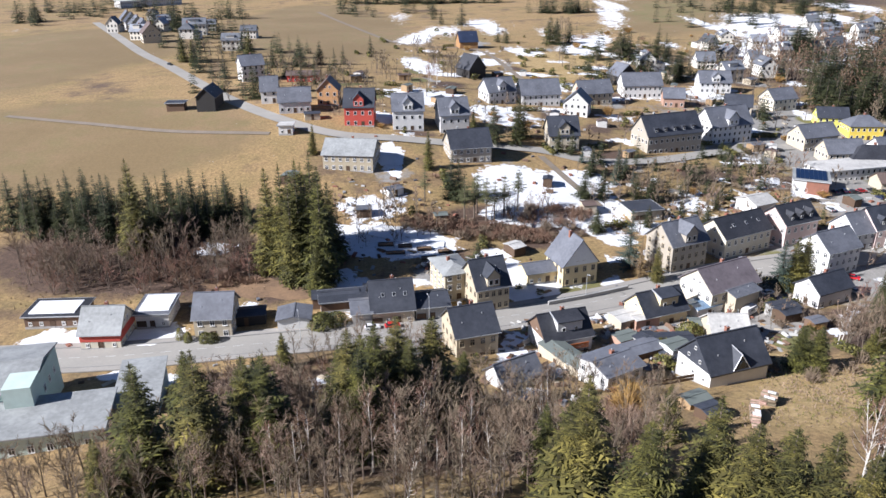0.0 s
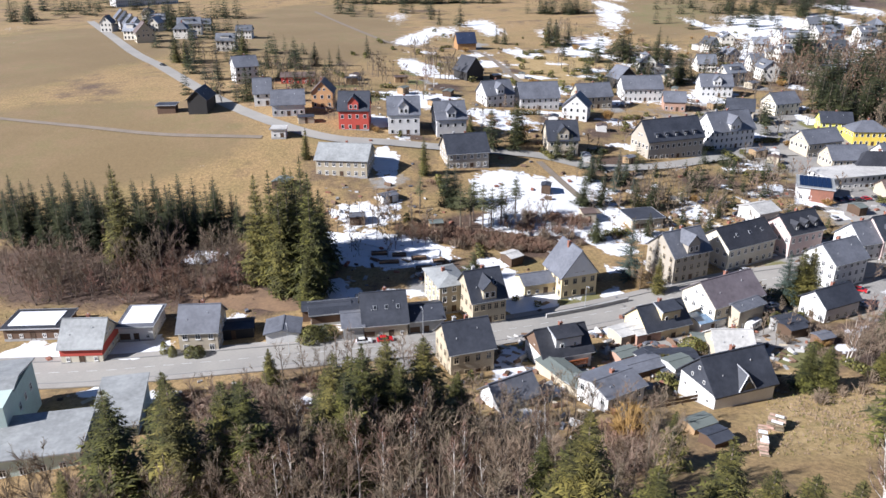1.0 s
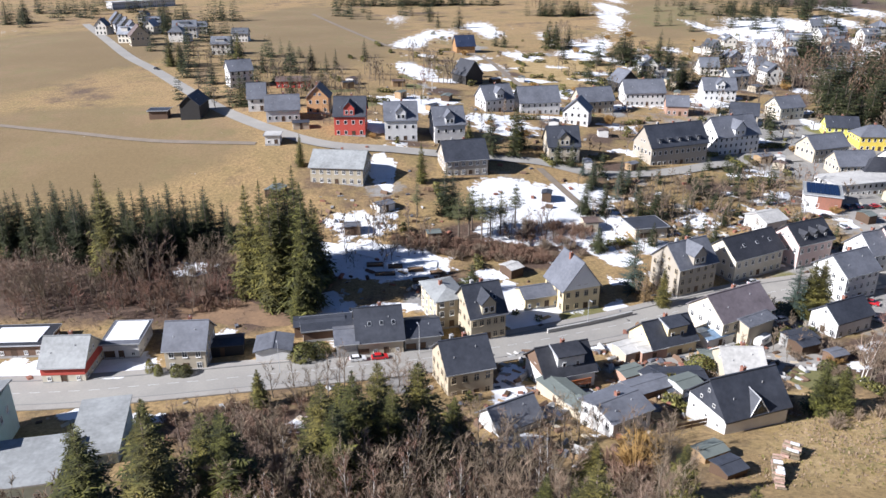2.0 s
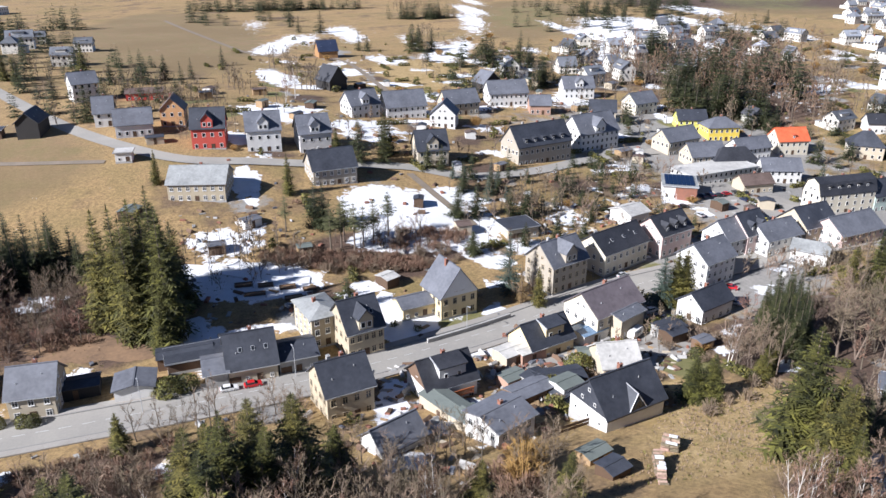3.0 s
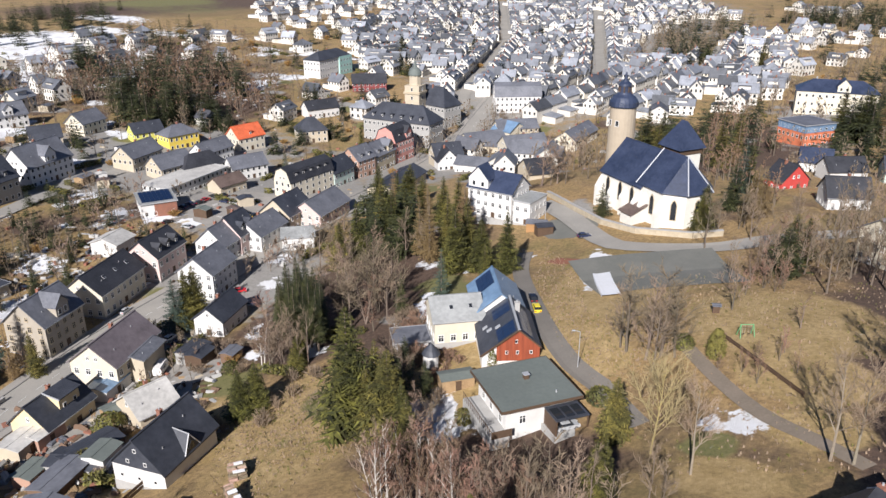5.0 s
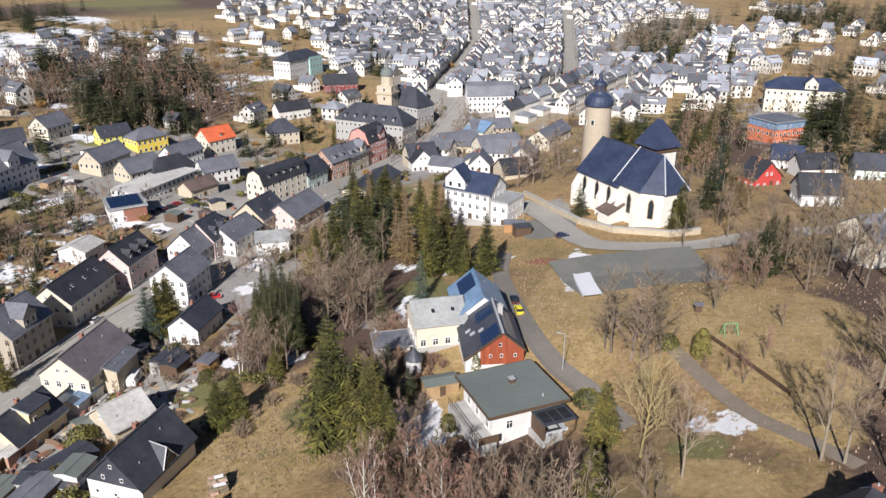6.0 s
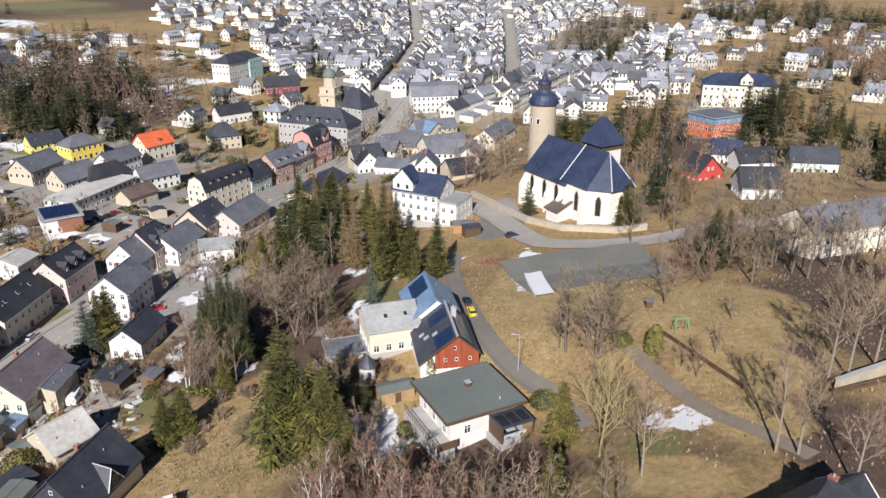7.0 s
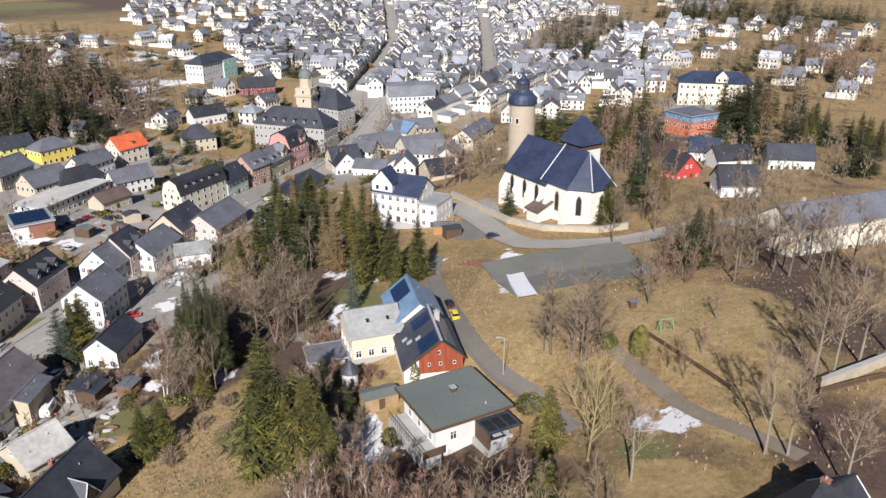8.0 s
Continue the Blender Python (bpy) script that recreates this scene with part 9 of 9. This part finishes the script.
far_grove("farspruce", 10, 416.8, 191.3, 19.0, 43.3, -74, 11, 15, 145)
far_grove("farspruce", 60, 641.7, 132.2, 80.7, 101.8, -67, 10, 15, 146)
far_grove("farrusset", 50, 498.8, 84.3, 45.7, 80.3, -70, 8, 12, 147)
far_grove("farbare", 60, 426.8, 401.2, 85.9, 140.3, -41, 6, 10, 148)
far_grove("farspruce", 12, 377.7, 367.7, 61.5, 116.8, -40, 8, 13, 149)
far_grove("farbare", 60, 142.8, 340.9, 55.7, 70.2, 7, 6, 10, 150)
far_grove("farspruce", 40, 219.3, 538.1, 74.3, 159.3, -7, 8, 13, 151)
far_grove("farbare", 40, 218.7, 339.7, 36.5, 63.4, -10, 8, 12, 152)
far_grove("farrusset", 36, 205.9, 329.4, 29.9, 57.7, -10, 8, 12, 153)
far_grove("farspruce", 6, 170.4, 329.9, 16.1, 45.2, -7, 11, 16, 154)
far_grove("farspruce", 12, 205.3, 582.1, 78.7, 147.7, -50, 10, 15, 155)
far_grove("farbare", 60, 211.5, 368.9, 68.1, 87.6, -31, 6, 10, 156)
far_grove("farspruce", 30, 724.6, 155.6, 60.8, 206.0, -60, 8, 14, 157)
far_grove("farbare", 50, 423.2, 100.7, 66.3, 104.6, -70, 6, 10, 158)
far_grove("farbare", 60, 68.6, 178.6, 31.9, 23.4, -12, 3, 6, 159)
far_grove("farspruce", 16, 71.0, 193.0, 29.9, 26.5, -9, 3, 6, 160)
far_grove("farspruce", 8, 74.3, 210.7, 25.0, 18.0, -4, 4, 8, 161)
far_grove("shrub", 24, 44.1, 107.8, 18.9, 13.2, -31, 1.5, 2.5, 162)
far_grove("farspruce", 26, 69.0, 211.1, 26.6, 24.1, -26, 3, 7, 165)
far_grove("shrub", 16, 67.7, 121.6, 6.7, 9.5, -68, 1.5, 3, 168)
far_grove("farspruce", 24, -77.2, 320.2, 26.5, 71.5, 4, 6, 11, 170)
far_grove("farbare", 40, 194.5, 251.0, 58.5, 41.9, -46, 5, 9, 171)
far_grove("farspruce", 20, 202.6, 253.8, 60.2, 42.9, -47, 6, 10, 172)
far_grove("farbare", 60, 468.3, 252.5, 98.9, 181.9, -67, 6, 9, 173)
far_grove("farspruce", 24, 478.3, 257.5, 103.6, 170.7, -67, 7, 12, 174)
far_grove("farspruce", 30, 518.2, 103.2, 68.0, 145.6, -72, 8, 14, 175)
far_grove("farspruce", 36, 186.9, 317.0, 23.9, 55.5, -40, 13, 18, 181)
far_grove("farrusset", 34, 188.7, 298.3, 32.0, 41.3, -40, 9, 13, 182)
far_grove("farspruce", 22, 262.0, 114.7, 22.4, 39.4, -82, 11, 15, 183)
far_grove("farrusset", 26, 273.9, 106.2, 16.2, 49.7, -82, 9, 12, 184)
far_grove("farspruce", 16, 244.4, 60.4, 19.1, 28.1, -74, 8, 12, 185)
far_grove("farrusset", 30, 193.7, 311.5, 22.2, 50.8, -26, 9, 12, 186)
far_grove("farspruce", 20, 122.9, 135.6, 6.6, 15.6, -36, 10, 14, 187)
far_grove("farbare", 60, 458.7, 365.3, 94.1, 193.8, -50, 6, 9, 329)
far_grove("farspruce", 30, 114.6, 331.4, 61.5, 78.1, 9, 7, 13, 331)
far_grove("farbare", 70, 112.6, 325.1, 65.0, 84.7, 10, 6, 9, 332)
far_grove("farrusset", 110, 192.7, 357.1, 43.7, 65.3, -37, 11, 15, 346)
far_grove("farbare", 70, 161.1, 354.0, 44.0, 71.6, -37, 7, 11, 347)
far_grove("farspruce", 25, 248.5, 597.5, 27.0, 157.7, -56, 10, 15, 348)
far_grove("farspruce", 14, 295.5, 643.3, 27.3, 64.5, -69, 10, 14, 349)
far_grove("farbare", 40, 250.0, 385.2, 34.8, 70.3, -36, 7, 10, 350)
far_grove("farbare", 14, 75.1, 475.8, 10.2, 40.7, 1, 6, 9, 351)
far_grove("farrusset", 20, 94.0, 697.3, 19.4, 46.7, -10, 7, 10, 352)
far_grove("farspruce", 10, 212.4, 597.8, 7.9, 62.2, -21, 8, 12, 353)
far_grove("farspruce", 16, 226.9, 569.3, 11.2, 53.4, -17, 8, 12, 354)
far_grove("farspruce", 14, 287.2, 593.5, 11.6, 47.7, -14, 9, 13, 355)
far_grove("farspruce", 12, 187.1, 368.5, 10.8, 55.5, 3, 12, 17, 356)
far_grove("farrusset", 40, 193.6, 335.4, 10.0, 43.6, 2, 8, 12, 357)
far_grove("farbare", 30, 148.9, 367.0, 24.1, 55.8, 4, 6, 9, 358)
far_grove("farbare", 20, -17.6, 297.1, 6.4, 35.0, 18, 6, 9, 359)
far_grove("farbare", 20, -3.5, 339.6, 6.1, 36.8, 14, 8, 12, 360)
far_grove("farbare", 30, -100.4, 354.5, 14.4, 34.1, 4, 5, 8, 361)
far_grove("farspruce", 18, -122.7, 403.6, 15.8, 71.1, 3, 7, 11, 362)
far_grove("farbare", 90, 560.4, 128.3, 86.0, 144.3, -73, 7, 11, 369)
far_grove("farrusset", 60, 460.5, 56.9, 24.1, 115.1, -67, 8, 12, 370)
far_grove("farspruce", 30, 679.2, 174.5, 51.5, 121.5, -68, 9, 13, 371)
far_grove("farbare", 50, 312.3, 104.6, 23.5, 65.7, -78, 7, 10, 372)
far_grove("farrusset", 14, 274.0, 112.5, 6.2, 28.0, -82, 9, 12, 373)
far_grove("farbare", 40, 262.3, 43.7, 19.7, 47.0, -67, 6, 9, 374)
far_grove("farspruce", 16, 287.3, 55.1, 19.9, 40.4, -71, 6, 10, 375)
far_grove("farbare", 60, 231.4, 194.6, 25.9, 38.2, -63, 5, 8, 376)
far_grove("farspruce", 10, 523.3, 379.8, 80.7, 201.5, -54, 7, 11, 377)
far_grove("shrub", 25, 83.1, 93.2, 4.3, 17.3, -51, 1.5, 3, 410)
far_grove("farbare", 60, -62.4, 282.4, 23.0, 41.3, 1, 5, 9, 426)
far_grove("farspruce", 25, -157.2, 505.8, 20.9, 87.5, -4, 12, 17, 427)
far_grove("farspruce", 25, -286.9, 650.3, 50.6, 66.9, -4, 12, 17, 428)
far_grove("farbare", 50, -32.7, 266.1, 10.6, 47.2, 11, 4, 7, 429)
far_grove("farrusset", 40, 186.0, 360.6, 26.3, 64.4, 3, 9, 13, 430)
far_grove("farbare", 40, 223.4, 53.9, 21.8, 40.5, -66, 6, 9, 431)
far_grove("farrusset", 20, 188.6, 79.3, 6.9, 27.0, -60, 8, 11, 432)
far_grove("farbare", 40, 240.6, 151.2, 12.8, 49.4, -73, 7, 10, 433)
far_grove("farbare", 40, 719.9, 106.1, 62.9, 139.7, -58, 8, 12, 434)
far_grove("farbare", 50, 456, 208, 30, 26, 20, 10, 14, 440)
far_grove("farspruce", 14, 450, 200, 22, 24, 20, 12, 16, 441)
far_grove("farbare", 70, 540, 230, 70, 30, 12, 10, 15, 447)
far_grove("farspruce", 30, 545, 228, 70, 30, 12, 12, 17, 448)
far_grove("farbare", 60, 640, 150, 50, 55, -10, 9, 13, 442)
far_grove("farspruce", 70, 640, 130, 60, 75, -10, 11, 17, 443)
far_grove("farrusset", 70, 470, 62, 100, 12, 12, 9, 13, 449)
far_grove("farbare", 80, 400, 78, 110, 34, 10, 7, 11, 450)
far_grove("farspruce", 30, 380, 70, 90, 30, 10, 8, 13, 451)
far_grove("farrusset", 60, 424, 58, 8, 85, -70, 9, 13, 444)
far_grove("farspruce", 60, -20, 705, 80, 14, 0, 12, 18, 445)
far_grove("farspruce", 30, 90, 600, 26, 12, 0, 10, 15, 446)
merged("distant_trees", FAR_TREES, "distant dark spruces and bare brown trees around the town")
bush_rnd = random.Random(77)
small = [TREES[k][0][0] for k in ("bushlet", "bushlet", "reds", "shrub", "bushlet", "straw")]
for i in range(560):
    px, py = bush_rnd.uniform(-60, 420), bush_rnd.uniform(95, 480)
    if py > 150 + 0.9 * (px - 150) and px < -10 and py < 190:
        continue
    if px > 85 and py < 150 - 0.2 * (px - 85):
        continue
    if px < -20 and py > 185:
        continue
    if free(px, py, 0.2):
        pick = bush_rnd.randrange(len(small))
        k = bush_rnd.uniform(0.3, 0.9) * (1 if py < 260 else 1.5)
        m = pose(px, py, ground(px, py) - 0.1, 0, 0, bush_rnd.uniform(0, 360)) @ Matrix.Diagonal((k * 1.2, k, k * bush_rnd.uniform(0.6, 1.1), 1))
        BUSHES.append((small[pick][1], m))
for i in range(150):
    px, py, a = bush_rnd.uniform(-40, 330), bush_rnd.uniform(98, 420), radians(bush_rnd.choice((15, 105)) + bush_rnd.uniform(-12, 12))
    if px > 85 and py < 150 - 0.2 * (px - 85):
        continue
    for j in range(bush_rnd.randrange(5, 11)):
        qx, qy = px + math.cos(a) * j * 1.1, py + math.sin(a) * j * 1.1
        if free(qx, qy, 0.3):
            k = bush_rnd.uniform(0.55, 0.85)
            BUSHES.append((small[0][1], pose(qx, qy, ground(qx, qy) - 0.1, 0, 0, bush_rnd.uniform(0, 360)) @ Matrix.Diagonal((k, k, k * 0.9, 1))))
merged("garden_bushes", BUSHES, "low bare and evergreen bushes among the gardens")

# ---- yard clutter: pallets, tarpaulins, troughs and timber about the gardens ----
CLUTTER = []
clutter_rnd = random.Random(99)
pieces = []
for i, m in enumerate((ROOFS["slate"], PALEWOOD, CONCRETE, DARKWOOD, WALLS["grey"], WALLS["brown"], BRICKS, WALLS["sand"])):
    b = Build()
    if i % 3 == 0:
        b.box(-0.8, -0.5, -0.2, 0.8, 0.5, 0.5).box(-0.7, -0.4, 0.5, 0.5, 0.35, 0.62)
    elif i % 3 == 1:
        for k in range(4):
            b.box(-1.3 + k * 0.05, -0.5 + k * 0.24, -0.1, 1.2 - k * 0.07, -0.3 + k * 0.24, 0.18 + 0.05 * (k % 2))
    else:
        b.prism([(-0.7, -0.1), (0.7, -0.1), (0.5, 0.6), (0, 0.9), (-0.5, 0.55)], -1.1, 1.1)
    pieces.append(b.mesh("clutter", m))
for i in range(900):
    px, py = clutter_rnd.uniform(-75, 260), clutter_rnd.uniform(98, 300)
    if (px > 85 and py < 150 - 0.2 * (px - 85)) or (px < -20 and py > 140):
        continue
    if free(px, py, 0.3):
        k = clutter_rnd.uniform(0.35, 0.95)
        CLUTTER.append((pieces[clutter_rnd.randrange(8)], pose(px, py, ground(px, py), 0, 0, clutter_rnd.uniform(0, 360)) @ Matrix.Diagonal((k, k, k * clutter_rnd.uniform(0.6, 1.2), 1))))
for poly, n in (((((35.9, 137.5)), ((52.9, 144.4)), ((74.0, 145.1)), ((66.7, 121.8)), ((55.8, 109.0)), ((54.9, 120.3)), ((36.5, 95.9)), ((27.3, 115.5))), 420), ((((-31.8, 189.3)), ((1.3, 192.5)), ((3.8, 168.9)), ((1.2, 141.5)), ((-23.2, 133.1)), ((-29.7, 167.1))), 90), ((((55.8, 185.2)), ((93.1, 207.7)), ((95.7, 173.4)), ((61.2, 160.6))), 260), ((((6.1, 124.8)), ((37.5, 129.3)), ((41.5, 111.1)), ((18.5, 83.0)), ((2.8, 87.6))), 300)):
    done = 0
    lo_x, hi_x, lo_y, hi_y = min(p[0] for p in poly), max(p[0] for p in poly), min(p[1] for p in poly), max(p[1] for p in poly)
    for i in range(n * 6):
        px, py = clutter_rnd.uniform(lo_x, hi_x), clutter_rnd.uniform(lo_y, hi_y)
        if done < n and inside(px, py, list(poly)) and free(px, py, -1.2):
            k = clutter_rnd.uniform(0.25, 0.8)
            CLUTTER.append((pieces[clutter_rnd.randrange(8)], pose(px, py, ground(px, py), 0, 0, clutter_rnd.uniform(0, 360)) @ Matrix.Diagonal((k * clutter_rnd.uniform(0.8, 1.6), k, k * clutter_rnd.uniform(0.6, 1.5), 1))))
            done += 1
merged("yard_clutter", CLUTTER, "pallets, tarpaulins and timber lying about the yards")


# ---- dry grass tufts and dead stalks on the open slopes ----
TUFTS = []
tuft_rnd = random.Random(41)
blades = []
for m in (STRAWTWIGS, PALETWIGS, TWIGS, THUJA):
    b = Build()
    for k in range(5):
        a = tuft_rnd.uniform(0, 6.28)
        d, w = Vector((math.cos(a), math.sin(a), 0)), 0.09
        b.poly(d * 0.1 + Vector((-d.y * w, d.x * w, -0.05)), d * 0.1 + Vector((d.y * w, -d.x * w, -0.05)), d * tuft_rnd.uniform(0.2, 0.5) + Vector((0, 0, tuft_rnd.uniform(0.25, 0.6))))
    blades.append(b.mesh("tuft", m))
for poly, n in (
    ((((48.2, 93.2)), ((60.4, 107.9)), ((70.4, 99.9)), ((64.1, 72.6)), ((54.9, 68.7))), 1500),
    ((((129.8, 97.0)), ((121.6, 86.2)), ((97.2, 69.6)), ((92.0, 53.7)), ((77.2, 55.9)), ((86.7, 68.7)), ((112.2, 89.3))), 1500),
    ((((120.8, 64.0)), ((150.1, 23.0)), ((72.5, 20.5)), ((64.0, 41.3)), ((75.4, 54.4))), 2600),
    ((((39.3, 85.3)), ((56.5, 109.3)), ((67.9, 102.6)), ((52.0, 77.2)), ((33.1, 78.3))), 1200),
    ((((-85.3, 132.6)), ((-34.3, 130.4)), ((-35.9, 148.7)), ((-94.1, 149.8))), 900),
    ((((-35.4, 194.8)), ((4.3, 202.4)), ((42.7, 178.2)), ((5.8, 150.5)), ((-23.2, 133.1))), 900),
):
    lo_x, hi_x, lo_y, hi_y = min(p[0] for p in poly), max(p[0] for p in poly), min(p[1] for p in poly), max(p[1] for p in poly)
    done = 0
    for i in range(n * 5):
        px, py = tuft_rnd.uniform(lo_x, hi_x), tuft_rnd.uniform(lo_y, hi_y)
        if done < n and inside(px, py, list(poly)):
            k = tuft_rnd.uniform(0.35, 0.75)
            TUFTS.append((blades[tuft_rnd.choice((1, 1, 1, 2, 3))], pose(px, py, ground(px, py), 0, 0, tuft_rnd.uniform(0, 360)) @ Matrix.Diagonal((k, k, k, 1))))
            done += 1
merged("dry_grass_tufts", TUFTS, "dry straw-coloured grass tufts on the open slopes")

# ---- from plan units to metres ----
for ob in list(scene.objects):
    if ob.parent is None and ob.type in ("MESH", "EMPTY"):
        ob.matrix_basis = Matrix.Scale(FULL, 4) @ ob.matrix_basis
